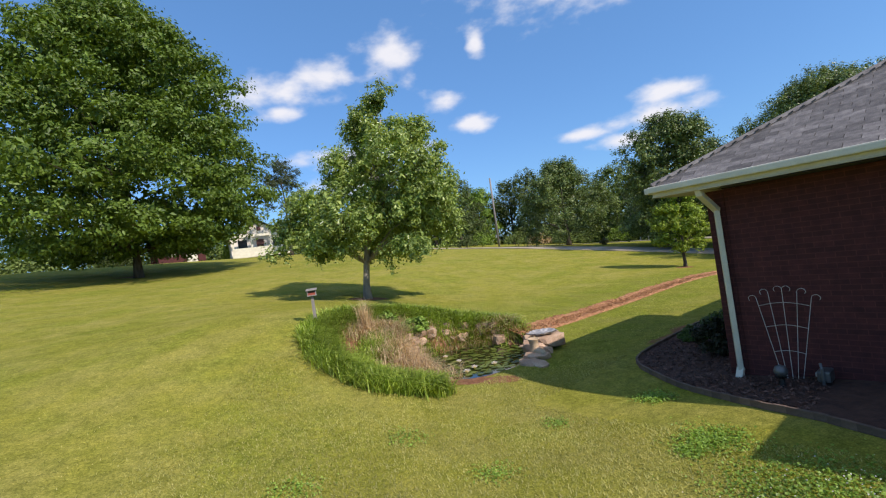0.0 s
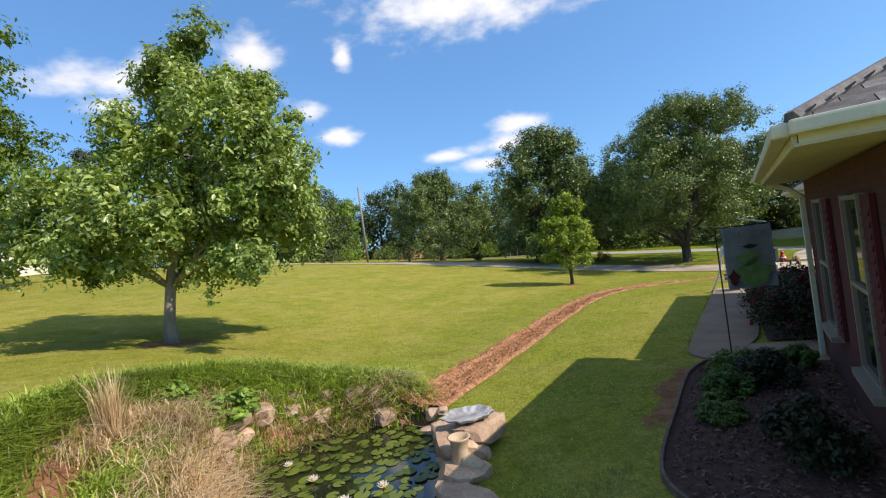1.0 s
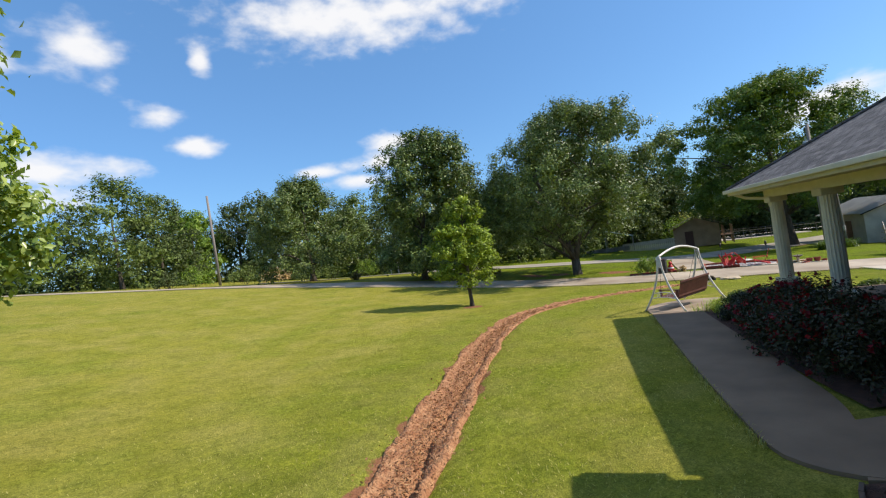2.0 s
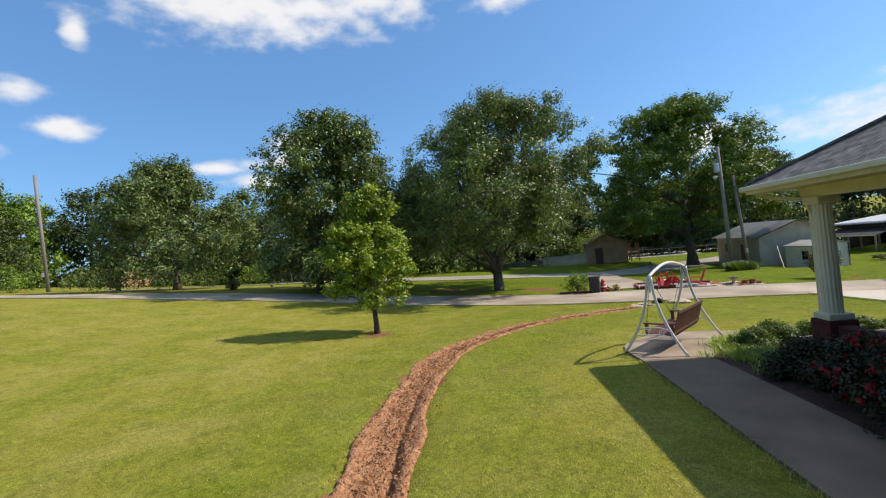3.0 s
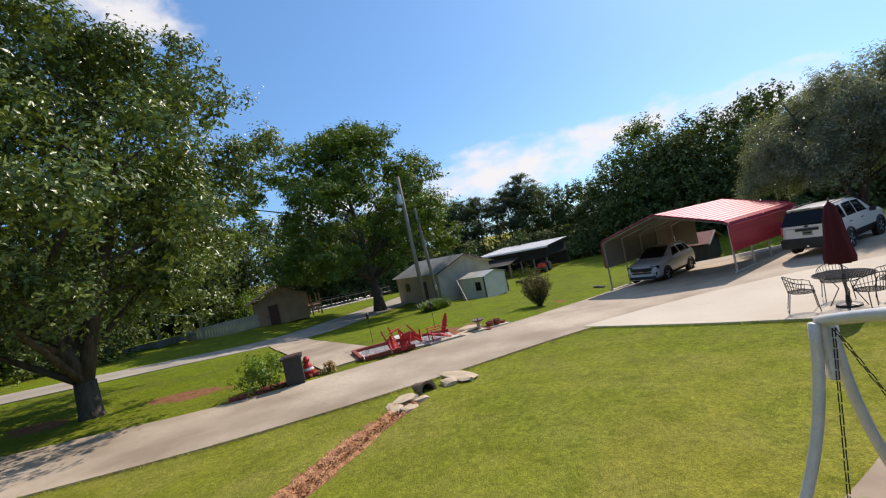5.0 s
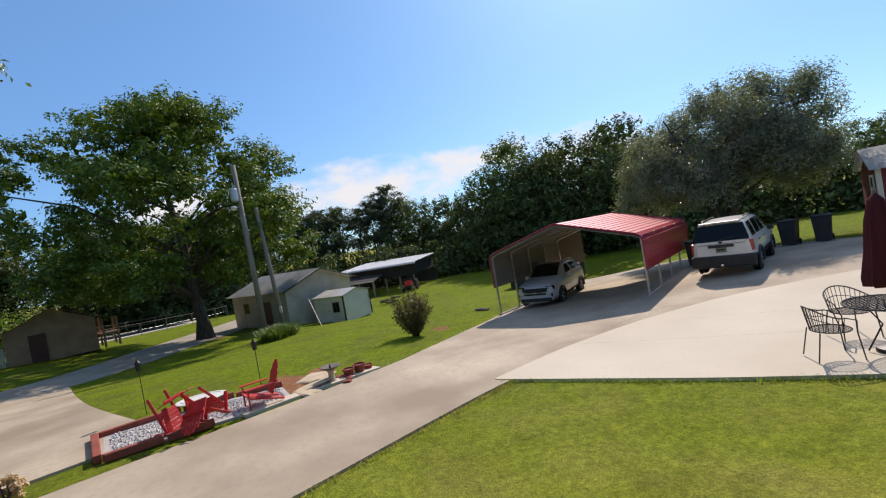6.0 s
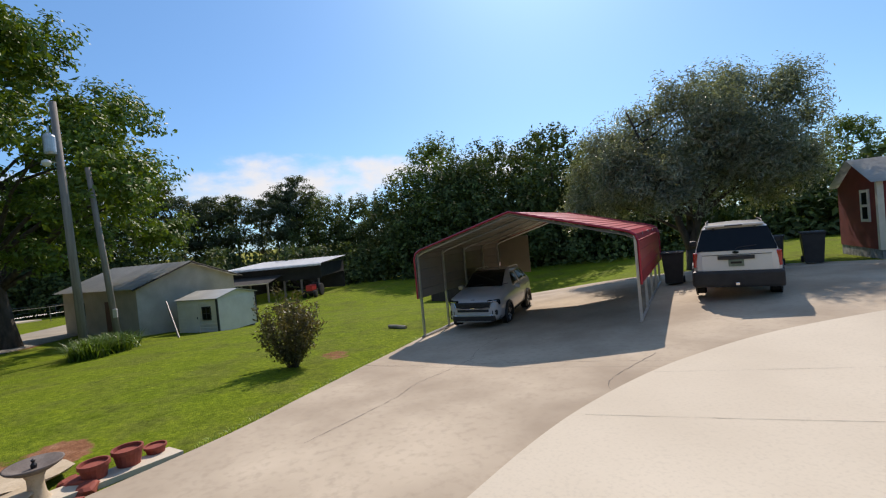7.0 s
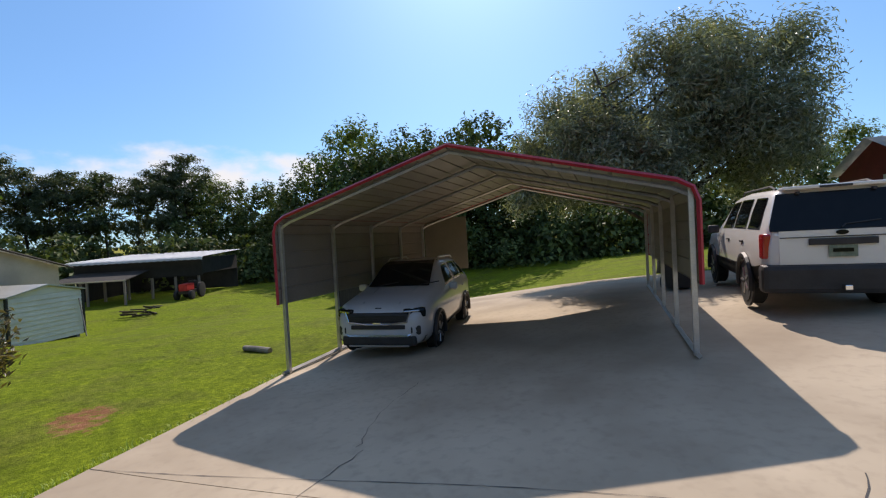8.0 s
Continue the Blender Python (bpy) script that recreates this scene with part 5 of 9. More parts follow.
downspout([(-0.52, 0.02, 3.24), (-0.47, 0.01, 3.08), (-0.07, -0.04, 2.82), (-0.065, -0.05, 0.30), (-0.15, -0.05, 0.20)])
downspout([(5.5, 0.66, 3.2), (5.42, 0.30, 3.0), (5.38, 0.17, 2.85), (5.38, 0.17, 0.1)])
downspout([(15.3, -0.36, 3.02), (15.15, -0.66, 2.84), (14.82, -1.06, 2.74), (14.79, -1.13, 2.44), (14.79, -1.13, 0.5)])
# porch: brick piers and half wall, fluted columns, beam
COLS = [(14.56, -1.16), (11.8, -1.16), (9.0, -1.16), (14.56, -5.2), (14.56, -8.8)]
for s, q in COLS:
    part("pier", boxed(0.5, 0.5, 1.5, T(s, q, -0.35)), M["brick"], house)
    bm = bmesh.new()
    sides, prof = 32, [(0.165, 0.52), (0.165, 1.5), (0.15, 2.64)]
    rings = []
    for r, z in prof:
        rings.append([bm.verts.new((s + (r * (1.0 if k % 2 else 0.93)) * math.cos(2 * math.pi * k / sides), q + (r * (1.0 if k % 2 else 0.93)) * math.sin(2 * math.pi * k / sides), z)) for k in range(sides)])
    for r0, r1 in zip(rings, rings[1:]):
        for k in range(sides):
            bm.faces.new((r0[k], r0[(k + 1) % sides], r1[(k + 1) % sides], r1[k]))
    col = part("column", bm, M["white_trim"], house, "white fluted round column")
    part("base", boxed(0.44, 0.44, 0.12, T(s, q, 0.465), 0.02), M["white_trim"], col)
    part("capital", boxed(0.42, 0.42, 0.16, T(s, q, 2.70), 0.03), M["white_trim"], col)
part("half_wall", boxed(2.26, 0.24, 1.35, T(13.18, -1.16, -0.355)), M["brick"], house)
part("half_wall", boxed(2.3, 0.24, 1.35, T(10.4, -1.16, -0.355)), M["brick"], house)
part("beam", boxed(9.0, 0.3, 0.22, T(10.4, -1.16, 2.875)), M["white_trim"], house)
part("beam", boxed(0.3, 9.2, 0.22, T(14.56, -5.91, 2.879)), M["white_trim"], house)



def window(s, z0, z1, w, q=0.11):
    win = part("window", boxed(w, 0.05, z1 - z0, T(s, q + 0.0, (z0 + z1) / 2)), M["car_glass"], house, "sash window with white frame")
    for dx, ww in ((-w / 2 - 0.02, 0.045), (w / 2 + 0.02, 0.045)):
        part("frame", boxed(ww, 0.07, z1 - z0 + 0.14, T(s + dx, q + 0.03, (z0 + z1) / 2)), M["cream_sheet"], win)
    for z in (z0 - 0.035, (z0 + z1) / 2, z1 + 0.035):
        part("frame", boxed(w, 0.06, 0.045, T(s, q + 0.03, z)), M["cream_sheet"], win)
    part("sill", boxed(w + 0.24, 0.16, 0.07, T(s, q + 0.06, z0 - 0.105)), M["cream_sheet"], win)
    for sx in (-1, 1):
        sh = part("shutter", boxed(0.36, 0.04, z1 - z0 + 0.1, T(s + sx * (w / 2 + 0.26), q + 0.025, (z0 + z1) / 2)), M["maroon_cloth"], house, "dark maroon louvred shutter")
        for k in range(16):
            part("slat", boxed(0.28, 0.012, 0.075, T(s + sx * (w / 2 + 0.26), q + 0.047, z0 + 0.1 + (z1 - z0 - 0.2) * k / 15) @ Matrix.Rotation(0.22, 4, "X")), M["maroon_cloth"], sh)


window(1.45, 1.0, 2.72, 0.75)
window(3.75, 1.0, 2.72, 0.75)

# ---- carport ----
def build_carport():
    cx, cy, ang = 35.55, 11.22, math.degrees(math.atan2(0.56, 0.829))
    c = thing("carport", pose(cx, cy, 0, 0, 0, ang), "open metal carport with red roof and cream underside", "carport")
    inv = c.matrix_world
    half, length = 3.08, 6.3
    z_ridge, z_el, z_er = 1.80, 0.92, 0.98
    # x grows towards the far post; the open front is at y = 0 and it runs back to -length

    def section(off):
        pts = [(-half - off, -0.20), (-half - off, z_er - 0.18), (-half + 0.05 - off * 0.7, z_er - 0.03 + off * 0.5), (-half + 0.2, z_er + 0.06 + off)]
        pts += [(-half + 0.2 + (half - 0.2) * k / 6, z_er + 0.06 + (z_ridge - z_er - 0.06) * k / 6 + off) for k in range(1, 7)]
        pts += [((half - 0.2) * k / 6, z_ridge + (z_el + 0.06 - z_ridge) * k / 6 + off) for k in range(1, 7)]
        pts += [(half - 0.05 + off * 0.7, z_el - 0.03 + off * 0.5), (half + off, z_el - 0.18), (half + off, -0.45)]
        return pts

    def sheet(off):
        fine = []
        pts = section(off)
        for (x0, z0), (x1, z1) in zip(pts, pts[1:]):
            n = max(1, int(math.hypot(x1 - x0, z1 - z0) / 0.24))
            d = Vector((x1 - x0, z1 - z0)).normalized()
            for k in range(n):
                a, b = k / n, (k + 0.16) / n
                for u, h in ((a, 0.0), (a + 0.03 / n, 0.016), (b - 0.03 / n, 0.016), (b, 0.0)):
                    fine.append((x0 + (x1 - x0) * u - d.y * h, z0 + (z1 - z0) * u + d.x * h))
        fine.append(pts[-1])
        bm = bmesh.new()
        rows = [[bm.verts.new((x, y, z)) for x, z in fine] for y in (0.06, -length)]
        for k in range(len(fine) - 1):
            bm.faces.new((rows[0][k], rows[0][k + 1], rows[1][k + 1], rows[1][k]))
        return bm

    part("roof", sheet(0.012), M["red_metal"], c, "ribbed red sheet metal roof and side panels")
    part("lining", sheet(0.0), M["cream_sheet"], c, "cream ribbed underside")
    trim = section(0.02)
    part("trim", tubed([(x, 0.065, z) for x, z in trim], 0.03, 4), M["red_metal"], c)
    part("trim", tubed([(x, -length, z) for x, z in trim], 0.03, 4), M["red_metal"], c)
    for y in (-0.03, -1.55, -3.1, -4.65, -6.2):
        for sx, ze in ((-1, z_er), (1, z_el)):
            w = inv @ Vector((sx * (half - 0.05), y, 0))
            zb = float(land(w.x, w.y)) + 0.05
            part("post", boxed(0.06, 0.06, ze - zb, T(sx * (half - 0.05), y, (ze + zb) / 2)), M["steel"], c, "galvanised square post")
        bow = [(-half + 0.05, y, z_er - 0.1), (-half + 0.25, y, z_er + 0.0), (0, y, z_ridge - 0.06), (half - 0.25, y, z_el), (half - 0.05, y, z_el - 0.1)]
        part("bow", tubed(bow, 0.03, 4), M["steel"], c)
    for sx in (-1, 1):
        a, b = inv @ Vector((sx * (half - 0.05), 0.1, 0)), inv @ Vector((sx * (half - 0.05), -length, 0))
        za, zb = float(land(a.x, a.y)) + 0.085, float(land(b.x, b.y)) + 0.085
        part("base_rail", tubed([(sx * (half - 0.05), 0.12, za), (sx * (half - 0.05), -length, zb)], 0.035, 4), M["steel"], c)
    part("back_panel", boxed(1.3, 0.02, 1.5, T(half - 0.75, -length + 0.05, 0.35)), M["cream_sheet"], c)


build_carport()


# ---- vehicles ----
def car_surface(stations):
    """stations: y, half width, bottom, belt, top, half width at the top, from front to back."""
    ys = [s[0] for s in stations]

    def at(y, v):
        k = 0
        while k < len(ys) - 2 and y < ys[k + 1]:
            k += 1
        u = min(1, max(0, (y - ys[k]) / (ys[k + 1] - ys[k])))
        w, zb, zl, zt, wt = [stations[k][i] * (1 - u) + stations[k + 1][i] * u for i in range(1, 6)]
        prof = [(0.0, zb), (w * 0.86, zb), (w * 0.97, zb + 0.10), (w, zb + (zl - zb) * 0.45), (w * 0.985, zb + (zl - zb) * 0.78), (w * 0.955, zl),
                (wt + (w * 0.955 - wt) * 0.45, zl + (zt - zl) * 0.55), (wt, zl + (zt - zl) * 0.9), (wt * 0.86, zt), (0.0, zt + 0.025)]
        f = v * (len(prof) - 1)
        i = min(len(prof) - 2, int(f))
        g = f - i
        return Vector((prof[i][0] * (1 - g) + prof[i + 1][0] * g, y, prof[i][1] * (1 - g) + prof[i + 1][1] * g))

    return at


def car_body(at, ys, name, material, car):
    bm = bmesh.new()
    rings = []
    vs = [k / 18 for k in range(19)]
    for y in ys:
        half = [at(y, v) for v in vs]
        ring = [bm.verts.new(p) for p in half] + [bm.verts.new((-p.x, p.y, p.z)) for p in half[-2:0:-1]]
        rings.append(ring)
    n = len(rings[0])
    for r0, r1 in zip(rings, rings[1:]):
        for k in range(n):
            bm.faces.new((r0[k], r0[(k + 1) % n], r1[(k + 1) % n], r1[k]))
    bm.faces.new(rings[0])
    bm.faces.new(rings[-1][::-1])
    bmesh.ops.recalc_face_normals(bm, faces=bm.faces)
    return part(name, bm, material, car, smooth_faces=True)


def side_panel(at, y0, y1, v0, v1, side, out, name, material, parent, n=8, m=5, label="", slant0=0.0, slant1=0.0):
    """A panel that follows the car's side, a little proud of it."""
    bm = bmesh.new()
    grid = []
    for i in range(n + 1):
        row = []
        for j in range(m + 1):
            v = v0 + (v1 - v0) * j / m
            a = y0 + slant0 * j / m
            b = y1 + slant1 * j / m
            p = at(a + (b - a) * i / n, v)
            q = p + Vector((out, 0, out * 0.35))
            row.append(bm.verts.new((side * q.x, q.y, q.z)))
        grid.append(row)
    for i in range(n):
        for j in range(m):
            bm.faces.new((grid[i][j], grid[i + 1][j], grid[i + 1][j + 1], grid[i][j + 1]))
    bmesh.ops.solidify(bm, geom=bm.faces[:], thickness=0.006)
    return part(name, bm, material, parent, label, smooth_faces=True)


def end_panel(pts, out, name, material, parent, label=""):
    """A flat panel over the given corners, with a little thickness along y."""
    bm = bmesh.new()
    a = [bm.verts.new((x, y, z)) for x, y, z in pts]
    b = [bm.verts.new((x, y + out, z)) for x, y, z in pts]
    bm.faces.new(a)
    bm.faces.new(b[::-1])
    for i in range(len(pts)):
        j = (i + 1) % len(pts)
        bm.faces.new((a[i], b[i], b[j], a[j]))
    bmesh.ops.recalc_face_normals(bm, faces=bm.faces)
    return part(name, bm, material, parent, label)


def wheel(car, x, y, r, w):
    side = 1 if x > 0 else -1
    m = T(x, y, r) @ Matrix.Rotation(radians(90), 4, "Y")
    wh = part("wheel", turned([(r * 0.62, -w / 2), (r * 0.9, -w / 2), (r, -w / 2 + 0.03), (r, w / 2 - 0.03), (r * 0.9, w / 2), (r * 0.62, w / 2)], 28, m=m), M["rubber"], car, "black tyre on an alloy rim")
    rim = part("rim", turned([(r * 0.62, -w * 0.3), (r * 0.6, w * 0.30), (r * 0.1, w * 0.36), (0.0, w * 0.38)], 24, m=T(x, y, r) @ Matrix.Rotation(radians(90 * side), 4, "Y")), M["alloy"], wh)
    for k in range(5):
        a = 2 * math.pi * k / 5
        part("spoke", tubed([(x + side * w * 0.42, y + 0.05 * math.cos(a), r + 0.05 * math.sin(a)), (x + side * w * 0.46, y + r * 0.58 * math.cos(a), r + r * 0.58 * math.sin(a))], 0.03, 6), M["alloy"], wh)
    return wh


def arch(car, x, y, r, sideways):
    bm = bmesh.new()
    pts = [(x, y + r * 1.14 * math.cos(t), r + r * 1.14 * math.sin(t)) for t in np.linspace(-0.25, math.pi + 0.25, 15)]
    tube(bm, pts, 0.045, 6)
    part("wheel_arch", bm, M["black_plastic"], car, "black wheel arch trim")
    part("wheel_well", turned([(r * 1.12, -0.02), (r * 1.12, 0.012)], 24, m=T(x - 0.03 * sideways, y, r) @ Matrix.Rotation(radians(90 * sideways), 4, "Y")), M["black_plastic"], car)


def build_suv():
    hx, hy = 0.522, -0.853
    rear = Vector((32.17, 7.22, 0))
    mid = rear + Vector((hx, hy, 0)) * 2.4
    ang = math.degrees(math.atan2(hy, hx)) - 90
    za, zb_ = lz(rear.x, rear.y) + 0.05, lz(mid.x + hx * 2, mid.y + hy * 2) + 0.05
    car = thing("parked_suv", pose(mid.x, mid.y, lz(mid.x, mid.y) + 0.05, math.degrees(math.atan2(zb_ - za, 4.4)), 0, ang), "white boxy sport utility vehicle parked on the concrete", "car")
    st = [(2.40, 0.70, 0.45, 0.80, 0.95, 0.55), (2.30, 0.86, 0.36, 0.92, 1.05, 0.72), (1.95, 0.905, 0.34, 1.02, 1.10, 0.78), (1.25, 0.915, 0.33, 1.08, 1.17, 0.78), (0.75, 0.915, 0.33, 1.10, 1.62, 0.66),
          (0.35, 0.915, 0.33, 1.10, 1.76, 0.665), (-0.5, 0.915, 0.33, 1.10, 1.80, 0.675), (-1.8, 0.91, 0.34, 1.10, 1.78, 0.675), (-2.12, 0.90, 0.38, 1.10, 1.75, 0.665), (-2.30, 0.87, 0.45, 1.10, 1.32, 0.78), (-2.38, 0.80, 0.52, 1.08, 1.12, 0.78)]
    at = car_surface(st)
    ys = [2.4, 2.36, 2.3, 2.1, 1.95, 1.6, 1.25, 1.0, 0.75, 0.55, 0.35, 0, -0.5, -1.0, -1.5, -1.8, -2.0, -2.12, -2.22, -2.30, -2.36, -2.38]
    car_body(at, ys, "body", M["car_white"], car)
    for sd in (-1, 1):
        for a, b, s0, s1 in ((0.62, -0.30, -0.26, 0.0), (-0.38, -1.22, 0.0, 0.06), (-1.34, -2.0, -0.0, 0.08)):
            side_panel(at, a, b, 0.585, 0.76, sd, 0.006, "side_window", M["car_glass"], car, slant0=s0, slant1=s1, label="dark tinted side window")
        side_panel(at, 2.1, -2.27, 0.11, 0.31, sd, 0.012, "cladding", M["black_plastic"], car, 16, 4, "grey-black lower cladding")
        for y in (0.0, -1.05):
            part("door_handle", boxed(0.03, 0.16, 0.035, T(sd * 0.905, y - 0.1, 1.0), 0.01), M["black_plastic"], car)
        part("mirror", boxed(0.20, 0.12, 0.16, T(sd * 1.02, 0.62, 1.18), 0.04), M["black_plastic"], car)
        part("roof_rail", tubed([(sd * 0.58, 0.15, 1.78), (sd * 0.58, 0.0, 1.845), (sd * 0.58, -1.6, 1.845), (sd * 0.58, -1.85, 1.78)], 0.016, 6), M["black_plastic"], car)
        part("tail_lamp", boxed(0.17, 0.20, 0.36, T(sd * 0.805, -2.25, 0.96), 0.03), M["lamp_red"], car, "red tail lamp")
        side_panel(at, 2.36, 2.05, 0.40, 0.52, sd, 0.012, "headlamp", M["lamp_clear"], car)
        for y in (1.45, -1.42):
            wheel(car, sd * 0.80, y, 0.37, 0.24)
            arch(car, sd * 0.925, y, 0.37, sd)
    end_panel([(-0.80, -2.355, 1.17), (0.80, -2.355, 1.17), (0.80, -2.335, 1.24), (0.665, -2.15, 1.70), (-0.665, -2.15, 1.70), (-0.80, -2.335, 1.24)], -0.03, "rear_window", M["car_glass"], car, "dark tinted rear window")
    part("rear_spoiler", boxed(1.2, 0.22, 0.05, T(0, -2.13, 1.77), 0.02), M["car_white"], car)
    hatch = end_panel([(-0.70, -2.385, 0.70), (0.70, -2.385, 0.70), (0.70, -2.37, 1.18), (-0.70, -2.37, 1.18)], -0.012, "tailgate", M["car_white"], car)
    part("applique", boxed(0.74, 0.03, 0.09, T(0, -2.41, 1.01), 0.01), M["black_plastic"], hatch)
    part("badge", turned([(0.055, -0.006), (0.055, 0.006)], 16, m=T(0, -2.40, 1.13) @ Matrix.Rotation(radians(90), 4, "X") @ Matrix.Diagonal((1.25, 0.6, 1, 1))), M["car_glass"], hatch, "small dark oval badge")
    part("number_plate", boxed(0.31, 0.015, 0.16, T(0, -2.412, 0.88)), M["plate"], hatch, "green and white number plate with plain bars")
    part("bar", boxed(0.22, 0.006, 0.05, T(0, -2.422, 0.89)), M["car_glass"], hatch)
    part("bumper", boxed(1.84, 0.28, 0.40, T(0, -2.32, 0.50), 0.07), M["black_plastic"], car, "dark grey rear bumper")
    part("gate_seam", boxed(1.38, 0.008, 0.012, T(0, -2.392, 1.075)), M["black_plastic"], hatch)
    for x in (-0.42, 0.42):
        part("glass_hinge", boxed(0.05, 0.06, 0.04, T(x, -2.20, 1.70), 0.01), M["black_plastic"], car)
    part("high_brake_lamp", boxed(0.36, 0.03, 0.03, T(0, -2.245, 1.765), 0.008), M["black_plastic"], car)
    part("rear_wiper", tubed([(0.0, -2.40, 1.20), (0.05, -2.375, 1.24), (0.42, -2.36, 1.28)], 0.010, 5), M["black_plastic"], car)
    part("tow_hitch", boxed(0.08, 0.2, 0.07, T(0.0, -2.47, 0.40), 0.01), M["chrome"], car)
    part("exhaust", tubed([(0.45, -2.2, 0.36), (0.45, -2.42, 0.35)], 0.03, 8), M["steel"], car)
    part("front_grille", boxed(1.0, 0.08, 0.22, T(0, 2.38, 0.78), 0.02), M["black_plastic"], car)


def build_crossover():
    hx, hy = -0.6496, 0.7603
    front = Vector((37.41, 11.54, 0))
    mid = front - Vector((hx, hy, 0)) * 2.18
    ang = math.degrees(math.atan2(hy, hx)) - 90
    car = thing("parked_crossover", pose(mid.x, mid.y, lz(mid.x, mid.y) + 0.045, 0, 0, ang), "silver-white compact crossover parked under the carport", "car")
    st = [(2.18, 0.66, 0.36, 0.66, 0.76, 0.50), (2.10, 0.77, 0.27, 0.78, 0.89, 0.62), (1.80, 0.87, 0.25, 0.90, 1.00, 0.70), (0.95, 0.90, 0.25, 0.99, 1.13, 0.72), (0.30, 0.90, 0.25, 1.02, 1.48, 0.60),
          (-0.05, 0.90, 0.27, 1.03, 1.58, 0.61), (-0.9, 0.90, 0.27, 1.05, 1.60, 0.60), (-1.6, 0.895, 0.29, 1.07, 1.55, 0.58), (-1.95, 0.87, 0.36, 1.07, 1.32, 0.62), (-2.12, 0.82, 0.42, 1.02, 1.08, 0.66), (-2.18, 0.74, 0.5, 0.9, 0.95, 0.62)]
    at = car_surface(st)
    ys = [2.18, 2.15, 2.1, 1.95, 1.8, 1.4, 0.95, 0.6, 0.3, 0.12, -0.05, -0.5, -0.9, -1.3, -1.6, -1.8, -1.95, -2.05, -2.12, -2.18]
    car_body(at, ys, "body", M["car_grey"], car)
    for sd in (-1, 1):
        for a, b, s0, s1 in ((0.42, -0.42, -0.42, 0.0), (-0.50, -1.25, 0.0, 0.05), (-1.32, -1.72, 0.0, 0.22)):
            side_panel(at, a, b, 0.585, 0.76, sd, 0.006, "side_window", M["car_glass"], car, slant0=s0, slant1=s1, label="dark tinted side window")
        side_panel(at, 2.0, -2.05, 0.13, 0.24, sd, 0.012, "cladding", M["black_plastic"], car, 14, 3, "black lower cladding")
        part("mirror", boxed(0.18, 0.12, 0.14, T(sd * 1.0, 0.42, 1.08), 0.045), M["car_grey"], car)
        part("roof_rail", tubed([(sd * 0.56, 0.0, 1.60), (sd * 0.56, -0.15, 1.66), (sd * 0.56, -1.3, 1.64), (sd * 0.56, -1.45, 1.58)], 0.018, 6), M["steel"], car)
        hl = part("headlamp", boxed(0.40, 0.20, 0.17, T(sd * 0.62, 2.01, 0.80) @ Matrix.Rotation(-0.52 * sd, 4, "Z"), 0.05), M["car_glass"], car, "narrow dark glassy headlamp")
        part("running_light", boxed(0.28, 0.02, 0.03, T(sd * 0.62, 2.155, 0.845) @ Matrix.Rotation(-0.52 * sd, 4, "Z"), 0.008), M["chrome"], hl)
        part("fog_lamp", boxed(0.20, 0.12, 0.20, T(sd * 0.66, 2.105, 0.52) @ Matrix.Rotation(-0.45 * sd, 4, "Z"), 0.06), M["black_plastic"], car)
        for y in (1.32, -1.31):
            wheel(car, sd * 0.79, y, 0.335, 0.22)
            arch(car, sd * 0.905, y, 0.335, sd)
        for y in (-0.1, -1.0):
            part("door_handle", boxed(0.03, 0.16, 0.03, T(sd * 0.905, y - 0.12, 0.93), 0.01), M["car_grey"], car)
    end_panel([(-0.63, 0.97, 1.155), (0.63, 0.97, 1.155), (0.56, 0.30, 1.535), (0.52, 0.02, 1.605), (-0.52, 0.02, 1.605), (-0.56, 0.30, 1.535)], 0.02, "windscreen", M["car_glass"], car, "dark windscreen")
    gr = part("grille", boxed(1.12, 0.10, 0.19, T(0, 2.15, 0.73), 0.05), M["black_plastic"], car, "black grille with chrome edge")
    part("chrome_edge", tubed([(-0.60, 2.17, 0.84), (-0.53, 2.20, 0.67), (-0.20, 2.215, 0.625), (0.20, 2.215, 0.625), (0.53, 2.20, 0.67), (0.60, 2.17, 0.84)], 0.016, 6), M["chrome"], gr)
    for z in (0.69, 0.73, 0.77):
        part("grille_bar", boxed(0.98, 0.012, 0.010, T(0, 2.200, z)), M["black_iron"], gr)
    part("lower_grille", boxed(1.00, 0.09, 0.075, T(0, 2.155, 0.575), 0.02), M["black_plastic"], car)
    part("badge", boxed(0.15, 0.02, 0.045, T(0, 2.215, 0.645), 0.008), M["chrome"], gr)
    part("bonnet_badge", boxed(0.12, 0.03, 0.04, T(0, 2.10, 0.885), 0.008), M["car_glass"], car)
    part("air_intake", boxed(1.36, 0.16, 0.19, T(0, 2.11, 0.34), 0.05), M["black_plastic"], car)
    part("skid_plate", tubed([(-0.72, 2.10, 0.50), (-0.54, 2.19, 0.425), (0.54, 2.19, 0.425), (0.72, 2.10, 0.50)], 0.020, 6), M["chrome"], car)
    part("bumper_lip", boxed(1.1, 0.06, 0.03, T(0, 2.17, 0.25), 0.01), M["alloy"], car)
    for sd in (-1, 1):
        part("wiper", tubed([(sd * 0.42, 0.985, 1.165), (sd * 0.42 - 0.40, 0.90, 1.225)], 0.010, 5), M["black_plastic"], car)
    for x in (-0.34, 0.34):
        part("bonnet_crease", tubed([(x, 1.98, 0.955), (x * 1.08, 1.5, 1.045), (x * 1.2, 1.0, 1.135)], 0.012, 6), M["car_grey"], car)


build_suv()
build_crossover()


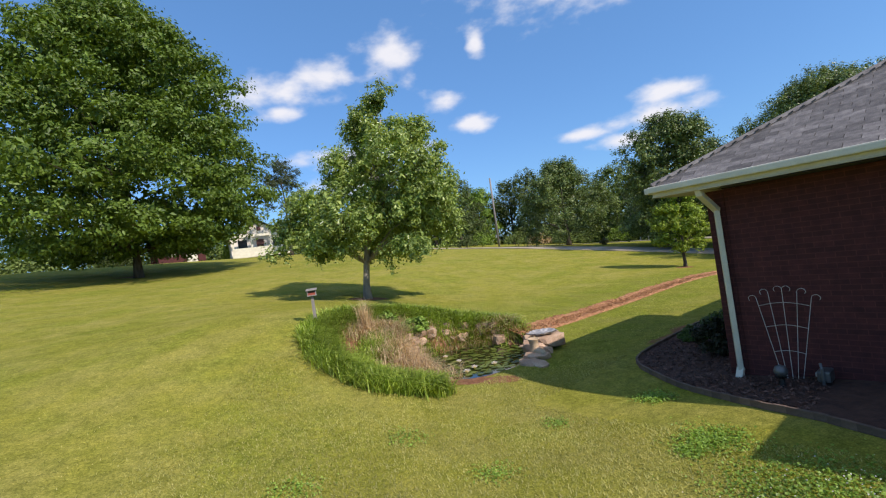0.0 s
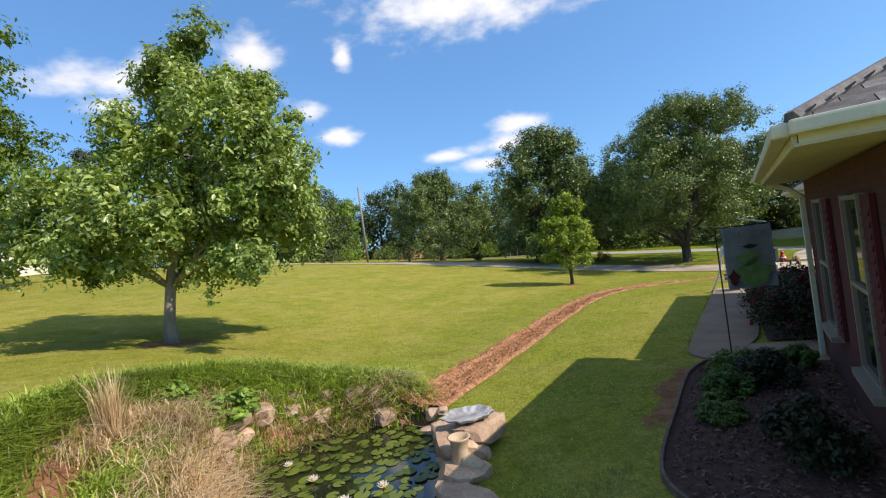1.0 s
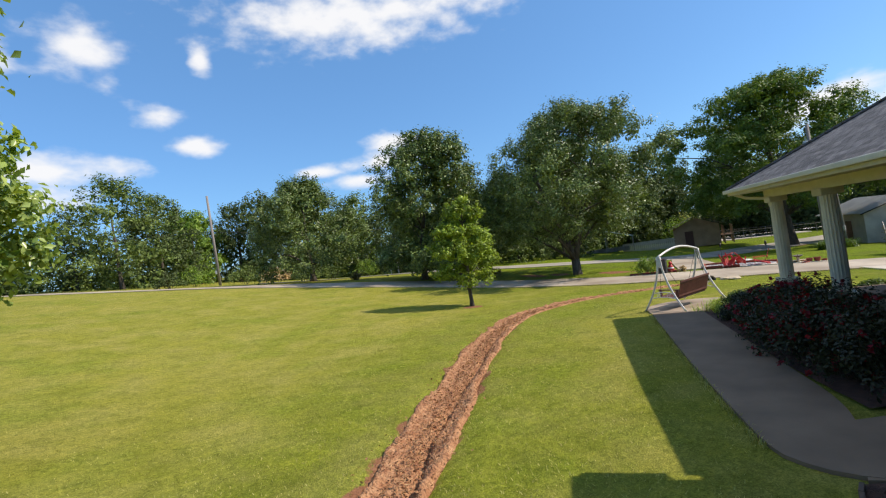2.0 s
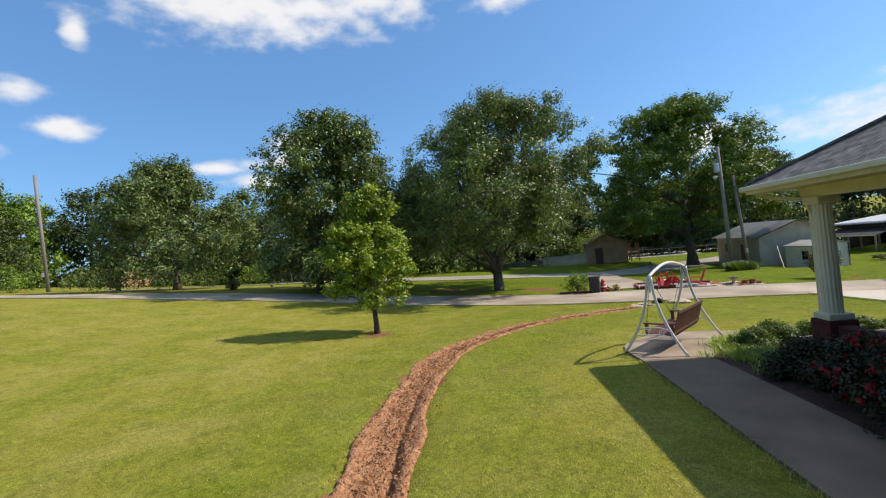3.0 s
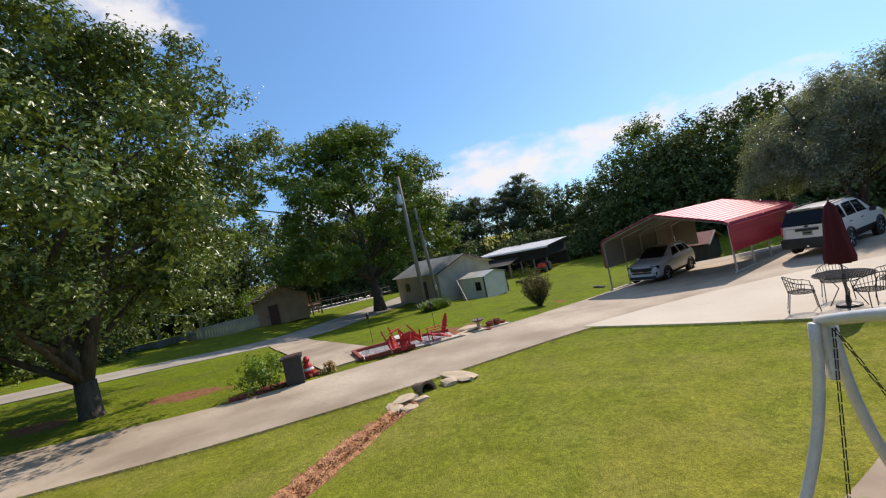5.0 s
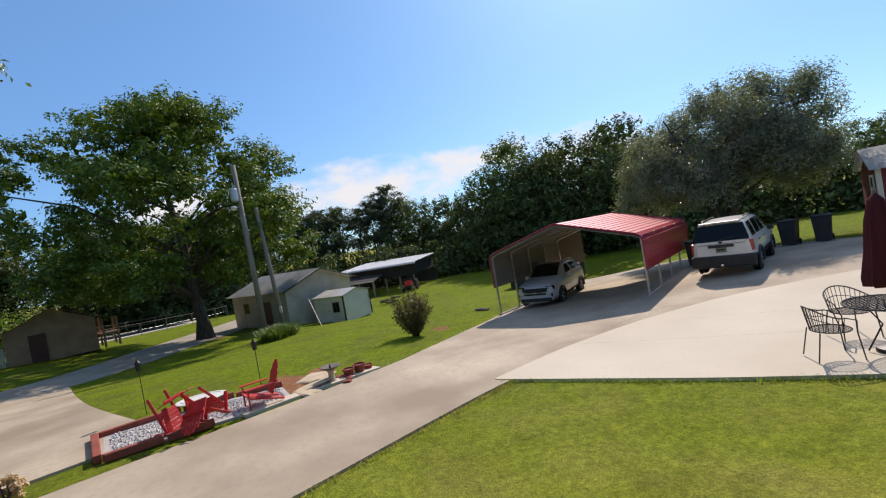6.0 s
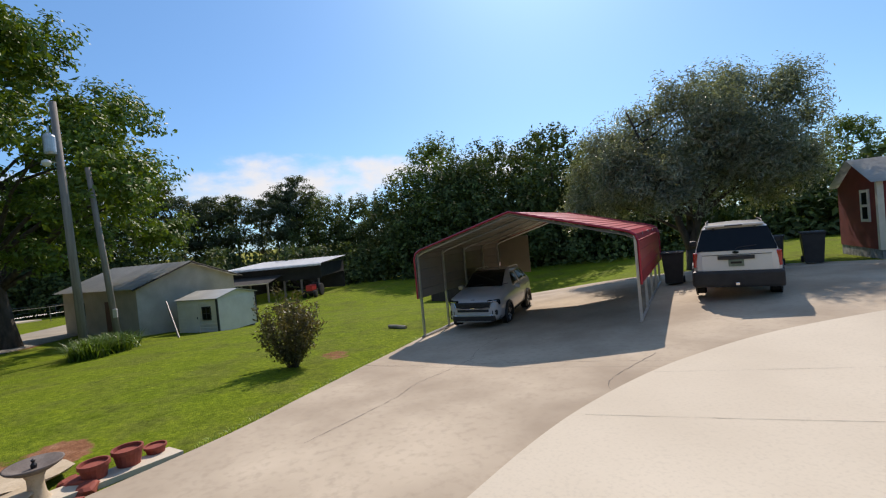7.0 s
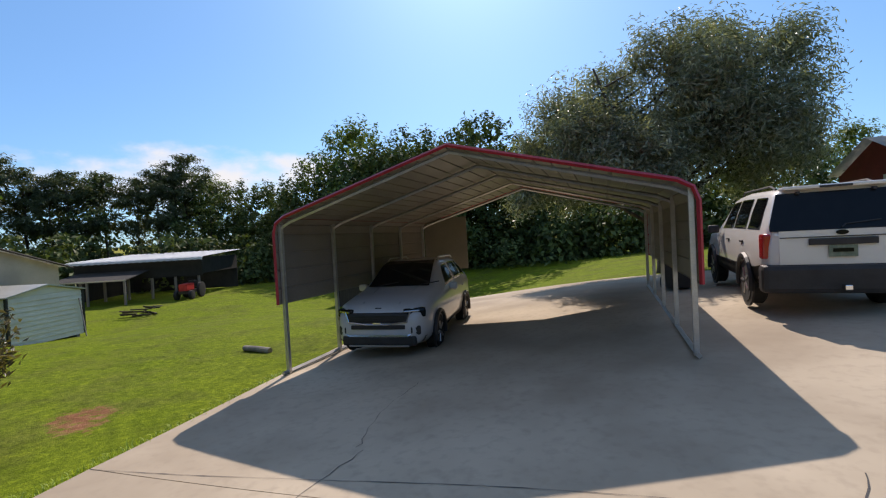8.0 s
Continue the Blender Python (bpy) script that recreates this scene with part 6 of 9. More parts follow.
# ---- sheds and barn ----
def build_workshop():
    a = Vector((56.2, 22.8, 0))
    ux = Vector((0.776, 0.631, 0))
    z0 = -2.6
    m = Matrix(((ux.x, ux.y, 0, a.x), (ux.y, -ux.x, 0, a.y), (0, 0, 1, 0), (0, 0, 0, 1)))
    w = thing("workshop", m, "white painted block workshop with a tin gable roof", "outbuilding")
    Ln, W, ze, za = 7.6, 6.6, 0.16, 1.36
    part("wall", boxed(Ln, 0.2, ze - z0 + 0.3, T(Ln / 2, 0.1, (ze + z0 - 0.3) / 2)), M["white_block"], w, "white block side wall")
    part("wall", boxed(Ln, 0.2, ze - z0 + 0.3, T(Ln / 2, W - 0.1, (ze + z0 - 0.3) / 2)), M["white_block"], w)
    for x in (0.1, Ln - 0.1):
        bm = bmesh.new()
        sec = [(0.203, z0 - 0.3), (W - 0.203, z0 - 0.3), (W - 0.203, ze + 0.05), (W / 2, za - 0.04), (0.203, ze + 0.05)]
        f, b = [bm.verts.new((x - 0.1, y, z)) for y, z in sec], [bm.verts.new((x + 0.1, y, z)) for y, z in sec]
        bm.faces.new(f)
        bm.faces.new(b[::-1])
        for k in range(5):
            bm.faces.new((f[k], b[k], b[(k + 1) % 5], f[(k + 1) % 5]))
        bmesh.ops.recalc_face_normals(bm, faces=bm.faces)
        part("gable_wall", bm, M["white_block"], w, "white gable wall")
    for y0, y1, sy in ((-0.4, W / 2 + 0.004, 1), (W + 0.4, W / 2 - 0.004, -1)):
        bm = bmesh.new()
        n = 34
        top, low = [], []
        for k in range(n + 1):
            x = -0.4 + (Ln + 0.8) * k / n
            h = 0.03 if k % 2 else 0.0
            top.append((bm.verts.new((x, y0, ze - 0.10 + h)), bm.verts.new((x, y1, za + 0.02 + h))))
        for k in range(n):
            bm.faces.new((top[k][0], top[k + 1][0], top[k + 1][1], top[k][1]))
        bmesh.ops.solidify(bm, geom=bm.faces[:], thickness=0.05)
        part("roof", bm, M["tin_roof"], w, "grey corrugated tin roof")
    part("barge_board", tubed([(-0.41, -0.42, ze - 0.14), (-0.41, W / 2, za - 0.02), (-0.41, W + 0.42, ze - 0.14)], 0.05, 4), M["dark_and_shade"], w, "dark barge board")
    part("door", boxed(0.95, 0.06, 2.0, T(2.6, -0.005, z0 + 1.0)), M["brown_wood"], w, "dark brown door")
    part("window", boxed(0.7, 0.06, 0.8, T(5.6, -0.005, z0 + 1.6)), M["car_glass"], w)


def build_garden_shed():
    x, y = 54.2, 18.75
    base = lz(56.2, 17.2) + 0.14
    s = thing("garden_shed", pose(x, y, base, 0, 0, 48), "small white sided garden shed on skids", "shed")
    # local x runs along the wall with the window, local y along the plain sided wall, which goes off to minus y
    W, D, H = 2.8, 3.2, 1.98
    for y0 in (-0.3, -D + 0.3):
        part("skid", boxed(W, 0.14, 0.3, T(W / 2, y0, -0.15)), M["pole_wood"], s)
    for y0 in (-0.4, -1.6, -2.8):
        part("block", boxed(0.3, 0.3, 0.34, T(0.25, y0, -0.30)), M["black_plastic"], s, "dark footing block")
    part("body", boxed(W, D, H, T(W / 2, -D / 2, H / 2)), M["white_siding"], s)
    for k in range(10):
        part("board", boxed(W + 0.02, 0.03, 0.205, T(W / 2, 0.006, 0.09 + k * 0.197) @ Matrix.Rotation(-0.15, 4, "X")), M["white_siding"], s)
        part("board", boxed(0.03, D + 0.02, 0.205, T(-0.006, -D / 2, 0.09 + k * 0.197) @ Matrix.Rotation(0.15, 4, "Y")), M["white_siding"], s)
    win = part("window", boxed(0.5, 0.05, 0.66, T(0.72, 0.03, 1.2)), M["car_glass"], s, "small dark window")
    for dz in (-0.36, 0.0, 0.36):
        part("frame", boxed(0.62, 0.06, 0.05, T(0.72, 0.035, 1.2 + dz)), M["black_plastic"], win)
    for dx in (-0.28, 0.0, 0.28):
        part("frame", boxed(0.05, 0.06, 0.76, T(0.72 + dx, 0.037, 1.2)), M["black_plastic"], win)
    door = part("door", boxed(0.9, 0.03, 1.7, T(1.75, 0.028, 0.92)), M["white_siding"], s)
    part("latch", boxed(0.05, 0.03, 0.12, T(1.38, 0.055, 0.95)), M["black_plastic"], door)
    part("corner_post", boxed(0.09, 0.09, H, T(-0.02, 0.015, H / 2)), M["black_plastic"], s)
    part("corner_post", boxed(0.09, 0.09, H, T(-0.02, -D, H / 2)), M["black_plastic"], s)
    bm = bmesh.new()
    sec = [(-D - 0.12, H), (-D / 2, H + 0.36), (0.12, H), (0.12, H + 0.05), (-D / 2, H + 0.42), (-D - 0.12, H + 0.05)]
    f, b = [bm.verts.new((-0.12, y, z)) for y, z in sec], [bm.verts.new((W + 0.12, y, z)) for y, z in sec]
    for k in range(6):
        bm.faces.new((f[k], b[k], b[(k + 1) % 6], f[(k + 1) % 6]))
    bm.faces.new((f[0], f[1], f[4], f[5]))
    bm.faces.new((f[1], f[2], f[3], f[4]))
    bm.faces.new((b[5], b[4], b[1], b[0]))
    bm.faces.new((b[4], b[3], b[2], b[1]))
    bmesh.ops.recalc_face_normals(bm, faces=bm.faces)
    part("roof", bm, M["tin_roof"], s, "pale metal roof")
    bm = bmesh.new()
    tri = [(-D + 0.01, H - 0.01), (-0.01, H - 0.01), (-D / 2, H + 0.355)]
    f, b = [bm.verts.new((0.0, y, z)) for y, z in tri], [bm.verts.new((0.06, y, z)) for y, z in tri]
    bm.faces.new(f)
    bm.faces.new(b[::-1])
    part("gable", bm, M["white_siding"], s)
    part("leaning_pole", tubed([(-0.9, -2.4, 0.0), (-0.05, -3.0, 1.6)], 0.025, 6), M["pole_wood"], s)


def build_barn():
    b = thing("pole_barn", pose(68.2, 10.2, -2.86, 0, 0, 59), "long open pole barn with a bright tin roof", "barn")
    # local x runs along the open front, local y goes in behind
    Ln, D, H = 9.0, 7.0, 2.86
    # near-black walls and panels hold the shade of the open interior
    part("back_wall", boxed(Ln, 0.1, H, T(Ln / 2, -D, H / 2)), M["dark_and_shade"], b)
    part("side_wall", boxed(0.1, D - 0.3, H, T(Ln - 0.05, -D / 2, H / 2)), M["dark_and_shade"], b)
    part("front_shade_panel", boxed(Ln, 0.06, 1.35, T(Ln / 2, 0.0, H - 0.62)), M["dark_and_shade"], b)
    part("end_panel", boxed(0.06, D - 0.2, 1.2, T(0.03, -D / 2, H - 0.55)), M["dark_and_shade"], b)
    for k in range(6):
        part("post", boxed(0.14, 0.14, H, T(0.3 + k * (Ln - 0.6) / 5, -0.11, H / 2)), M["pole_wood"], b)
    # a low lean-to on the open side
    part("lean_to_roof", boxed(5.0, 3.0, 0.06, T(6.2, 1.55, H - 0.95) @ Matrix.Rotation(-0.16, 4, "X")), M["dark_and_shade"], b, "dark low lean-to roof")
    part("lean_to_edge", boxed(5.1, 0.05, 0.09, T(6.2, 3.06, H - 1.19)), M["tin_roof"], b)
    for x in (3.8, 6.2, 8.6):
        part("post", boxed(0.12, 0.12, H - 1.15, T(x, 2.95, (H - 1.15) / 2)), M["pole_wood"], b)
    bm = bmesh.new()
    n = 40
    rows = []
    for k in range(n + 1):
        x = -0.3 + (Ln + 0.6) * k / n
        h = 0.03 if k % 2 else 0
        rows.append([bm.verts.new((x, y, z + h)) for y, z in ((0.55, H - 0.10), (0.5, H + 0.06), (0.25, H + 0.14), (-D - 0.4, H + 0.50))])
    for k in range(n):
        for j in range(3):
            bm.faces.new((rows[k][j], rows[k + 1][j], rows[k + 1][j + 1], rows[k][j + 1]))
    bmesh.ops.solidify(bm, geom=bm.faces[:], thickness=0.05)
    part("roof", bm, M["bright_roof"], b, "bright silvery tin roof")


build_workshop()
build_garden_shed()
build_barn()


def build_red_shed():
    c = Vector((32.35, -0.85, 0))
    z = lz(c.x, c.y)
    s = thing("red_shed", pose(c.x, c.y, z, 0, 0, 0), "dark red sided shed with white trim and tin roof", "shed")
    # one wall goes back from the corner, the other off to the side
    a, b = Vector((0.62, -0.785, 0)), Vector((-0.785, -0.62, 0))
    m = Matrix(((a.x, b.x, 0, 0), (a.y, b.y, 0, 0), (0, 0, 1, 0), (0, 0, 0, 1)))
    D, W, H = 3.4, 5.0, 2.5
    part("foundation", boxed(D, W, 0.4, m @ T(D / 2, W / 2, 0.15)), M["grey_stone"], s)
    part("body", boxed(D, W, H - 0.3, m @ T(D / 2, W / 2, 0.3 + (H - 0.3) / 2)), M["red_siding"], s)
    for k in range(16):
        part("board", boxed(D + 0.02, 0.03, 0.15, m @ T(D / 2, -0.008, 0.38 + k * 0.137)), M["red_siding"], s)
        part("board", boxed(0.03, W + 0.02, 0.15, m @ T(-0.008, W / 2, 0.38 + k * 0.137)), M["red_siding"], s)
    part("corner_board", boxed(0.16, 0.16, H - 0.3, m @ T(0.02, 0.02, 0.3 + (H - 0.3) / 2)), M["white_trim"], s, "white corner board")
    win = part("window", boxed(0.5, 0.05, 0.9, m @ T(0.95, -0.03, 1.75)), M["car_glass"], s, "narrow window with white frame")
    for dx in (-0.29, 0.29):
        part("frame", boxed(0.1, 0.07, 1.1, m @ T(0.95 + dx, -0.035, 1.75)), M["white_trim"], win)
    for dz in (-0.5, 0.0, 0.5):
        part("frame", boxed(0.5, 0.06, 0.09, m @ T(0.95, -0.035, 1.75 + dz)), M["white_trim"], win)
    part("door_frame", boxed(0.06, 1.1, 2.1, m @ T(-0.03, 1.4, 1.35)), M["white_trim"], s)
    bm = bmesh.new()
    for sgn in (0, 1):
        q = [(-0.25, -0.25, H + 0.0), (-0.25, W + 0.25, H + 0.0), (D / 2, W + 0.25, H + 0.9), (D / 2, -0.25, H + 0.9)] if sgn == 0 else [(D + 0.25, W + 0.25, H), (D + 0.25, -0.25, H), (D / 2, -0.25, H + 0.9), (D / 2, W + 0.25, H + 0.9)]
        bm.faces.new([bm.verts.new(m @ Vector(p)) for p in q])
    bmesh.ops.solidify(bm, geom=bm.faces[:], thickness=0.06)
    part("roof", bm, M["tin_roof"], s, "grey tin roof")
    bm = bmesh.new()
    f = [bm.verts.new(m @ Vector(p)) for p in ((0, 0.0, H), (D, 0.0, H), (D / 2, 0.0, H + 0.85))]
    g = [bm.verts.new(m @ Vector(p)) for p in ((0, 0.08, H), (D, 0.08, H), (D / 2, 0.08, H + 0.85))]
    bm.faces.new(f)
    bm.faces.new(g[::-1])
    part("gable", bm, M["red_siding"], s)


build_red_shed()


def build_brown_shed():
    """The dark gabled outbuilding in the hollow behind the carport."""
    x, y = 54.0, -1.1
    z = lz(x, y)
    s = thing("brown_shed", pose(x, y, z, 0, 0, 140), "dark brown gabled shed with pale red-edged roof trim", "shed")
    W, D, H, P = 5.2, 5.5, 1.75, 0.75
    dark = matte("dark_brown_boards", (0.05, 0.036, 0.030), (0.08, 0.06, 0.05), 3, 0.85, 0.2, 30, stretch=(6, 6, 0.4))
    part("body", boxed(W, D, H + 0.6, T(0, -D / 2, H / 2 - 0.3)), dark, s)
    bm = bmesh.new()
    f = [bm.verts.new(p) for p in ((-W / 2, 0.0, H), (W / 2, 0.0, H), (0, 0.0, H + P))]
    g = [bm.verts.new(p) for p in ((-W / 2, -D, H), (W / 2, -D, H), (0, -D, H + P))]
    bm.faces.new(f)
    bm.faces.new(g[::-1])
    part("gable", bm, dark, s)
    for sx in (-1, 1):
        bm = bmesh.new()
        q = [(0, 0.3, H + P + 0.03), (sx * (W / 2 + 0.3), 0.3, H - 0.05), (sx * (W / 2 + 0.3), -D - 0.3, H - 0.05), (0, -D - 0.3, H + P + 0.03)]
        bm.faces.new([bm.verts.new(p) for p in q])
        bmesh.ops.solidify(bm, geom=bm.faces[:], thickness=0.05)
        part("roof", bm, M["red_siding"], s, "dull red roof")
        part("bargeboard", tubed([(0, 0.31, H + P - 0.02), (sx * (W / 2 + 0.3), 0.31, H - 0.12)], 0.09, 4), M["cream_sheet"], s, "pale bargeboard")
    for k in range(12):
        part("board", boxed(0.36, 0.03, H, T(-W / 2 + 0.22 + k * (W - 0.44) / 11, 0.012, H / 2), 0.006), dark, s)


build_brown_shed()


def bin_thing(x, y, turn):
    b = thing("wheelie_bin", pose(x, y, lz(x, y) + 0.05, 0, 0, turn), "black plastic wheeled rubbish bin", "bin", "bins by the red shed")
    bm = bmesh.new()
    lo = [bm.verts.new(p) for p in ((-0.24, -0.27, 0.05), (0.24, -0.27, 0.05), (0.24, 0.27, 0.05), (-0.24, 0.27, 0.05))]
    hi = [bm.verts.new(p) for p in ((-0.31, -0.36, 1.0), (0.31, -0.36, 1.0), (0.31, 0.36, 1.0), (-0.31, 0.36, 1.0))]
    bm.faces.new(lo[::-1])
    bm.faces.new(hi)
    for k in range(4):
        bm.faces.new((lo[k], lo[(k + 1) % 4], hi[(k + 1) % 4], hi[k]))
    part("body", bm, M["black_plastic"], b)
    part("lid", boxed(0.68, 0.78, 0.07, T(0, 0, 1.04), 0.03), M["black_plastic"], b)
    for sx in (-1, 1):
        part("wheel", turned([(0.12, -0.03), (0.12, 0.03)], 14, m=T(sx * 0.27, -0.3, 0.12) @ Matrix.Rotation(radians(90), 4, "Y")), M["rubber"], b)


bin_thing(33.7, 0.35, 30)
bin_thing(34.6, 0.95, 24)
bin_thing(35.55, 4.9, 33)


# ---- poles ----
def utility_pole(x, y, h, r, lean, extras, label):
    z = lz(x, y)
    p = thing("utility_pole", pose(x, y, z), label, "pole")
    part("pole", tubed([(0, 0, -0.3), (lean[0] * 0.5, lean[1] * 0.5, h / 2), (lean[0], lean[1], h)], [r, r * 0.9, r * 0.75], 12), M["pole_wood"], p, smooth_faces=True)
    if extras:
        k = 0.83
        part("transformer", turned([(0.05, -0.42), (0.20, -0.40), (0.22, -0.3), (0.22, 0.32), (0.18, 0.42), (0.03, 0.46)], 18, m=T(lean[0] * k - 0.16, lean[1] * k + 0.22, h * k)), M["steel"], p, "grey can transformer")
        part("insulator", tubed([(lean[0] * k - 0.16, lean[1] * k + 0.22, h * k + 0.4), (lean[0] * k - 0.16, lean[1] * k + 0.22, h * k + 0.75)], 0.03, 8), M["steel"], p)
        part("lamp_arm", tubed([(lean[0] * 0.76, lean[1] * 0.76, h * 0.76), (lean[0] * 0.76 - 0.35, lean[1] * 0.76 + 0.3, h * 0.765)], 0.025, 6), M["steel"], p)
        part("lamp_head", turned([(0.05, 0.10), (0.15, 0.04), (0.17, -0.04), (0.11, -0.16), (0.03, -0.2)], 14, m=T(lean[0] * 0.76 - 0.40, lean[1] * 0.76 + 0.34, h * 0.76)), M["white_metal"], p, "white yard light")
    else:
        part("meter_box", boxed(0.25, 0.16, 0.4, T(-0.2, 0, 1.6), 0.02), M["steel"], p)
    return p


utility_pole(49.3, 23.7, 10.6, 0.17, (-0.2, 0.1), True, "weathered wooden utility pole with a transformer and lamp")
utility_pole(50.4, 22.7, 8.1, 0.14, (-0.5, 0.35), False, "leaning weathered wooden service pole with a meter box")
utility_pole(8.6, 68.0, 10.6, 0.16, (0, 0), False, "pale slender utility pole beyond the lawn")


def wire(a, b, sag, label):
    a, b = Vector(a), Vector(b)
    pts = [a.lerp(b, k / 16) - Vector((0, 0, sag * 4 * (k / 16) * (1 - k / 16))) for k in range(17)]
    w = thing("power_line", T(*a), label, "cable")
    part("wire", tubed([p - a for p in pts], 0.016, 5), M["black_plastic"], w)


wire((8.6, 68.0, lz(8.6, 68) + 6.4), (-40, 66, 11.5), 0.8, "thin black power line strung between poles")
wire((8.6, 68.0, lz(8.6, 68) + 6.3), (60, 70, 6.5), 0.8, "thin black power line strung between poles")


def prop_pole(a, b):
    """A slim pole propped up beside the sheds."""
    a, b = Vector(a), Vector(b)
    g = thing("prop_pole", T(*a), "slim pale pole propped at a slant beside the sheds", "pole")
    part("pole", tubed([Vector((0, 0, -0.1)), b - a], [0.05, 0.04], 8), M["cream_sheet"], g)


prop_pole((51.8, 20.5, lz(51.8, 20.5)), (53.6, 21.1, lz(51.8, 20.5) + 1.75))

# ---- grass blades and low plants ----
def blade_mesh(name, base, heading, length, width, bend, rng, material):
    """Many grass blades, each of two joined pieces that bend over."""
    n = len(base)
    side = np.stack([-np.sin(heading), np.cos(heading), np.zeros(n)], -1) * width[:, None] * 0.5
    out = np.stack([np.cos(heading), np.sin(heading), np.zeros(n)], -1)
    up = np.array([0, 0, 1.0])
    mid = base + up * (length * 0.6)[:, None] + out * (length * bend * 0.35)[:, None]
    tip = base + up * (length * (1.0 - 0.35 * bend))[:, None] + out * (length * bend)[:, None]
    verts = np.stack([base - side, base + side, mid + side * 0.8, mid - side * 0.8, tip], 1).reshape(-1, 3).astype(np.float32)
    me = bpy.data.meshes.new(name)
    me.vertices.add(5 * n)
    me.vertices.foreach_set("co", verts.ravel())
    me.loops.add(9 * n)
    b = (np.arange(n) * 5)[:, None]
    me.loops.foreach_set("vertex_index", (b + np.array([0, 1, 2, 0, 2, 3, 3, 2, 4])).astype(np.int32).ravel())
    me.polygons.add(3 * n)
    me.polygons.foreach_set("loop_start", (np.arange(3 * n) * 3).astype(np.int32))
    me.update(calc_edges=True)
    me.materials.append(material)
    return me


def scatter_blades(name, places, per, spread_r, length, width, material, seed, label, category, bend=0.5, kind="stuff", ground_fn=None):
    rng = np.random.default_rng(seed)
    places = np.asarray(places, float)
    n = len(places) * per
    pick = np.repeat(np.arange(len(places)), per)
    xy = places[pick, :2] + rng.normal(size=(n, 2)) * spread_r
    z = (ground_fn or level)(xy[:, 0], xy[:, 1]) - 0.01
    me = blade_mesh(name, np.stack([xy[:, 0], xy[:, 1], z], -1), rng.uniform(0, 6.28, n), length * rng.uniform(0.55, 1.25, n), width * rng.uniform(0.7, 1.3, n), bend * rng.uniform(0.3, 1.5, n), rng, material)
    return tagged(new(name, me), label, category, kind=kind)


# ---- the pond ----
WATER = -0.13
ring = [(POND[0] + 1.62 * math.cos(a) * (1 + 0.06 * math.sin(3 * a)), POND[1] + 1.78 * math.sin(a) * (1 + 0.05 * math.cos(4 * a))) for a in np.linspace(0, 2 * math.pi, 48, endpoint=False)]
bm = bmesh.new()
prism(bm, ring, WATER - 0.02, WATER)
pond_water = part("pond_water", bm, M["water"], None)
tagged(pond_water, "still dark pond water with floating lily pads", "pond", kind="structure")

rng = np.random.default_rng(31)
# lily pads: round floating leaves with a notch
pads_bm = bmesh.new()
pads, tries = [], 0
while len(pads) < 150 and tries < 6000:
    tries += 1
    a, k = rng.uniform(0, 2 * math.pi), math.sqrt(rng.uniform(0, 1))
    x, y = POND[0] + 0.05 + 1.4 * k * math.cos(a), POND[1] + 0.15 + 1.55 * k * math.sin(a)
    r = rng.uniform(0.06, 0.12)
    if float(level(x, y)) > WATER - 0.03:
        continue
    if all((x - px) ** 2 + (y - py) ** 2 > (0.82 * (r + pr)) ** 2 for px, py, pr in pads):
        pads.append((x, y, r))
for i, (x, y, r) in enumerate(pads):
    t0 = rng.uniform(0, 6.28)
    z = WATER + 0.006 + 0.006 * (i % 4)
    tilt = rng.uniform(-0.04, 0.04, 2)
    c = pads_bm.verts.new((x, y, z + 0.003))
    vs = [pads_bm.verts.new((x + r * math.cos(t0 + t), y + r * math.sin(t0 + t), z + r * (tilt[0] * math.cos(t) + tilt[1] * math.sin(t)))) for t in np.linspace(0.25, 6.03, 11)]
    for p, q in zip(vs, vs[1:]):
        pads_bm.faces.new((c, p, q))
tagged(part("lily_pads", pads_bm, L["lily"], None), "round green lily pads covering the pond", "lily pad", kind="stuff")


def water_lily(x, y, s):
    w = thing("water_lily", pose(x, y, WATER + 0.01), "white water lily in bloom on the pond", "flower", "lilies on the pond")
    bm = bmesh.new()
    for ringn, (cnt, tilt, ln) in enumerate(((8, 0.45, 0.075), (7, 0.9, 0.062), (5, 1.2, 0.05))):
        for k in range(cnt):
            a = 2 * math.pi * (k + 0.5 * ringn) / cnt
            d, sd = Vector((math.cos(a), math.sin(a), 0)), Vector((-math.sin(a), math.cos(a), 0))
            p = [Vector((0, 0, 0.01)), d * ln * 0.55 * math.cos(tilt) + sd * 0.018 + Vector((0, 0, ln * 0.5 * math.sin(tilt) + 0.01)), d * ln * math.cos(tilt) + Vector((0, 0, ln * math.sin(tilt) + 0.02)),
                 d * ln * 0.55 * math.cos(tilt) - sd * 0.018 + Vector((0, 0, ln * 0.5 * math.sin(tilt) + 0.01))]
            bm.faces.new([bm.verts.new(v * s) for v in p])
    part("petals", bm, L["petal"], w)
    part("heart", turned([(0.008 * s, 0.0), (0.018 * s, 0.02 * s), (0.012 * s, 0.045 * s), (0.0, 0.05 * s)], 8), matte_yellow, w)


matte_yellow = matte("yellow_stamens", (0.65, 0.42, 0.05), (0.75, 0.5, 0.08), 8, 0.7, 0.1, 60)
for x, y, s in ((-0.35, 12.25, 1.2), (0.0, 11.55, 1.3), (0.35, 10.75, 1.4), (0.15, 10.45, 1.5), (0.85, 10.85, 1.3)):
    water_lily(x, y, s)


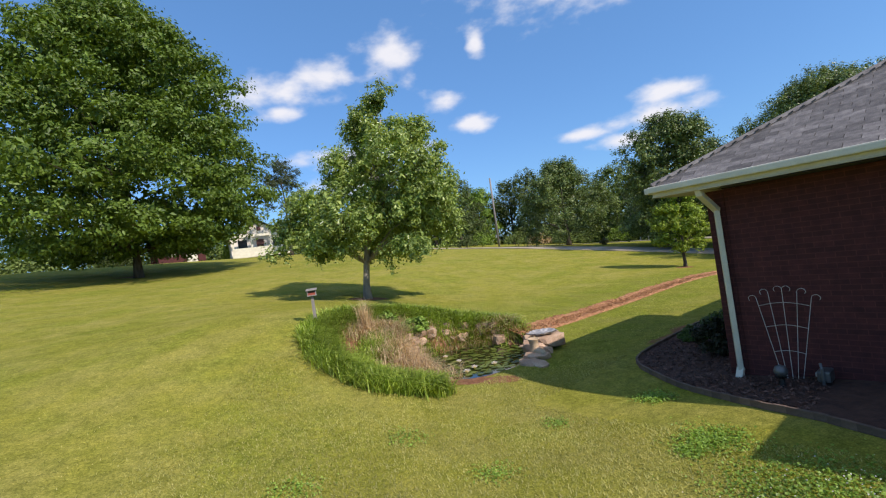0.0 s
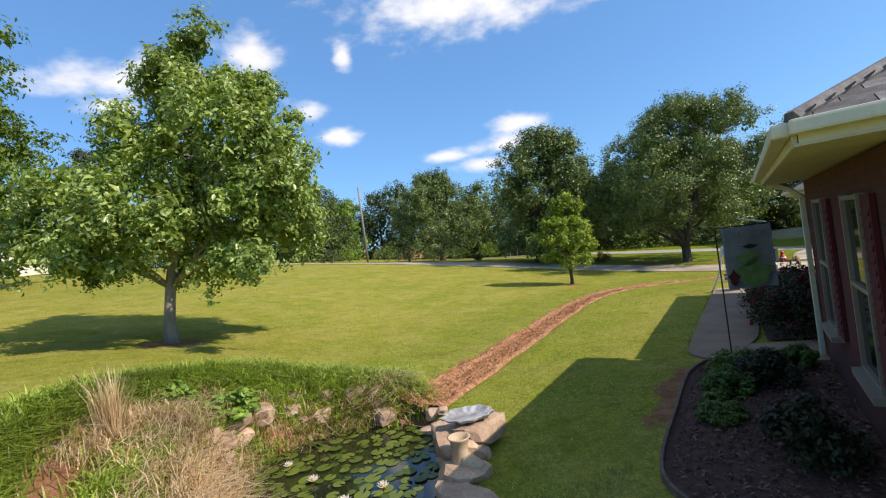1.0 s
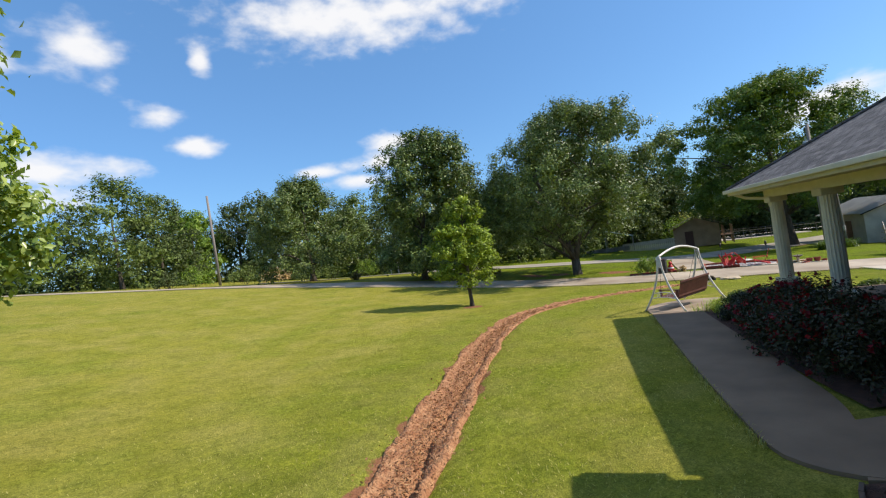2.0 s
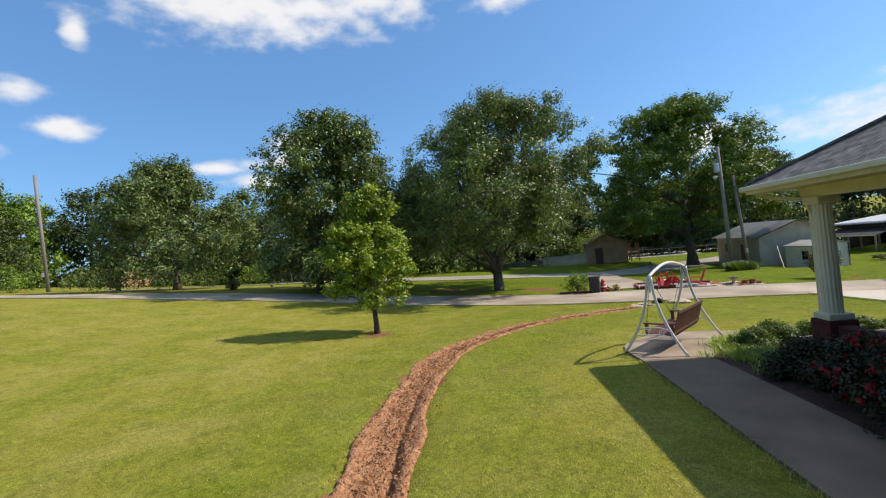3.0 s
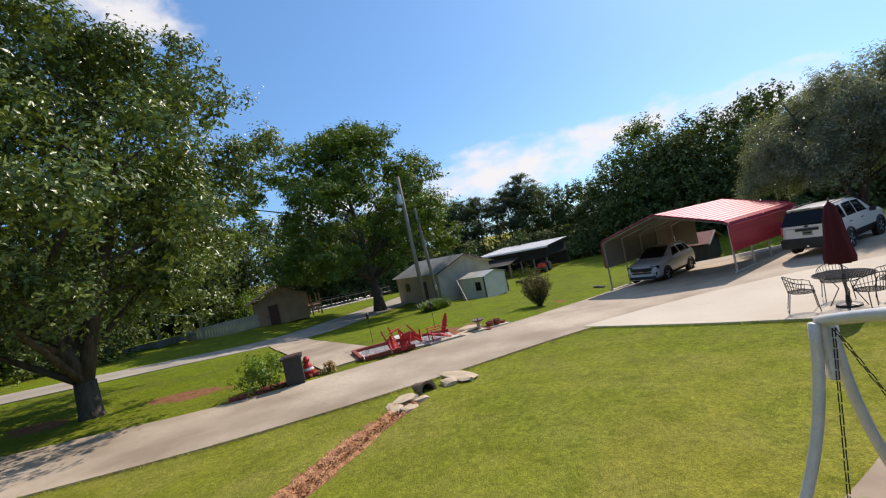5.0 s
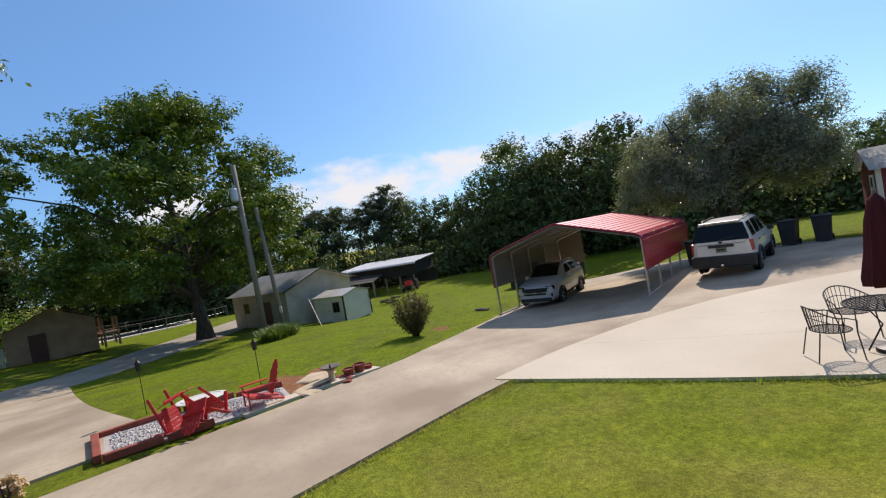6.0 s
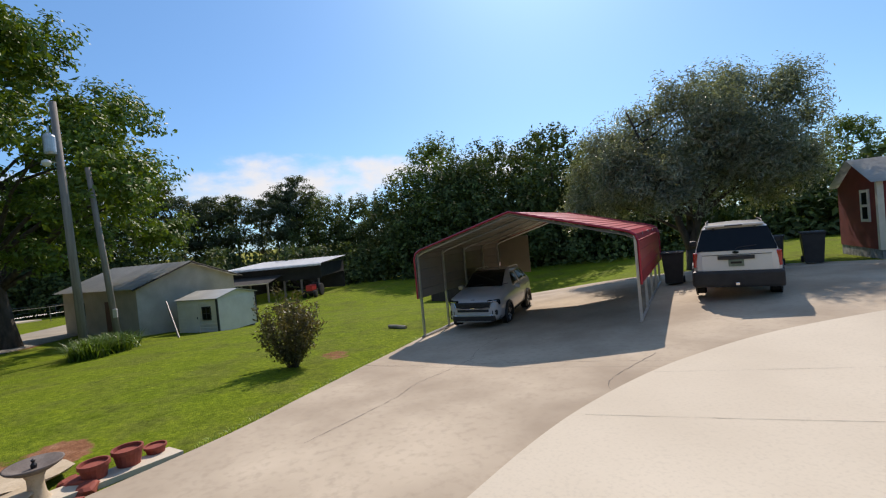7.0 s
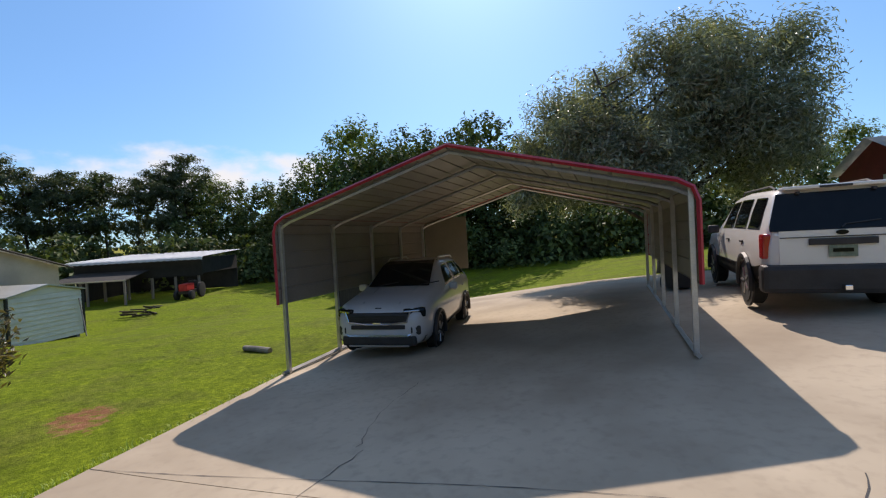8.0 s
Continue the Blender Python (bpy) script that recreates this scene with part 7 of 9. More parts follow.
def stone(x, y, z, sx, sy, sz, seed, label="tan field stone bedded round the pond", material=None, group="stones round the pond", name="stone", turn=None):
    r = np.random.default_rng(seed)
    bm = bmesh.new()
    bmesh.ops.create_icosphere(bm, subdivisions=2, radius=1.0)
    off = Vector(r.uniform(-50, 50, 3))
    for v in bm.verts:
        d = v.co.normalized()
        k = 1 + 0.50 * noise.noise(d * 1.3 + off) + 0.22 * noise.noise(d * 3.1 + off)
        # chop the sides flat like split rock
        q = Vector((max(-0.92, min(0.85, d.x * k * 1.1)), max(-0.8, min(0.95, d.y * k * 1.1)), max(-0.62, min(0.68, d.z * k))))
        v.co = Vector((q.x * sx, q.y * sy, q.z * sz))
    me = bpy.data.meshes.new(name)
    bm.to_mesh(me)
    bm.free()
    me.materials.append(material or M["stone"])
    ob = new(name, me)
    ob.matrix_world = pose(x, y, z, r.uniform(-9, 9), r.uniform(-9, 9), r.uniform(0, 360) if turn is None else turn)
    return tagged(ob, label, "stone", group)


# rocks on the far and right-hand banks, and between the plants
rk = np.random.default_rng(8)
for k in range(34):
    a = rk.uniform(-0.5, 2.9)
    rr = rk.uniform(0.97, 1.26)
    x, y = POND[0] + 1.62 * rr * math.cos(a), POND[1] + 1.80 * rr * math.sin(a)
    s = rk.uniform(0.08, 0.26)
    stone(x, y, max(WATER - 0.02, float(level(x, y))) + rk.uniform(-0.06, 0.05), s * rk.uniform(0.9, 1.5), s, s * rk.uniform(0.6, 1.2), 100 + k)
for k in range(16):
    a = rk.uniform(2.4, 4.5)
    rr = rk.uniform(0.95, 1.5)
    x, y = POND[0] + 1.62 * rr * math.cos(a), POND[1] + 1.80 * rr * math.sin(a)
    s = rk.uniform(0.08, 0.2)
    stone(x, y, float(level(x, y)) + 0.02, s * 1.2, s, s * 0.8, 300 + k)
# the little stacked cascade with its basin and clay jug
for k, (x, y, z, sx, sy, sz) in enumerate(((1.75, 10.25, 0.02, 0.42, 0.34, 0.13), (1.95, 10.75, 0.14, 0.46, 0.40, 0.14), (2.25, 10.85, 0.26, 0.46, 0.36, 0.13), (1.55, 10.0, -0.02, 0.30, 0.26, 0.10), (1.72, 9.72, 0.0, 0.34, 0.22, 0.08),
                                           (1.5, 9.75, 0.0, 0.24, 0.18, 0.08), (2.45, 11.2, 0.16, 0.32, 0.3, 0.2), (1.9, 11.25, 0.03, 0.3, 0.28, 0.16))):
    stone(x, y, z + 0.03, sx * 0.85, sy * 0.85, sz * 1.6, 500 + k, "flat tan rock stacked beside the pond", turn=-60 + 47 * (k % 4))


def shell_basin():
    b = thing("stone_basin", pose(2.12, 10.95, 0.42, 3, -4, -30) @ Matrix.Scale(0.8, 4), "grey stone bird basin resting on stacked rocks", "basin")
    bm = turned([(0.02, 0.0), (0.20, 0.01), (0.34, 0.07), (0.37, 0.115), (0.345, 0.12), (0.22, 0.07), (0.02, 0.05)], 26)
    for v in bm.verts:
        a = math.atan2(v.co.y, v.co.x)
        k = 1 + 0.10 * math.cos(11 * a) + 0.05 * math.cos(5 * a + 1)
        v.co.x, v.co.y = v.co.x * k * 1.2, v.co.y * k * 0.85
    part("bowl", bm, M["grey_stone"], b)


def clay_boot():
    j = thing("clay_jug", pose(1.78, 10.35, 0.13, 0, 0, -60), "tan glazed clay boot planter beside the pond", "planter")
    part("shaft", turned([(0.10, 0.0), (0.115, 0.08), (0.095, 0.2), (0.12, 0.33), (0.145, 0.36), (0.125, 0.365), (0.08, 0.3), (0.06, 0.28)], 20), M["tan_clay"], j, smooth_faces=True)
    part("foot", tubed([(0, 0, 0.07), (0.12, 0, 0.08), (0.24, 0, 0.065), (0.33, 0, 0.05)], [0.10, 0.095, 0.085, 0.05], 12), M["tan_clay"], j, smooth_faces=True)


shell_basin()
clay_boot()

# tall grass ring on the bank, straw, leafy weeds
gr = np.random.default_rng(12)
ringp = []
for a in np.linspace(1.35, 4.9, 470):
    for _ in range(2):
        rr = gr.uniform(0.88, 1.09)
        ringp.append((-0.85 + 2.45 * rr * math.cos(a), 11.3 + 2.95 * rr * math.sin(a)))
for u in np.linspace(0, 0.84, 340):
    ringp.append((-1.8 + 4.5 * u + gr.normal() * 0.12, 14.15 - 1.15 * u ** 2 + gr.normal() * 0.25))
scatter_blades("tall_grass", ringp, 30, 0.10, 0.36, 0.021, L["tall_grass"], 41, "tall lush green grass ringing the pond", "grass", 0.95)
dry = [(-0.95 + gr.normal() * 0.40, 11.0 + gr.normal() * 0.6) for _ in range(150)] + [(-2.0 + gr.normal() * 0.35, 12.2 + gr.normal() * 0.5) for _ in range(60)] + [(1.3 + gr.normal() * 0.45, 13.25 + gr.normal() * 0.16) for _ in range(26)] + [(-0.2 + gr.normal() * 0.7, 13.1 + gr.normal() * 0.15) for _ in range(22)]
scatter_blades("dead_grass", dry, 34, 0.12, 0.42, 0.013, L["straw"], 42, "pale dead grass matted inside the pond bank", "grass", 1.1)
inner = [(-1.9 + gr.normal() * 0.3, 11.4 + gr.normal() * 0.9) for _ in range(120)] + [(-0.9 + gr.normal() * 0.4, 12.6 + gr.normal() * 0.3) for _ in range(50)] + [(0.4 + gr.normal() * 0.9, 13.45 + gr.normal() * 0.2) for _ in range(90)]
scatter_blades("weeds", inner, 28, 0.10, 0.28, 0.02, L["tall_grass"], 43, "green weeds growing on the pond bank", "weeds", 0.8)
scatter_blades("straw_tuft", [(-2.35, 11.9)] * 5, 60, 0.06, 1.0, 0.008, L["straw"], 44, "upright tuft of pale dry ornamental grass", "grass", 0.28, kind="")


def bush(name, x, y, w, h, leaves, leaf, material, seed, label, category="shrub", clumps=40, slim=0.5, group="", flat=0.9, blooms=0, stems=8):
    r = np.random.default_rng(seed)
    e = thing(name, pose(x, y, lz(x, y)), label, category, group)
    cs = []
    for _ in range(clumps):
        a, k, u = r.uniform(0, 6.28), math.sqrt(r.uniform(0, 1)), r.uniform(0.1, 0.95)
        rad = w / 2 * (0.55 + 0.45 * math.sin(math.pi * min(1, 0.25 + 0.75 * u)))
        cs.append((rad * k * math.cos(a), rad * k * math.sin(a), h * (0.1 + 0.8 * u * (1 - 0.35 * k * k))))
    cs = np.array(cs)
    pick = r.integers(0, clumps, leaves)
    off = r.normal(size=(leaves, 3))
    off /= np.linalg.norm(off, axis=1)[:, None]
    pos = cs[pick] + off * (0.17 * (w + h) / 2 * r.uniform(0.2, 1, leaves) ** 0.5)[:, None]
    pos[:, 2] = np.maximum(pos[:, 2], 0.01)
    nor = off + np.array([0, 0, 0.6]) + r.normal(size=(leaves, 3)) * 0.4
    nor /= np.linalg.norm(nor, axis=1)[:, None]
    new("foliage", leaf_mesh("foliage", pos, nor, leaf * r.uniform(0.7, 1.3, leaves), r, material, slim)).parent = e
    bm = bmesh.new()
    for k in range(stems):
        c = Vector(cs[k % clumps])
        tube(bm, [Vector((c.x * 0.15, c.y * 0.15, -0.1)), Vector((c.x * 0.6, c.y * 0.6, c.z * 0.55)), c], [0.022, 0.014, 0.005], 5)
    part("branchwork", bm, M["bark"], e)
    if blooms:
        sel = r.integers(0, leaves, blooms)
        bp = pos[sel] * np.array([1.04, 1.04, 1.03]) + np.array([0, 0, 0.02])
        bc = np.repeat(bp, 5, axis=0) + r.normal(size=(blooms * 5, 3)) * 0.025
        nn = r.normal(size=(blooms * 5, 3)) + np.array([0, 0, 0.5])
        nn /= np.linalg.norm(nn, axis=1)[:, None]
        new("blossom", leaf_mesh("blossom", bc, nn, np.full(blooms * 5, 0.042), r, L["bloom"], 0.8)).parent = e
    return e


bush("leafy_weed", -1.1, 12.9, 0.9, 0.5, 900, 0.06, L["bright"], 51, "bright broad-leaved weed among the pond stones", "plant", 20, 0.7)
bush("leafy_weed", -2.0, 13.2, 0.7, 0.4, 500, 0.06, L["bright"], 52, "bright broad-leaved weed among the pond stones", "plant", 16, 0.7)


def bird_feeder():
    f = thing("bird_feeder", pose(-3.49, 11.37, lz(-3.49, 11.37), 0, 0, 12) @ Matrix.Scale(0.86, 4), "weathered grey wooden bird feeder box on a post", "bird feeder")
    part("post", boxed(0.085, 0.085, 1.05, T(0, 0, 0.42)), M["pole_wood"], f)
    part("tray", boxed(0.27, 0.24, 0.03, T(0, 0, 0.95), 0.006), M["pole_wood"], f)
    for sx in (-1, 1):
        part("side", boxed(0.02, 0.21, 0.15, T(sx * 0.115, 0, 1.03)), M["pole_wood"], f)
    part("back", boxed(0.21, 0.02, 0.12, T(0, 0.09, 1.02)), M["pole_wood"], f)
    part("front", boxed(0.21, 0.02, 0.07, T(0, -0.10, 0.995)), M["clay_pot"], f, "faded red front board")
    part("roof", boxed(0.31, 0.28, 0.025, T(0, 0, 1.125) @ Matrix.Rotation(0.14, 4, "X"), 0.006), M["pole_wood"], f, "grey weathered board roof")


bird_feeder()

# ---- planting bed in front of the house ----
BED = [(-2.1, -2.9), (-1.7, -1.8), (-1.45, -1.25), (-1.2, -0.5), (-0.75, 0.5), (-0.22, 1.25), (0.25, 1.8), (0.85, 2.08), (2.4, 2.1), (3.9, 2.1), (4.6, 1.98), (4.98, 1.80)]
bed_line = dense([hp(s, q) for s, q in BED], 0.12)


def mulch_sheet(name, outer, inner, label, lift=0.03, n=60, k=14):
    a, b = resample(outer, n), resample(inner, n)
    w = np.linspace(0, 1, k)
    P = a[:, None] * (1 - w)[None, :, None] + b[:, None] * w[None, :, None]
    r = np.random.default_rng(5)
    z = land(P[..., 0], P[..., 1]) + lift + r.uniform(-0.008, 0.014, P.shape[:2])
    ids = np.arange(n * k).reshape(n, k)
    fs = np.stack([ids[:-1, :-1], ids[1:, :-1], ids[1:, 1:], ids[:-1, 1:]], -1).reshape(-1, 4)
    me = mesh_from(name, np.concatenate([P, z[..., None]], -1).reshape(-1, 3), fs, M["mulch"], True)
    return tagged(new(name, me), label, "mulch", kind="structure")


mulch_sheet("mulch_bed", [hp(s, q) for s, q in BED], [hp(-0.02, -2.9), hp(-0.02, -1.8), hp(-0.02, -1.0), hp(-0.02, -0.4), hp(-0.02, 0.05), hp(0.1, 0.12), hp(0.8, 0.12), hp(2.4, 0.12), hp(4.0, 0.12), hp(4.95, 0.14)], "dark bark mulch bed along the house")
mulch_sheet("mulch_bed", [hp(6.75, 0.9), hp(9, 0.98), hp(12.5, 0.98), hp(14.9, 0.9), (16.9, 17.25), (17.6, 17.1), (18.05, 16.85), (19.25, 15.25), (20.15, 14.2)],
            [hp(7.2, -0.75), hp(9, -0.76), hp(12, -0.76), hp(14.2, -0.76), hp(14.9, -0.8), hp(15.02, -1.6), hp(15.02, -2.6), hp(15.02, -4.0), hp(15.02, -5.5)], "dark mulch bed along the porch")


mc = np.random.default_rng(58)
ch = []
while len(ch) < 3600:
    s_, q_ = mc.uniform(-1.3, 4.9), mc.uniform(-1.2, 2.0)
    if (s_ > 0 and 0.15 < q_ and np.interp(s_, [-0.2, 0.3, 0.9, 4.0, 5.0], [1.2, 1.75, 2.0, 2.0, 1.75]) > q_) or (s_ < -0.1 and q_ < np.interp(s_, [-1.4, -1.1, -0.7, -0.2], [-1.2, -0.5, 0.45, 1.15])):
        ch.append(hp(s_, q_))
ch = np.array(ch)
cn_ = mc.normal(size=(len(ch), 3)) * 0.5 + np.array([0, 0, 1.0])
cn_ /= np.linalg.norm(cn_, axis=1)[:, None]
chip_me = leaf_mesh("bark_chips", np.c_[ch, land(ch[:, 0], ch[:, 1]) + 0.05], cn_, mc.uniform(0.015, 0.045, len(ch)), mc, matte("bark_chips", (0.09, 0.042, 0.03), (0.19, 0.11, 0.08), 12, 0.9, 0.2, 60, vary=0.4, island=True), 0.4)
tagged(new("bark_chips", chip_me), "loose brown bark chips on the bed", "mulch", kind="stuff")


def edging():
    e = thing("bed_edging", T(0, 0, 0), "weathered brown scalloped garden edging round the bed", "edging")
    d = np.r_[0, np.cumsum(np.linalg.norm(np.diff(bed_line, axis=0), axis=1))]
    step = 0.15
    block = part("block", boxed(step + 0.012, 0.040, 0.095, None, 0.010), M["edging"], e)
    for k in range(int(d[-1] / step)):
        s = (k + 0.5) * step
        x, y = np.interp(s, d, bed_line[:, 0]), np.interp(s, d, bed_line[:, 1])
        x1, y1 = np.interp(s - 0.07, d, bed_line[:, 0]), np.interp(s - 0.07, d, bed_line[:, 1])
        x2, y2 = np.interp(s + 0.07, d, bed_line[:, 0]), np.interp(s + 0.07, d, bed_line[:, 1])
        rise = math.degrees(math.atan2(float(land(x2, y2)) - float(land(x1, y1)), 0.14))
        ob = block if k == 0 else new("block", block.data)
        ob.parent = e
        ob.matrix_local = pose(x, y, float(land(x, y)) + 0.045 + 0.004 * math.sin(k * 2.4), 0, 0, math.degrees(math.atan2(y2 - y1, x2 - x1)) + 1.5 * math.sin(k * 1.9)) @ pose(0, 0, 0, 0, -rise, 0)


edging()
for k, (s, q, w, h, kind, seed) in enumerate(((1.2, 0.75, 0.85, 0.75, "azalea", 61), (3.2, 1.45, 0.75, 0.4, "shrub", 63), (4.2, 1.35, 0.9, 0.45, "shrub", 64), (3.6, 1.0, 0.8, 0.6, "azalea", 65), (2.2, 1.6, 0.6, 0.35, "shrub", 66), (4.6, 0.55, 0.6, 0.4, "shrub", 67))):
    x, y = hp(s, q)
    bush("garden_shrub", x, y, w, h, 2600, 0.032, L[kind], seed, "dark evergreen shrub in the mulch bed" if kind == "azalea" else "low leafy green shrub in the mulch bed", "shrub", 40, 0.55, "shrubs along the house")
for k, (s, q, w, h, bl) in enumerate(((7.4, 0.25, 1.6, 1.3, 40), (8.5, 0.38, 1.8, 1.5, 130), (9.7, 0.35, 1.8, 1.5, 160), (10.9, 0.3, 1.7, 1.3, 130), (12.0, 0.25, 1.5, 1.0, 60), (13.1, 0.2, 1.3, 0.8, 0))):
    x, y = hp(s, q)
    bush("azalea_bush", x, y, w, h, 6500, 0.034, L["azalea"], 71 + k, "dark azalea bush with scattered red blossom" if bl else "dark green azalea bush without blossom", "shrub", 60, 0.5, "bushes along the porch", blooms=bl)
for k, (x, y, w, h) in enumerate(((16.5, 16.55, 1.0, 0.5), (17.4, 16.3, 1.1, 0.55), (18.2, 15.6, 1.0, 0.5), (18.9, 14.9, 1.0, 0.45), (19.5, 14.2, 0.9, 0.45), (17.3, 15.4, 1.0, 0.6))):
    bush("low_shrub", x, y, w, h, 3200, 0.030, L["shrub"], 81 + k, "low rounded green shrub in the porch bed", "shrub", 45, 0.45, "shrubs round the porch corner")
lir = [(16.6 + gr.normal() * 0.45, 17.0 + gr.normal() * 0.16) for _ in range(22)] + [(17.9 + gr.normal() * 0.35, 16.55 + gr.normal() * 0.3) for _ in range(26)] + [(15.5 + gr.normal() * 0.4, 16.2 + gr.normal() * 0.25) for _ in range(20)] + [(18.9 + gr.normal() * 0.3, 15.4 + gr.normal() * 0.35) for _ in range(18)]
scatter_blades("border_grass", lir, 46, 0.12, 0.30, 0.014, L["tall_grass"], 45, "arching clumps of green border grass by the walkway", "grass", 0.9)


# ---- the porch swing ----
def build_swing():
    cx, cy = 16.48, 18.11
    z = lz(cx, cy) + 0.045
    s = thing("garden_swing", pose(cx, cy, z, 0, 0, -2), "white metal garden swing with a brown slatted bench", "swing")
    X, Y, H = 1.10, 0.70, 1.74
    beam = [(-X - 0.02 + (2 * X + 0.04) * k / 16, 0, H + 0.20 * math.sin(math.pi * k / 16)) for k in range(17)]
    part("top_beam", tubed(beam, 0.034, 10), M["white_metal"], s, smooth_faces=True)
    for sx in (-1, 1):
        for sy in (-1, 1):
            leg = []
            for k in range(15):
                u = k / 14
                leg.append((sx * (X + 0.03 * u), sy * (0.045 + (Y - 0.045) * (0.10 * u + 0.90 * u ** 2.2)), H * (1 - u) + 0.03 * math.sin(math.pi * u)))
            part("leg", tubed(leg, 0.03, 10), M["white_metal"], s, smooth_faces=True)
        part("bracket", boxed(0.06, 0.05, 0.36, T(sx * X, 0, H - 0.16), 0.02), M["white_metal"], s)
        for h, r in ((0.42, 0.014), (0.58, 0.014)):
            w = Y * (0.10 * (1 - h / H) + 0.90 * (1 - h / H) ** 2.2)
            part("crossbar", tubed([(sx * X, -w, h), (sx * X, -w * 0.4, h + 0.04), (sx * X, w * 0.4, h + 0.04), (sx * X, w, h)], r, 8), M["white_metal"], s)
        for cyy in (-0.16, 0.16):
            scroll = [(sx * X, cyy + (0.02 + 0.055 * t / 9) * math.cos(t), 0.51 + (0.02 + 0.055 * t / 9) * math.sin(t)) for t in np.linspace(0, 9, 26)]
            part("scroll", tubed(scroll, 0.007, 6), M["white_metal"], s)
        for ay in (-0.30, 0.28):
            n = 20
            a, b = Vector((sx * (X - 0.08), 0, H - 0.02)), Vector((sx * 0.80, ay, 0.62 if ay > 0 else 0.86))
            bm = bmesh.new()
            for k in range(n):
                p, q = a.lerp(b, k / n), a.lerp(b, (k + 0.85) / n)
                off = Vector((0.008, 0, 0)) if k % 2 else Vector((0, 0.008, 0))
                loop = [p + off, q + off, q - off, p - off]
                tube(bm, loop, 0.0035, 5, closed=True)
            part("chain", bm, M["black_iron"], s)
    bench = part("bench_frame", tubed([(-0.80, 0.30, 0.40), (0.80, 0.30, 0.40)], 0.022, 4), M["brown_wood"], s, "red-brown wooden bench frame")
    part("rail", tubed([(-0.80, -0.25, 0.36), (0.80, -0.25, 0.36)], 0.022, 4), M["brown_wood"], bench)
    for k in range(11):
        y = 0.32 - 0.056 * k
        part("seat_slat", boxed(1.62, 0.042, 0.02, T(0, y, 0.425 - 0.045 * k / 10 - 0.012 * math.sin(math.pi * k / 10)), 0.004), M["brown_wood"], s)
    for k in range(32):
        x = -0.79 + 1.58 * k / 31
        m = T(x, -0.36, 0.66) @ Matrix.Rotation(radians(16), 4, "X")
        part("back_slat", boxed(0.034, 0.02, 0.56, m, 0.004), M["brown_wood"], s)
    for h, y in ((0.46, -0.285), (0.90, -0.415)):
        part("back_rail", boxed(1.64, 0.03, 0.06, T(0, y - 0.02, h), 0.006), M["brown_wood"], s)
    for sx in (-1, 1):
        part("armrest", boxed(0.09, 0.68, 0.028, T(sx * 0.80, 0.0, 0.645), 0.008), M["brown_wood"], s)
        part("arm_post", boxed(0.05, 0.07, 0.24, T(sx * 0.80, 0.28, 0.52)), M["brown_wood"], s)
        part("arm_post", boxed(0.05, 0.07, 0.24, T(sx * 0.80, -0.26, 0.52)), M["brown_wood"], s)


build_swing()


# ---- trellis and small things by the end wall ----
def trellis():
    m = HOUSE @ T(-0.11, -0.72, 0.28) @ Matrix.Rotation(radians(-90), 4, "Z") @ Matrix.Rotation(radians(-3), 4, "X")
    t = thing("garden_trellis", m, "white wire fan trellis leaning on the brick wall", "trellis")
    tops = [(-0.33, 1.13), (-0.175, 1.22), (0.0, 1.26), (0.175, 1.22), (0.33, 1.13)]
    for k, (x, z) in enumerate(tops):
        part("rod", tubed([(x * 0.30, 0, -0.15), (x, 0, z)], 0.0032, 6), M["white_metal"], t)
        for sgn in ((-1,) if k < 2 else (1,) if k > 2 else (-1, 1)):
            curl = [(x + sgn * (0.05 - 0.05 * math.cos(a)), 0, z + 0.045 * math.sin(a)) for a in np.linspace(0, 3.9, 10)]
            part("curl", tubed(curl, 0.0028, 6), M["white_metal"], t)
    for f, rise in ((0.30, 0.03), (0.62, 0.04), (0.90, 0.05)):
        w = 0.33 * (0.30 + 0.70 * (f * 1.13 + 0.15) / 1.28)
        part("arc", tubed([(-w + 2 * w * k / 10, 0, f * 1.13 + rise * math.sin(math.pi * k / 10)) for k in range(11)], 0.0027, 6), M["white_metal"], t)


trellis()


def gazing_ball():
    p = HOUSE @ Vector((-0.45, -0.68, 0))
    g = thing("gazing_ball", pose(p.x, p.y, float(land(p.x, p.y))) @ Matrix.Scale(0.85, 4), "dull dark grey garden globe on a low dark stand", "garden globe")
    part("stand", turned([(0.12, 0.0), (0.05, 0.05), (0.035, 0.16), (0.09, 0.20)], 14), M["black_iron"], g)
    part("globe", turned([(0.01, 0.19), (0.065, 0.205), (0.098, 0.26), (0.10, 0.30), (0.075, 0.36), (0.015, 0.39)], 20), M["dull_metal"], g, "dull grey globe", smooth_faces=True)
    p = HOUSE @ Vector((-0.22, -1.12, 0))
    b = thing("utility_box", pose(p.x, p.y, float(land(p.x, p.y)), 0, 0, 38), "small dark metal spigot box against the wall", "utility box")
    part("case", boxed(0.24, 0.15, 0.16, T(0, 0, 0.14), 0.03), M["dull_metal"], b)
    part("cover", boxed(0.20, 0.02, 0.05, T(0, 0.08, 0.16), 0.006), M["steel"], b)
    part("pipe", tubed([(-0.14, 0, 0.04), (-0.14, 0, 0.26), (-0.10, 0.02, 0.32)], 0.018, 8), M["dull_metal"], b)


gazing_ball()


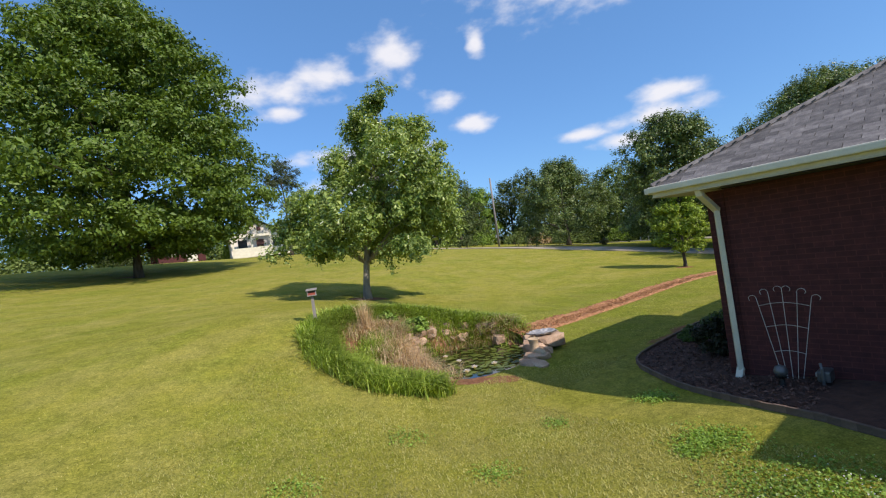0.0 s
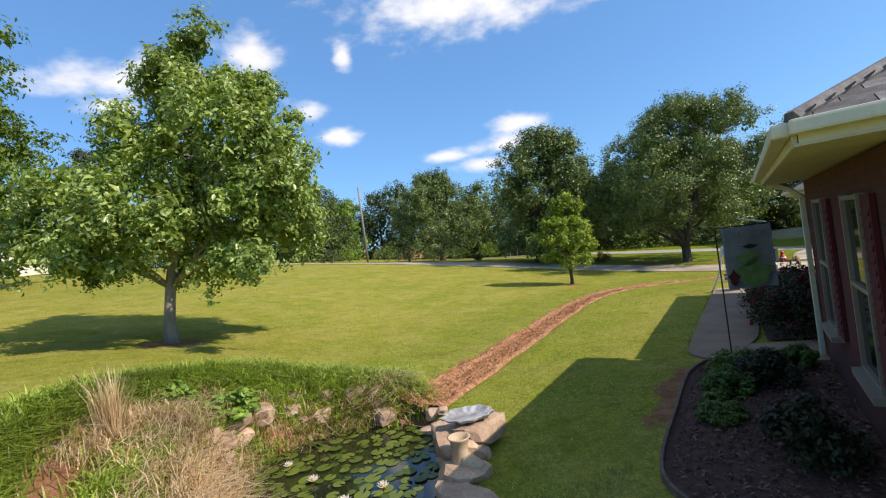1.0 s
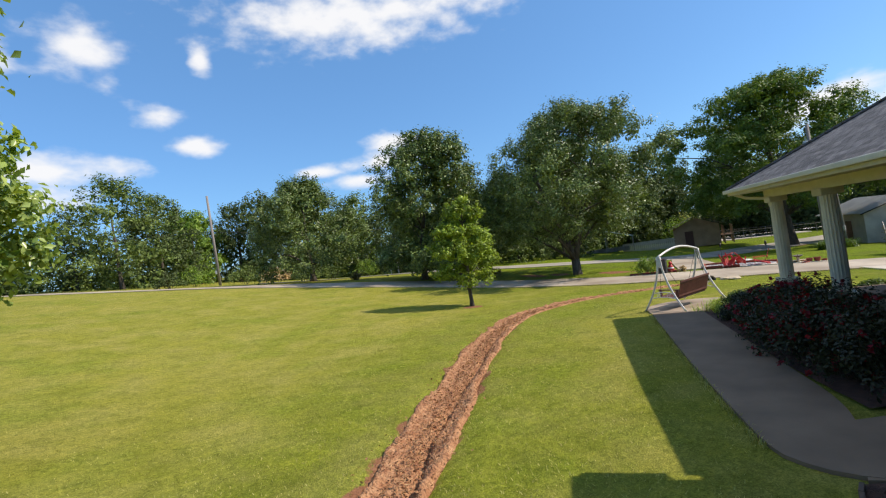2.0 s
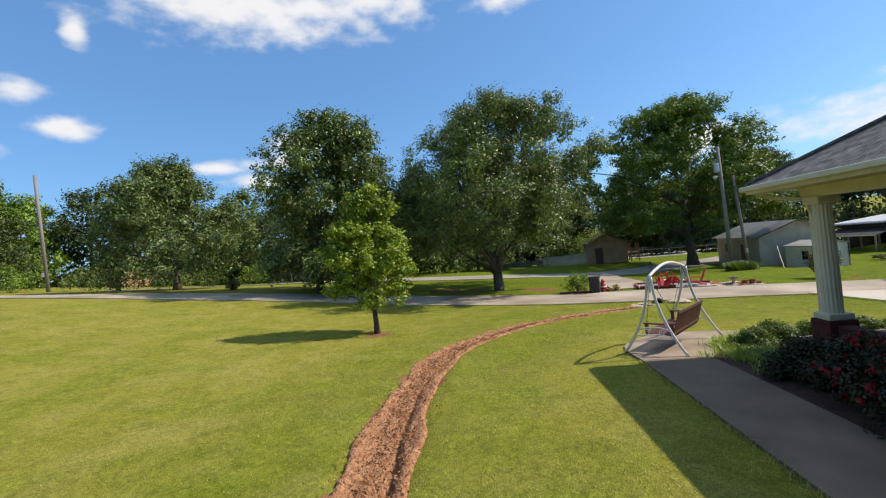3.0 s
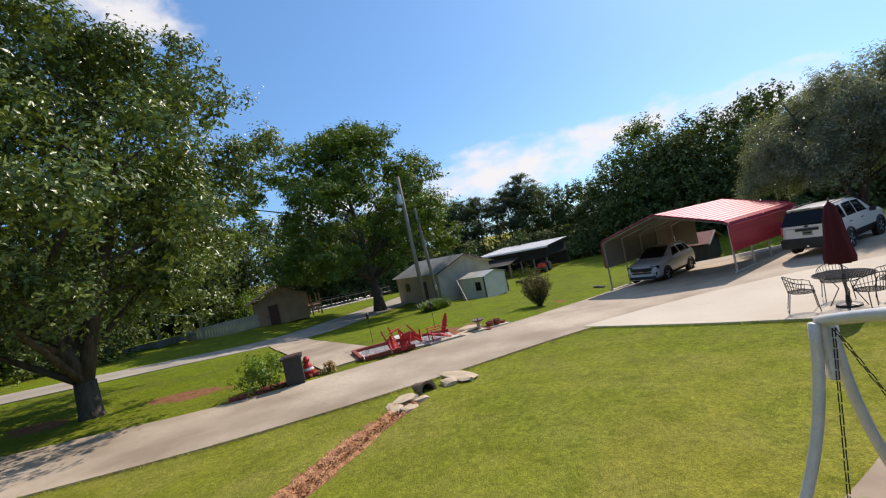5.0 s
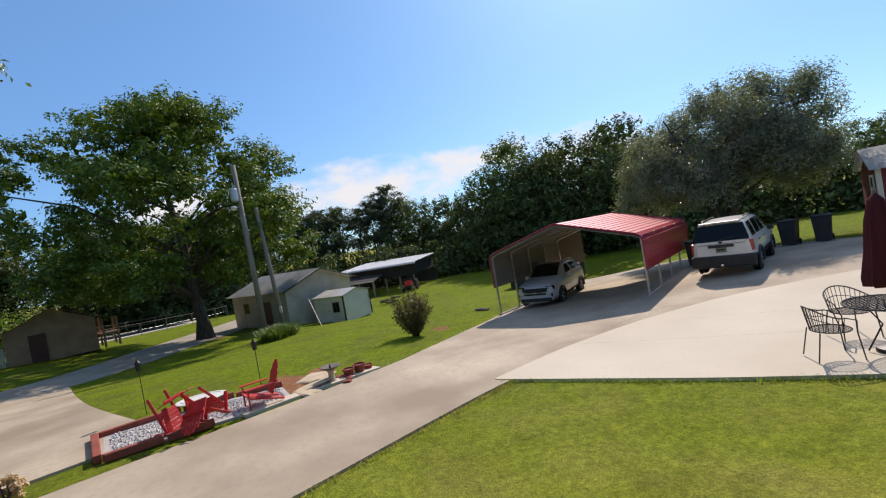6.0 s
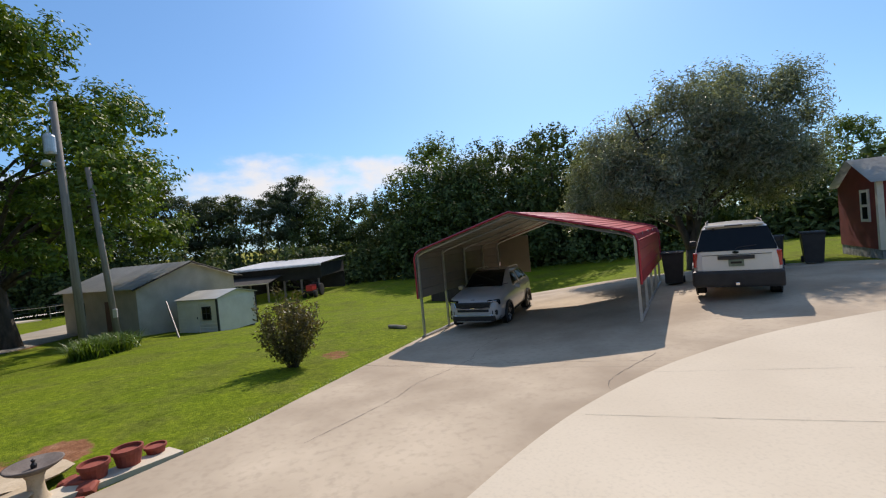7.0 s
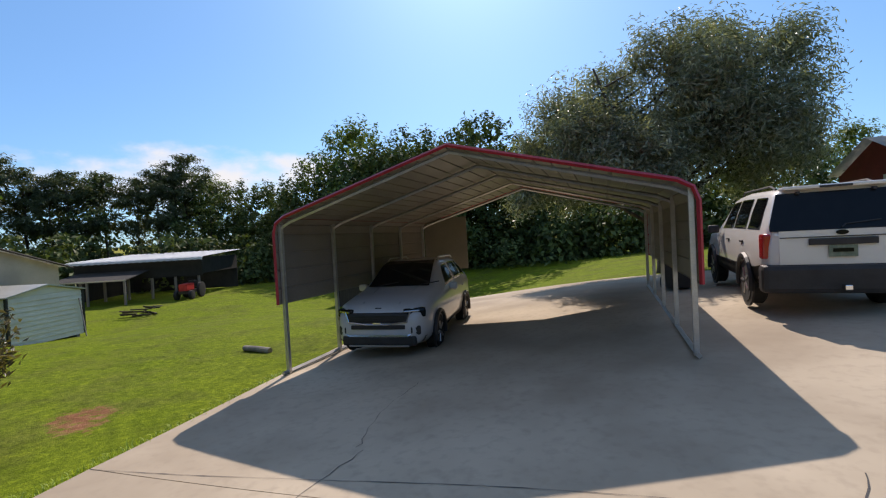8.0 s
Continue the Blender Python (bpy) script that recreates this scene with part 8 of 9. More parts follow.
def garden_flag():
    p = Vector((7.35, 10.72, 0))
    z = float(land(p.x, p.y))
    f = thing("garden_flag", pose(p.x, p.y, z, 0, 0, -32), "hanging garden banner with blurred green and red print", "flag")
    part("pole", tubed([(-0.46, 0, -0.1), (-0.46, 0, 2.42)], 0.012, 8), M["black_iron"], f)
    part("arm", tubed([(-0.48, 0, 2.42), (0.45, 0, 2.42)], 0.011, 8), M["black_iron"], f)
    n, k = 14, 16
    bm = bmesh.new()
    g = [[bm.verts.new((-0.37 + 0.74 * i / n, 0.025 * math.sin(i * 0.9 + j * 0.25) * j / k, 2.40 - 1.04 * j / k)) for j in range(k + 1)] for i in range(n + 1)]
    for i in range(n):
        for j in range(k):
            bm.faces.new((g[i][j], g[i + 1][j], g[i + 1][j + 1], g[i][j + 1]))
    bmesh.ops.solidify(bm, geom=bm.faces[:], thickness=0.003)
    cloth = part("banner", bm, matte("banner_cloth", (0.24, 0.26, 0.25), (0.36, 0.38, 0.36), 3, 0.9, 0.2, 40), f, "pale grey cloth banner", smooth_faces=True)
    rr = np.random.default_rng(19)

    def print_patch(x, zz, w, h, mat, nm):
        bm = bmesh.new()
        pts = [(x + w * math.cos(a) * (1 + 0.25 * math.sin(5 * a)), zz + h * math.sin(a) * (1 + 0.2 * math.cos(4 * a))) for a in np.linspace(0, 6.28, 18, endpoint=False)]
        prism(bm, pts, -0.001, 0.001)
        for v in bm.verts:
            v.co = Vector((v.co.x, -0.032 + v.co.z, v.co.y))
        part(nm, bm, mat, cloth)

    green = matte("banner_green", (0.10, 0.19, 0.05), (0.20, 0.30, 0.09), 8, 0.9, 0.1, 40)
    print_patch(0.03, 1.62, 0.26, 0.22, green, "leaf_print")
    print_patch(-0.03, 1.86, 0.17, 0.12, green, "leaf_print")
    print_patch(-0.27, 1.55, 0.08, 0.12, M["maroon_cloth"], "flower_print")
    print_patch(0.02, 2.06, 0.11, 0.035, M["black_plastic"], "shape_print")
    for q in range(8):
        part("bar", boxed(0.05, 0.004, 0.07, T(-0.26 + 0.073 * q, -0.03, 2.27)), M["pole_wood"], cloth)


garden_flag()


# ---- the seating bed across the drive ----
def adirondack(x, y, turn, roll=(0, 0), lift=0.0):
    c = thing("adirondack_chair", pose(x, y, lz(x, y) + 0.06 + lift, roll[0], roll[1], turn) @ Matrix.Scale(0.8, 4), "red painted wooden adirondack chair" + (" lying tipped over" if roll != (0, 0) else " standing on gravel"), "chair", "red chairs on the gravel")
    for sx in (-1, 1):
        part("front_leg", boxed(0.09, 0.03, 0.54, T(sx * 0.29, 0.38, 0.27), 0.005), M["red_paint"], c)
        part("rear_leg", tubed([(sx * 0.25, 0.40, 0.34), (sx * 0.25, -0.52, 0.05)], 0.045, 4), M["red_paint"], c)
        part("armrest", boxed(0.14, 0.74, 0.025, T(sx * 0.33, 0.08, 0.555), 0.01), M["red_paint"], c)
    for k in range(6):
        u = k / 5
        part("seat_slat", boxed(0.54, 0.085, 0.02, T(0, 0.40 - 0.47 * u, 0.375 - 0.15 * u) @ Matrix.Rotation(radians(18), 4, "X"), 0.005), M["red_paint"], c)
    # tall back of seven slats, fanned out and rounded at the top
    for k in range(7):
        a = (k - 3) / 3
        h = 0.92 - 0.30 * abs(a) ** 2.2
        m = T(0.20 * a, -0.24, 0.22) @ Matrix.Rotation(radians(20), 4, "X") @ Matrix.Rotation(radians(7 * a), 4, "Y") @ T(0, 0, h / 2)
        part("back_slat", boxed(0.074, 0.02, h, m, 0.009), M["red_paint"], c)
    part("back_rail", boxed(0.56, 0.04, 0.07, T(0, -0.40, 0.55)), M["red_paint"], c)


draped("gravel_bed", [(29.75, 24.0), (30.25, 22.6), (30.55, 21.75), (31.1, 20.9)], [(31.2, 24.6), (31.8, 23.3), (32.1, 22.3), (32.2, 21.2)], 20, 6, matte("pale_gravel", (0.38, 0.36, 0.34), (0.58, 0.55, 0.52), 30, 0.9, 0.9, 70, c3=(0.2, 0.18, 0.17), speck=0.8, bump_dist=0.02), lift=0.05, label="pale gravel bed edged with red timbers", category="gravel")
adirondack(30.98, 21.50, 22)
adirondack(30.42, 22.42, 70, (-150, 12), 0.62)
adirondack(30.55, 23.3, 150, (-88, 6), 0.34)
gs = np.random.default_rng(27)
gverts, gfaces = [], []
for k in range(1500):
    u, v = gs.uniform(0, 1), gs.uniform(0, 1)
    p = np.array((29.85 + 1.25 * u, 23.9 - 2.9 * u)) * (1 - v) + np.array((31.2 + 0.95 * u, 24.5 - 3.2 * u)) * v
    r, z = gs.uniform(0.015, 0.04), float(land(p[0], p[1])) + 0.055
    o, t0 = len(gverts), gs.uniform(0, 6.28)
    gverts += [(p[0] + r * math.cos(t0 + 1.57 * q) * gs.uniform(0.7, 1.2), p[1] + r * math.sin(t0 + 1.57 * q) * gs.uniform(0.7, 1.2), z + r * 0.2) for q in range(4)] + [(p[0], p[1], z + r * 0.9), (p[0], p[1], z - r * 0.4)]
    gfaces += [(o + q, o + (q + 1) % 4, o + 4) for q in range(4)] + [(o + (q + 1) % 4, o + q, o + 5) for q in range(4)]
tagged(new("gravel_stones", mesh_from("gravel_stones", gverts, gfaces, matte("gravel_pebbles", (0.40, 0.38, 0.36), (0.66, 0.64, 0.61), 20, 0.9, 0.3, 60, vary=0.35, island=True))), "loose pale grey gravel stones", "gravel", kind="stuff")


def oval_top(x, y):
    """A white oval table top left lying on the edge of the bed."""
    o = thing("table_top", pose(x, y, lz(x, y) + 0.20, 5, 3, -62), "white oval plastic table top lying on the timbers", "table top")
    part("top", turned([(0.02, 0.0), (0.46, 0.0), (0.50, 0.012), (0.50, 0.03), (0.47, 0.035), (0.02, 0.03)], 32, m=Matrix.Diagonal((1.1, 0.62, 1, 1))), M["white_metal"], o)
    part("rim", tubed([(0.42 * math.cos(a), 0.235 * math.sin(a), 0.036) for a in np.linspace(0, 6.28, 28, endpoint=False)], 0.010, 5, closed=True), M["white_metal"], o)


oval_top(32.05, 22.95)


def edging_timber(a, b, label="red painted edging timber"):
    a, b = np.array(a, float), np.array(b, float)
    mid = (a + b) / 2
    e = thing("edging_timber", pose(mid[0], mid[1], lz(mid[0], mid[1]) + 0.09, 0, 0, math.degrees(math.atan2(b[1] - a[1], b[0] - a[0]))), label, "edging", "timbers round the gravel")
    part("beam", boxed(float(np.linalg.norm(b - a)), 0.13, 0.15, None, 0.02), M["clay_pot"], e)


for a, b in (((29.65, 24.05), (31.2, 24.75)), ((31.25, 24.7), (31.85, 23.35)), ((31.87, 23.3), (32.2, 22.3)), ((32.22, 22.25), (32.3, 21.2)), ((29.65, 23.95), (29.95, 23.1)), ((29.97, 23.05), (30.25, 22.3))):
    edging_timber(a, b)


def lantern_stake(x, y):
    l = thing("garden_lantern", pose(x, y, lz(x, y)) @ Matrix.Scale(0.78, 4), "black lantern on a slim metal stake", "lantern", "lanterns by the gravel")
    part("stake", tubed([(0, 0, -0.1), (0, 0, 1.35)], 0.012, 6), M["black_iron"], l)
    part("lantern", turned([(0.03, 1.33), (0.07, 1.36), (0.075, 1.56), (0.09, 1.58), (0.03, 1.66), (0.01, 1.70)], 8), M["black_iron"], l)


lantern_stake(32.42, 21.7)
lantern_stake(32.6, 24.3)


def bird_bath():
    b = thing("bird_bath", pose(31.72, 20.0, lz(31.72, 20.0)) @ Matrix.Scale(0.8, 4), "concrete bird bath with a dark weathered bowl on a flared pedestal", "bird bath")
    part("pedestal", turned([(0.19, -0.05), (0.19, 0.03), (0.15, 0.06), (0.10, 0.16), (0.085, 0.28), (0.09, 0.36), (0.13, 0.44)], 20), M["sandstone"], b, smooth_faces=True)
    part("bowl", turned([(0.08, 0.43), (0.20, 0.46), (0.29, 0.515), (0.31, 0.545), (0.285, 0.55), (0.18, 0.50), (0.02, 0.485)], 26), M["bath_bowl"], b, "dark weathered shallow bowl", smooth_faces=True)
    part("ornament", turned([(0.03, 0.485), (0.035, 0.53), (0.015, 0.56), (0.028, 0.59), (0.0, 0.61)], 10), M["black_iron"], b)


bird_bath()


def plant_pot(x, y, r, h, mat, label, lift=0.0):
    p = thing("flower_pot", pose(x, y, lz(x, y) + lift), label, "pot", "pots by the drive")
    part("pot", turned([(r * 0.68, 0.0), (r * 0.95, h * 0.8), (r * 1.06, h * 0.82), (r * 1.06, h), (r * 0.92, h), (r * 0.88, h * 0.85), (0.01, h * 0.84)], 20), mat, p, smooth_faces=False)
    return p


plant_pot(31.98, 19.58, 0.145, 0.24, M["clay_pot"], "red terracotta flower pot beside the drive")
plant_pot(32.18, 19.30, 0.155, 0.27, M["clay_pot"], "red terracotta flower pot beside the drive")
plant_pot(32.42, 19.06, 0.12, 0.16, M["clay_pot"], "small red terracotta flower pot beside the drive")
for k, (x, y, sx, sy) in enumerate(((32.65, 20.45, 0.75, 0.46), (31.75, 20.55, 0.62, 0.42), (31.3, 20.55, 0.4, 0.3), (32.6, 21.55, 0.42, 0.2))):
    stone(x, y, lz(x, y) + 0.03, sx, sy, 0.06, 700 + k, "flat pale sandstone slab in bare soil", M["sandstone"], "stepping stones", "stepping_stone")
for k in range(9):
    a = rk.uniform(0, 6.28)
    x, y = 31.65 + 0.42 * math.cos(a), 20.0 + 0.42 * math.sin(a)
    stone(x, y, lz(x, y) + 0.04, 0.12, 0.10, 0.08, 720 + k, "dark reddish rock round the bird bath", M["clay_pot"], "rocks round the bird bath")
def vase_shrub(x, y, w, h):
    """A shrub whose many stems rise from one narrow foot and spread upwards."""
    r = np.random.default_rng(91)
    e = thing("russet_shrub", pose(x, y, lz(x, y) - 0.03), "upright vase-shaped bronze-leaved shrub on the lawn", "shrub")
    bm, pts = bmesh.new(), []
    for k in range(70):
        a, k_ = r.uniform(0, 6.28), math.sqrt(r.uniform(0, 1))
        top = h * (1.0 - 0.30 * k_ ** 2) * r.uniform(0.72, 1.0) * (1.36 if k % 12 == 0 else 1.0)
        end = Vector((w / 2 * k_ * math.cos(a), w / 2 * k_ * math.sin(a), top))
        mid = Vector((end.x * 0.60, end.y * 0.60, top * 0.45))
        line = [Vector((end.x * 0.08, end.y * 0.08, -0.05)), Vector((end.x * 0.25, end.y * 0.25, top * 0.17)), mid, mid.lerp(end, 0.55), end]
        if k < 40:
            tube(bm, line, [0.016, 0.013, 0.009, 0.006, 0.003], 5)
        for _ in range(110):
            u = r.uniform(0.16, 1.0) ** 0.8 * 3.999
            i = int(u)
            p = line[i].lerp(line[i + 1], u - i) + Vector(r.normal(size=3) * 0.055)
            if p.z > 0.16:
                pts.append(p)
    pts = np.array([tuple(p) for p in pts])
    nn = r.normal(size=pts.shape) + np.array([0, 0, 0.6])
    nn /= np.linalg.norm(nn, axis=1)[:, None]
    new("foliage", leaf_mesh("foliage", pts, nn, r.uniform(0.03, 0.055, len(pts)), r, L["russet"], 0.42)).parent = e
    part("branchwork", bm, M["bark"], e)


vase_shrub(37.17, 16.8, 1.65, 1.8)
poleplants = [(48.6 + gr.normal() * 0.9, 23.0 + gr.normal() * 0.45) for _ in range(60)]
scatter_blades("daylilies", poleplants, 52, 0.17, 0.85, 0.045, L["shrub"], 46, "dense strappy green lilies round the utility pole", "plants", 0.95)


def square_planter():
    x, y = 28.15, 25.75
    p = thing("square_planter", pose(x, y, lz(x, y) + 0.05, 0, 0, 20), "tall black square planter beside the drive", "planter")
    bm = bmesh.new()
    prism(bm, [(-0.26, -0.26), (0.26, -0.26), (0.26, 0.26), (-0.26, 0.26)], 0, 0.8)
    part("box", bm, M["black_plastic"], p)
    part("rim", boxed(0.62, 0.62, 0.06, T(0, 0, 0.81), 0.01), M["black_plastic"], p)
    part("soil", boxed(0.46, 0.46, 0.02, T(0, 0, 0.846)), M["mulch"], p)


square_planter()
bush("leafy_shrub", 28.2, 26.75, 1.6, 1.35, 1600, 0.06, L["bright"], 92, "airy bright green shrub behind the planter", "shrub", 36, 0.4)
bush("leafy_shrub", 29.0, 25.0, 0.5, 0.42, 700, 0.04, L["straw"], 93, "small straw-coloured shrub in the drive bed", "shrub", 16, 0.4)


def red_ornament():
    x, y = 28.85, 25.6
    o = thing("lawn_ornament", pose(x, y, lz(x, y) + 0.05, 0, 0, 40), "red and white garden ornament beside the planter", "ornament")
    part("body", turned([(0.18, 0.0), (0.20, 0.15), (0.13, 0.34), (0.08, 0.42)], 14), M["red_paint"], o)
    part("head", turned([(0.02, 0.40), (0.10, 0.45), (0.11, 0.53), (0.05, 0.62)], 12), M["red_paint"], o)
    part("band", turned([(0.185, 0.16), (0.19, 0.2), (0.16, 0.26)], 14), M["white_metal"], o)


red_ornament()
for k in range(12):
    u = k / 11
    x, y = 27.2 + 1.5 * u, 27.3 - 1.9 * u
    stone(x + 0.2, y, lz(x + 0.2, y) + 0.06, 0.17, 0.13, 0.10, 740 + k, "reddish rock edging the planter bed", M["clay_pot"], "rocks round the planter")
# culvert mouth where the ditch meets the drive
cul = thing("culvert", pose(25.02, 21.42, lz(25.02, 21.42) + 0.03, 0, 14, 28), "weathered concrete culvert pipe opening under the drive", "culvert")
part("pipe", turned([(0.01, 0.6), (0.15, 0.6), (0.15, 0.0), (0.21, 0.0), (0.215, 0.06), (0.205, 0.1), (0.205, 1.5), (0.01, 1.5)], 22, m=Matrix.Rotation(radians(90), 4, "Y")), M["shaded_concrete"], cul)
# near-black disc painted as the shade down the pipe
part("mouth", turned([(0.145, 0.30), (0.145, 0.31)], 18, m=Matrix.Rotation(radians(90), 4, "Y")), M["dark_and_shade"], cul, "dark disc standing in for the shade inside the pipe")
for k, (x, y, sx, sy, sz) in enumerate(((25.75, 20.75, 0.75, 0.28, 0.09), (24.75, 21.95, 0.42, 0.26, 0.12), (24.3, 22.1, 0.3, 0.22, 0.10), (25.35, 20.95, 0.26, 0.2, 0.12), (24.55, 21.55, 0.2, 0.16, 0.08), (24.1, 21.75, 0.22, 0.18, 0.08))):
    stone(x, y, lz(x, y) + 0.03, sx, sy, sz, 760 + k, "pale broken concrete at the culvert mouth", M["sandstone"], "rubble at the culvert", "rubble")


# ---- patio table with closed umbrella and wire chairs ----
def wire_chair(x, y, turn):
    c = thing("wire_chair", pose(x, y, lz(x, y) + 0.065, 0, 0, turn), "black wrought-iron patio armchair", "chair", "chairs round the patio table")
    for sx in (-1, 1):
        part("front_leg", tubed([(sx * 0.24, 0.22, 0.44), (sx * 0.27, 0.27, 0.0)], 0.010, 6), M["black_iron"], c)
        part("rear_leg", tubed([(sx * 0.20, -0.22, 0.44), (sx * 0.24, -0.30, 0.0)], 0.010, 6), M["black_iron"], c)
        part("armrest", tubed([(sx * 0.25, 0.22, 0.44), (sx * 0.31, 0.20, 0.62), (sx * 0.315, 0.08, 0.66)], 0.010, 6), M["black_iron"], c)
    part("seat_rim", tubed([(0.26 * math.cos(a), 0.25 * math.sin(a), 0.44) for a in np.linspace(0, 6.28, 20, endpoint=False)], 0.010, 6, closed=True), M["black_iron"], c)
    bm = bmesh.new()
    for k in range(-4, 5):
        w = math.sqrt(max(0.01, 1 - (k / 5) ** 2))
        tube(bm, [(k * 0.05, -0.25 * w, 0.44), (k * 0.05, 0.25 * w, 0.44)], 0.004, 4)
        tube(bm, [(-0.26 * w, k * 0.048, 0.442), (0.26 * w, k * 0.048, 0.442)], 0.004, 4)
    part("seat_mesh", bm, M["black_iron"], c)
    # barrel back: a rim that sinks from the top of the back to the arms, with bars round it
    def rim(a, k):
        low, high = (0.26 * math.sin(a), -0.25 * math.cos(a), 0.45), (0.31 * math.sin(a), 0.02 - 0.33 * math.cos(a), 0.66 + 0.16 * max(0.0, math.cos(a)) ** 1.5)
        return tuple(low[i] * (1 - k) + high[i] * k for i in range(3))

    part("back_rim", tubed([rim(a, 1) for a in np.linspace(-1.75, 1.75, 19)], 0.011, 6), M["black_iron"], c)
    part("back_band", tubed([rim(a, 0.55) for a in np.linspace(-1.75, 1.75, 19)], 0.006, 5), M["black_iron"], c)
    for a in np.linspace(-1.7, 1.7, 17):
        part("back_bar", tubed([rim(a, 0), rim(a, 0.5), rim(a, 1)], 0.0055, 5), M["black_iron"], c)


def patio_set():
    x, y = 25.1, 11.9
    z = lz(x, y) + 0.065
    t = thing("patio_table", pose(x, y, z), "round black wrought-iron patio table", "table")
    part("table_rim", tubed([(0.55 * math.cos(a), 0.55 * math.sin(a), 0.72) for a in np.linspace(0, 6.28, 32, endpoint=False)], 0.013, 6, closed=True), M["black_iron"], t)
    bm = bmesh.new()
    for k in range(-8, 9):
        w = 0.55 * math.sqrt(max(0.01, 1 - (k / 9) ** 2))
        tube(bm, [(k * 0.061, -w, 0.72), (k * 0.061, w, 0.72)], 0.006, 4)
        tube(bm, [(-w, k * 0.061, 0.724), (w, k * 0.061, 0.724)], 0.006, 4)
    part("mesh_top", bm, M["black_iron"], t)
    for k in range(4):
        a = math.pi / 4 + k * math.pi / 2
        part("leg", tubed([(0.30 * math.cos(a), 0.30 * math.sin(a), 0.71), (0.12 * math.cos(a), 0.12 * math.sin(a), 0.40), (0.32 * math.cos(a), 0.32 * math.sin(a), 0.0)], 0.012, 6), M["black_iron"], t)
    u = thing("patio_umbrella", pose(x, y, z), "closed maroon patio umbrella standing in the table", "umbrella")
    part("base", turned([(0.24, 0.0), (0.23, 0.05), (0.06, 0.09), (0.035, 0.25)], 18), M["black_iron"], u)
    part("pole", tubed([(0, 0, 0.05), (0, 0, 2.35)], 0.02, 8), M["pole_wood"], u)
    bm = turned([(0.06, 0.95), (0.23, 0.98), (0.24, 1.1), (0.18, 1.5), (0.14, 1.95), (0.08, 2.25), (0.01, 2.36)], 24)
    for v in bm.verts:
        a = math.atan2(v.co.y, v.co.x)
        k = 1 + 0.22 * math.cos(8 * a)
        v.co.x, v.co.y = v.co.x * k, v.co.y * k
    part("canopy", bm, M["maroon_cloth"], u, "folded maroon canvas canopy", smooth_faces=True)
    part("finial", turned([(0.012, 2.34), (0.03, 2.39), (0.008, 2.44)], 10), M["pole_wood"], u)
    wire_chair(x + 0.42, y + 0.66, 148)
    wire_chair(x + 0.85, y - 0.45, 62)
    wire_chair(x - 0.74, y + 0.12, -96)
    wire_chair(x - 0.2, y - 0.9, -10)


patio_set()


# ---- straw and clods lying in the ditch ----
dr = np.random.default_rng(66)
dl = dense(DITCH, 0.02)
pk = dr.integers(0, len(dl) - 1, 15000)
side = dr.normal(size=15000) * 0.23 * (1 - 0.45 * smooth(0.35, 1.0, pk / len(dl)))
tang = dl[pk + 1] - dl[pk]
tang /= np.linalg.norm(tang, axis=1)[:, None]
cx_, cy_ = dl[pk, 0] - tang[:, 1] * side, dl[pk, 1] + tang[:, 0] * side
low_ = 0.07 * (1 - smooth(0.2, 0.5, np.abs(side)))
cz_ = land(cx_, cy_) + 0.035 - low_ + dr.uniform(-0.01, 0.02, 15000)
nrm_ = dr.normal(size=(15000, 3)) * 0.7 + np.array([0, 0, 1.0])
nrm_ /= np.linalg.norm(nrm_, axis=1)[:, None]
for nm, sel, mt, slim, lab in (("straw_litter", slice(0, 6000), L["pine_straw"], 0.16, "dry straw strewn along the clay ditch"), ("clay_clods", slice(6000, 12000), M["soil"], 0.7, "small clods of clay along the ditch")):
    me = leaf_mesh(nm, np.stack([cx_, cy_, cz_], -1)[sel], nrm_[sel], dr.uniform(0.010, 0.045 if slim < 0.5 else 0.028, len(cx_[sel])), dr, mt, slim, 0.35)
    tagged(new(nm, me), lab, "litter", kind="stuff")


# ---- lawn blades where the camera passes, and clover ----
lb = np.random.default_rng(90)
n_try = 480000
bx, by = np.r_[lb.uniform(-7, 27, 300000), lb.uniform(-4, 4.5, 180000)], np.r_[lb.uniform(1.5, 25, 300000), lb.uniform(1.5, 9.5, 180000)]
route = np.array([(0, 0), (0, 3), (0.1, 6), (0.6, 8.5), (1.6, 11), (3.5, 13.5), (6, 15.6), (9, 17.6), (12, 19), (15, 20), (19, 20.2), (23, 19.3), (26, 18)])
off_route, _ = from_line(bx, by, dense(route, 1.0))
keep = lb.uniform(0, 1, n_try) < 0.9 * np.exp(-(off_route / 5.0) ** 2)
local_s = (bx - 4.37) * 0.7826 + (by - 7.05) * 0.6225
local_q = -(bx - 4.37) * 0.6225 + (by - 7.05) * 0.7826
keep &= ~((local_q < 2.4) & (local_s > -2.2)) & ~((np.hypot(bx - 16.8, by - 18.0) < 1.9)) & ~((bx > 17.5) & (by < 18.2 - 0.95 * (bx - 18.0)) & (bx < 24))
keep &= (bx - 25.6) * 0.83 + (by - 21.4) * 0.55 < -0.25
keep &= (bx - 28.9) * 0.70 - (by - 16.8) * 0.72 < -0.25
keep &= np.hypot((bx + 0.9) / 2.4, (by - 11.3) / 2.9) > 1.0
dd, _ = from_line(bx, by, DITCH_LINE[::3])
keep &= (dd > 0.5) | (lb.uniform(0, 1, n_try) < 0.04)
patch = np.sin(bx * 1.7 + 2 * np.sin(by * 0.9)) + np.sin(by * 2.3 + 1.5 * np.sin(bx * 1.3))
keep &= lb.uniform(-1.6, 1.6, n_try) < patch * 0.6 + 0.7
bx, by = bx[keep], by[keep]
nb = len(bx)
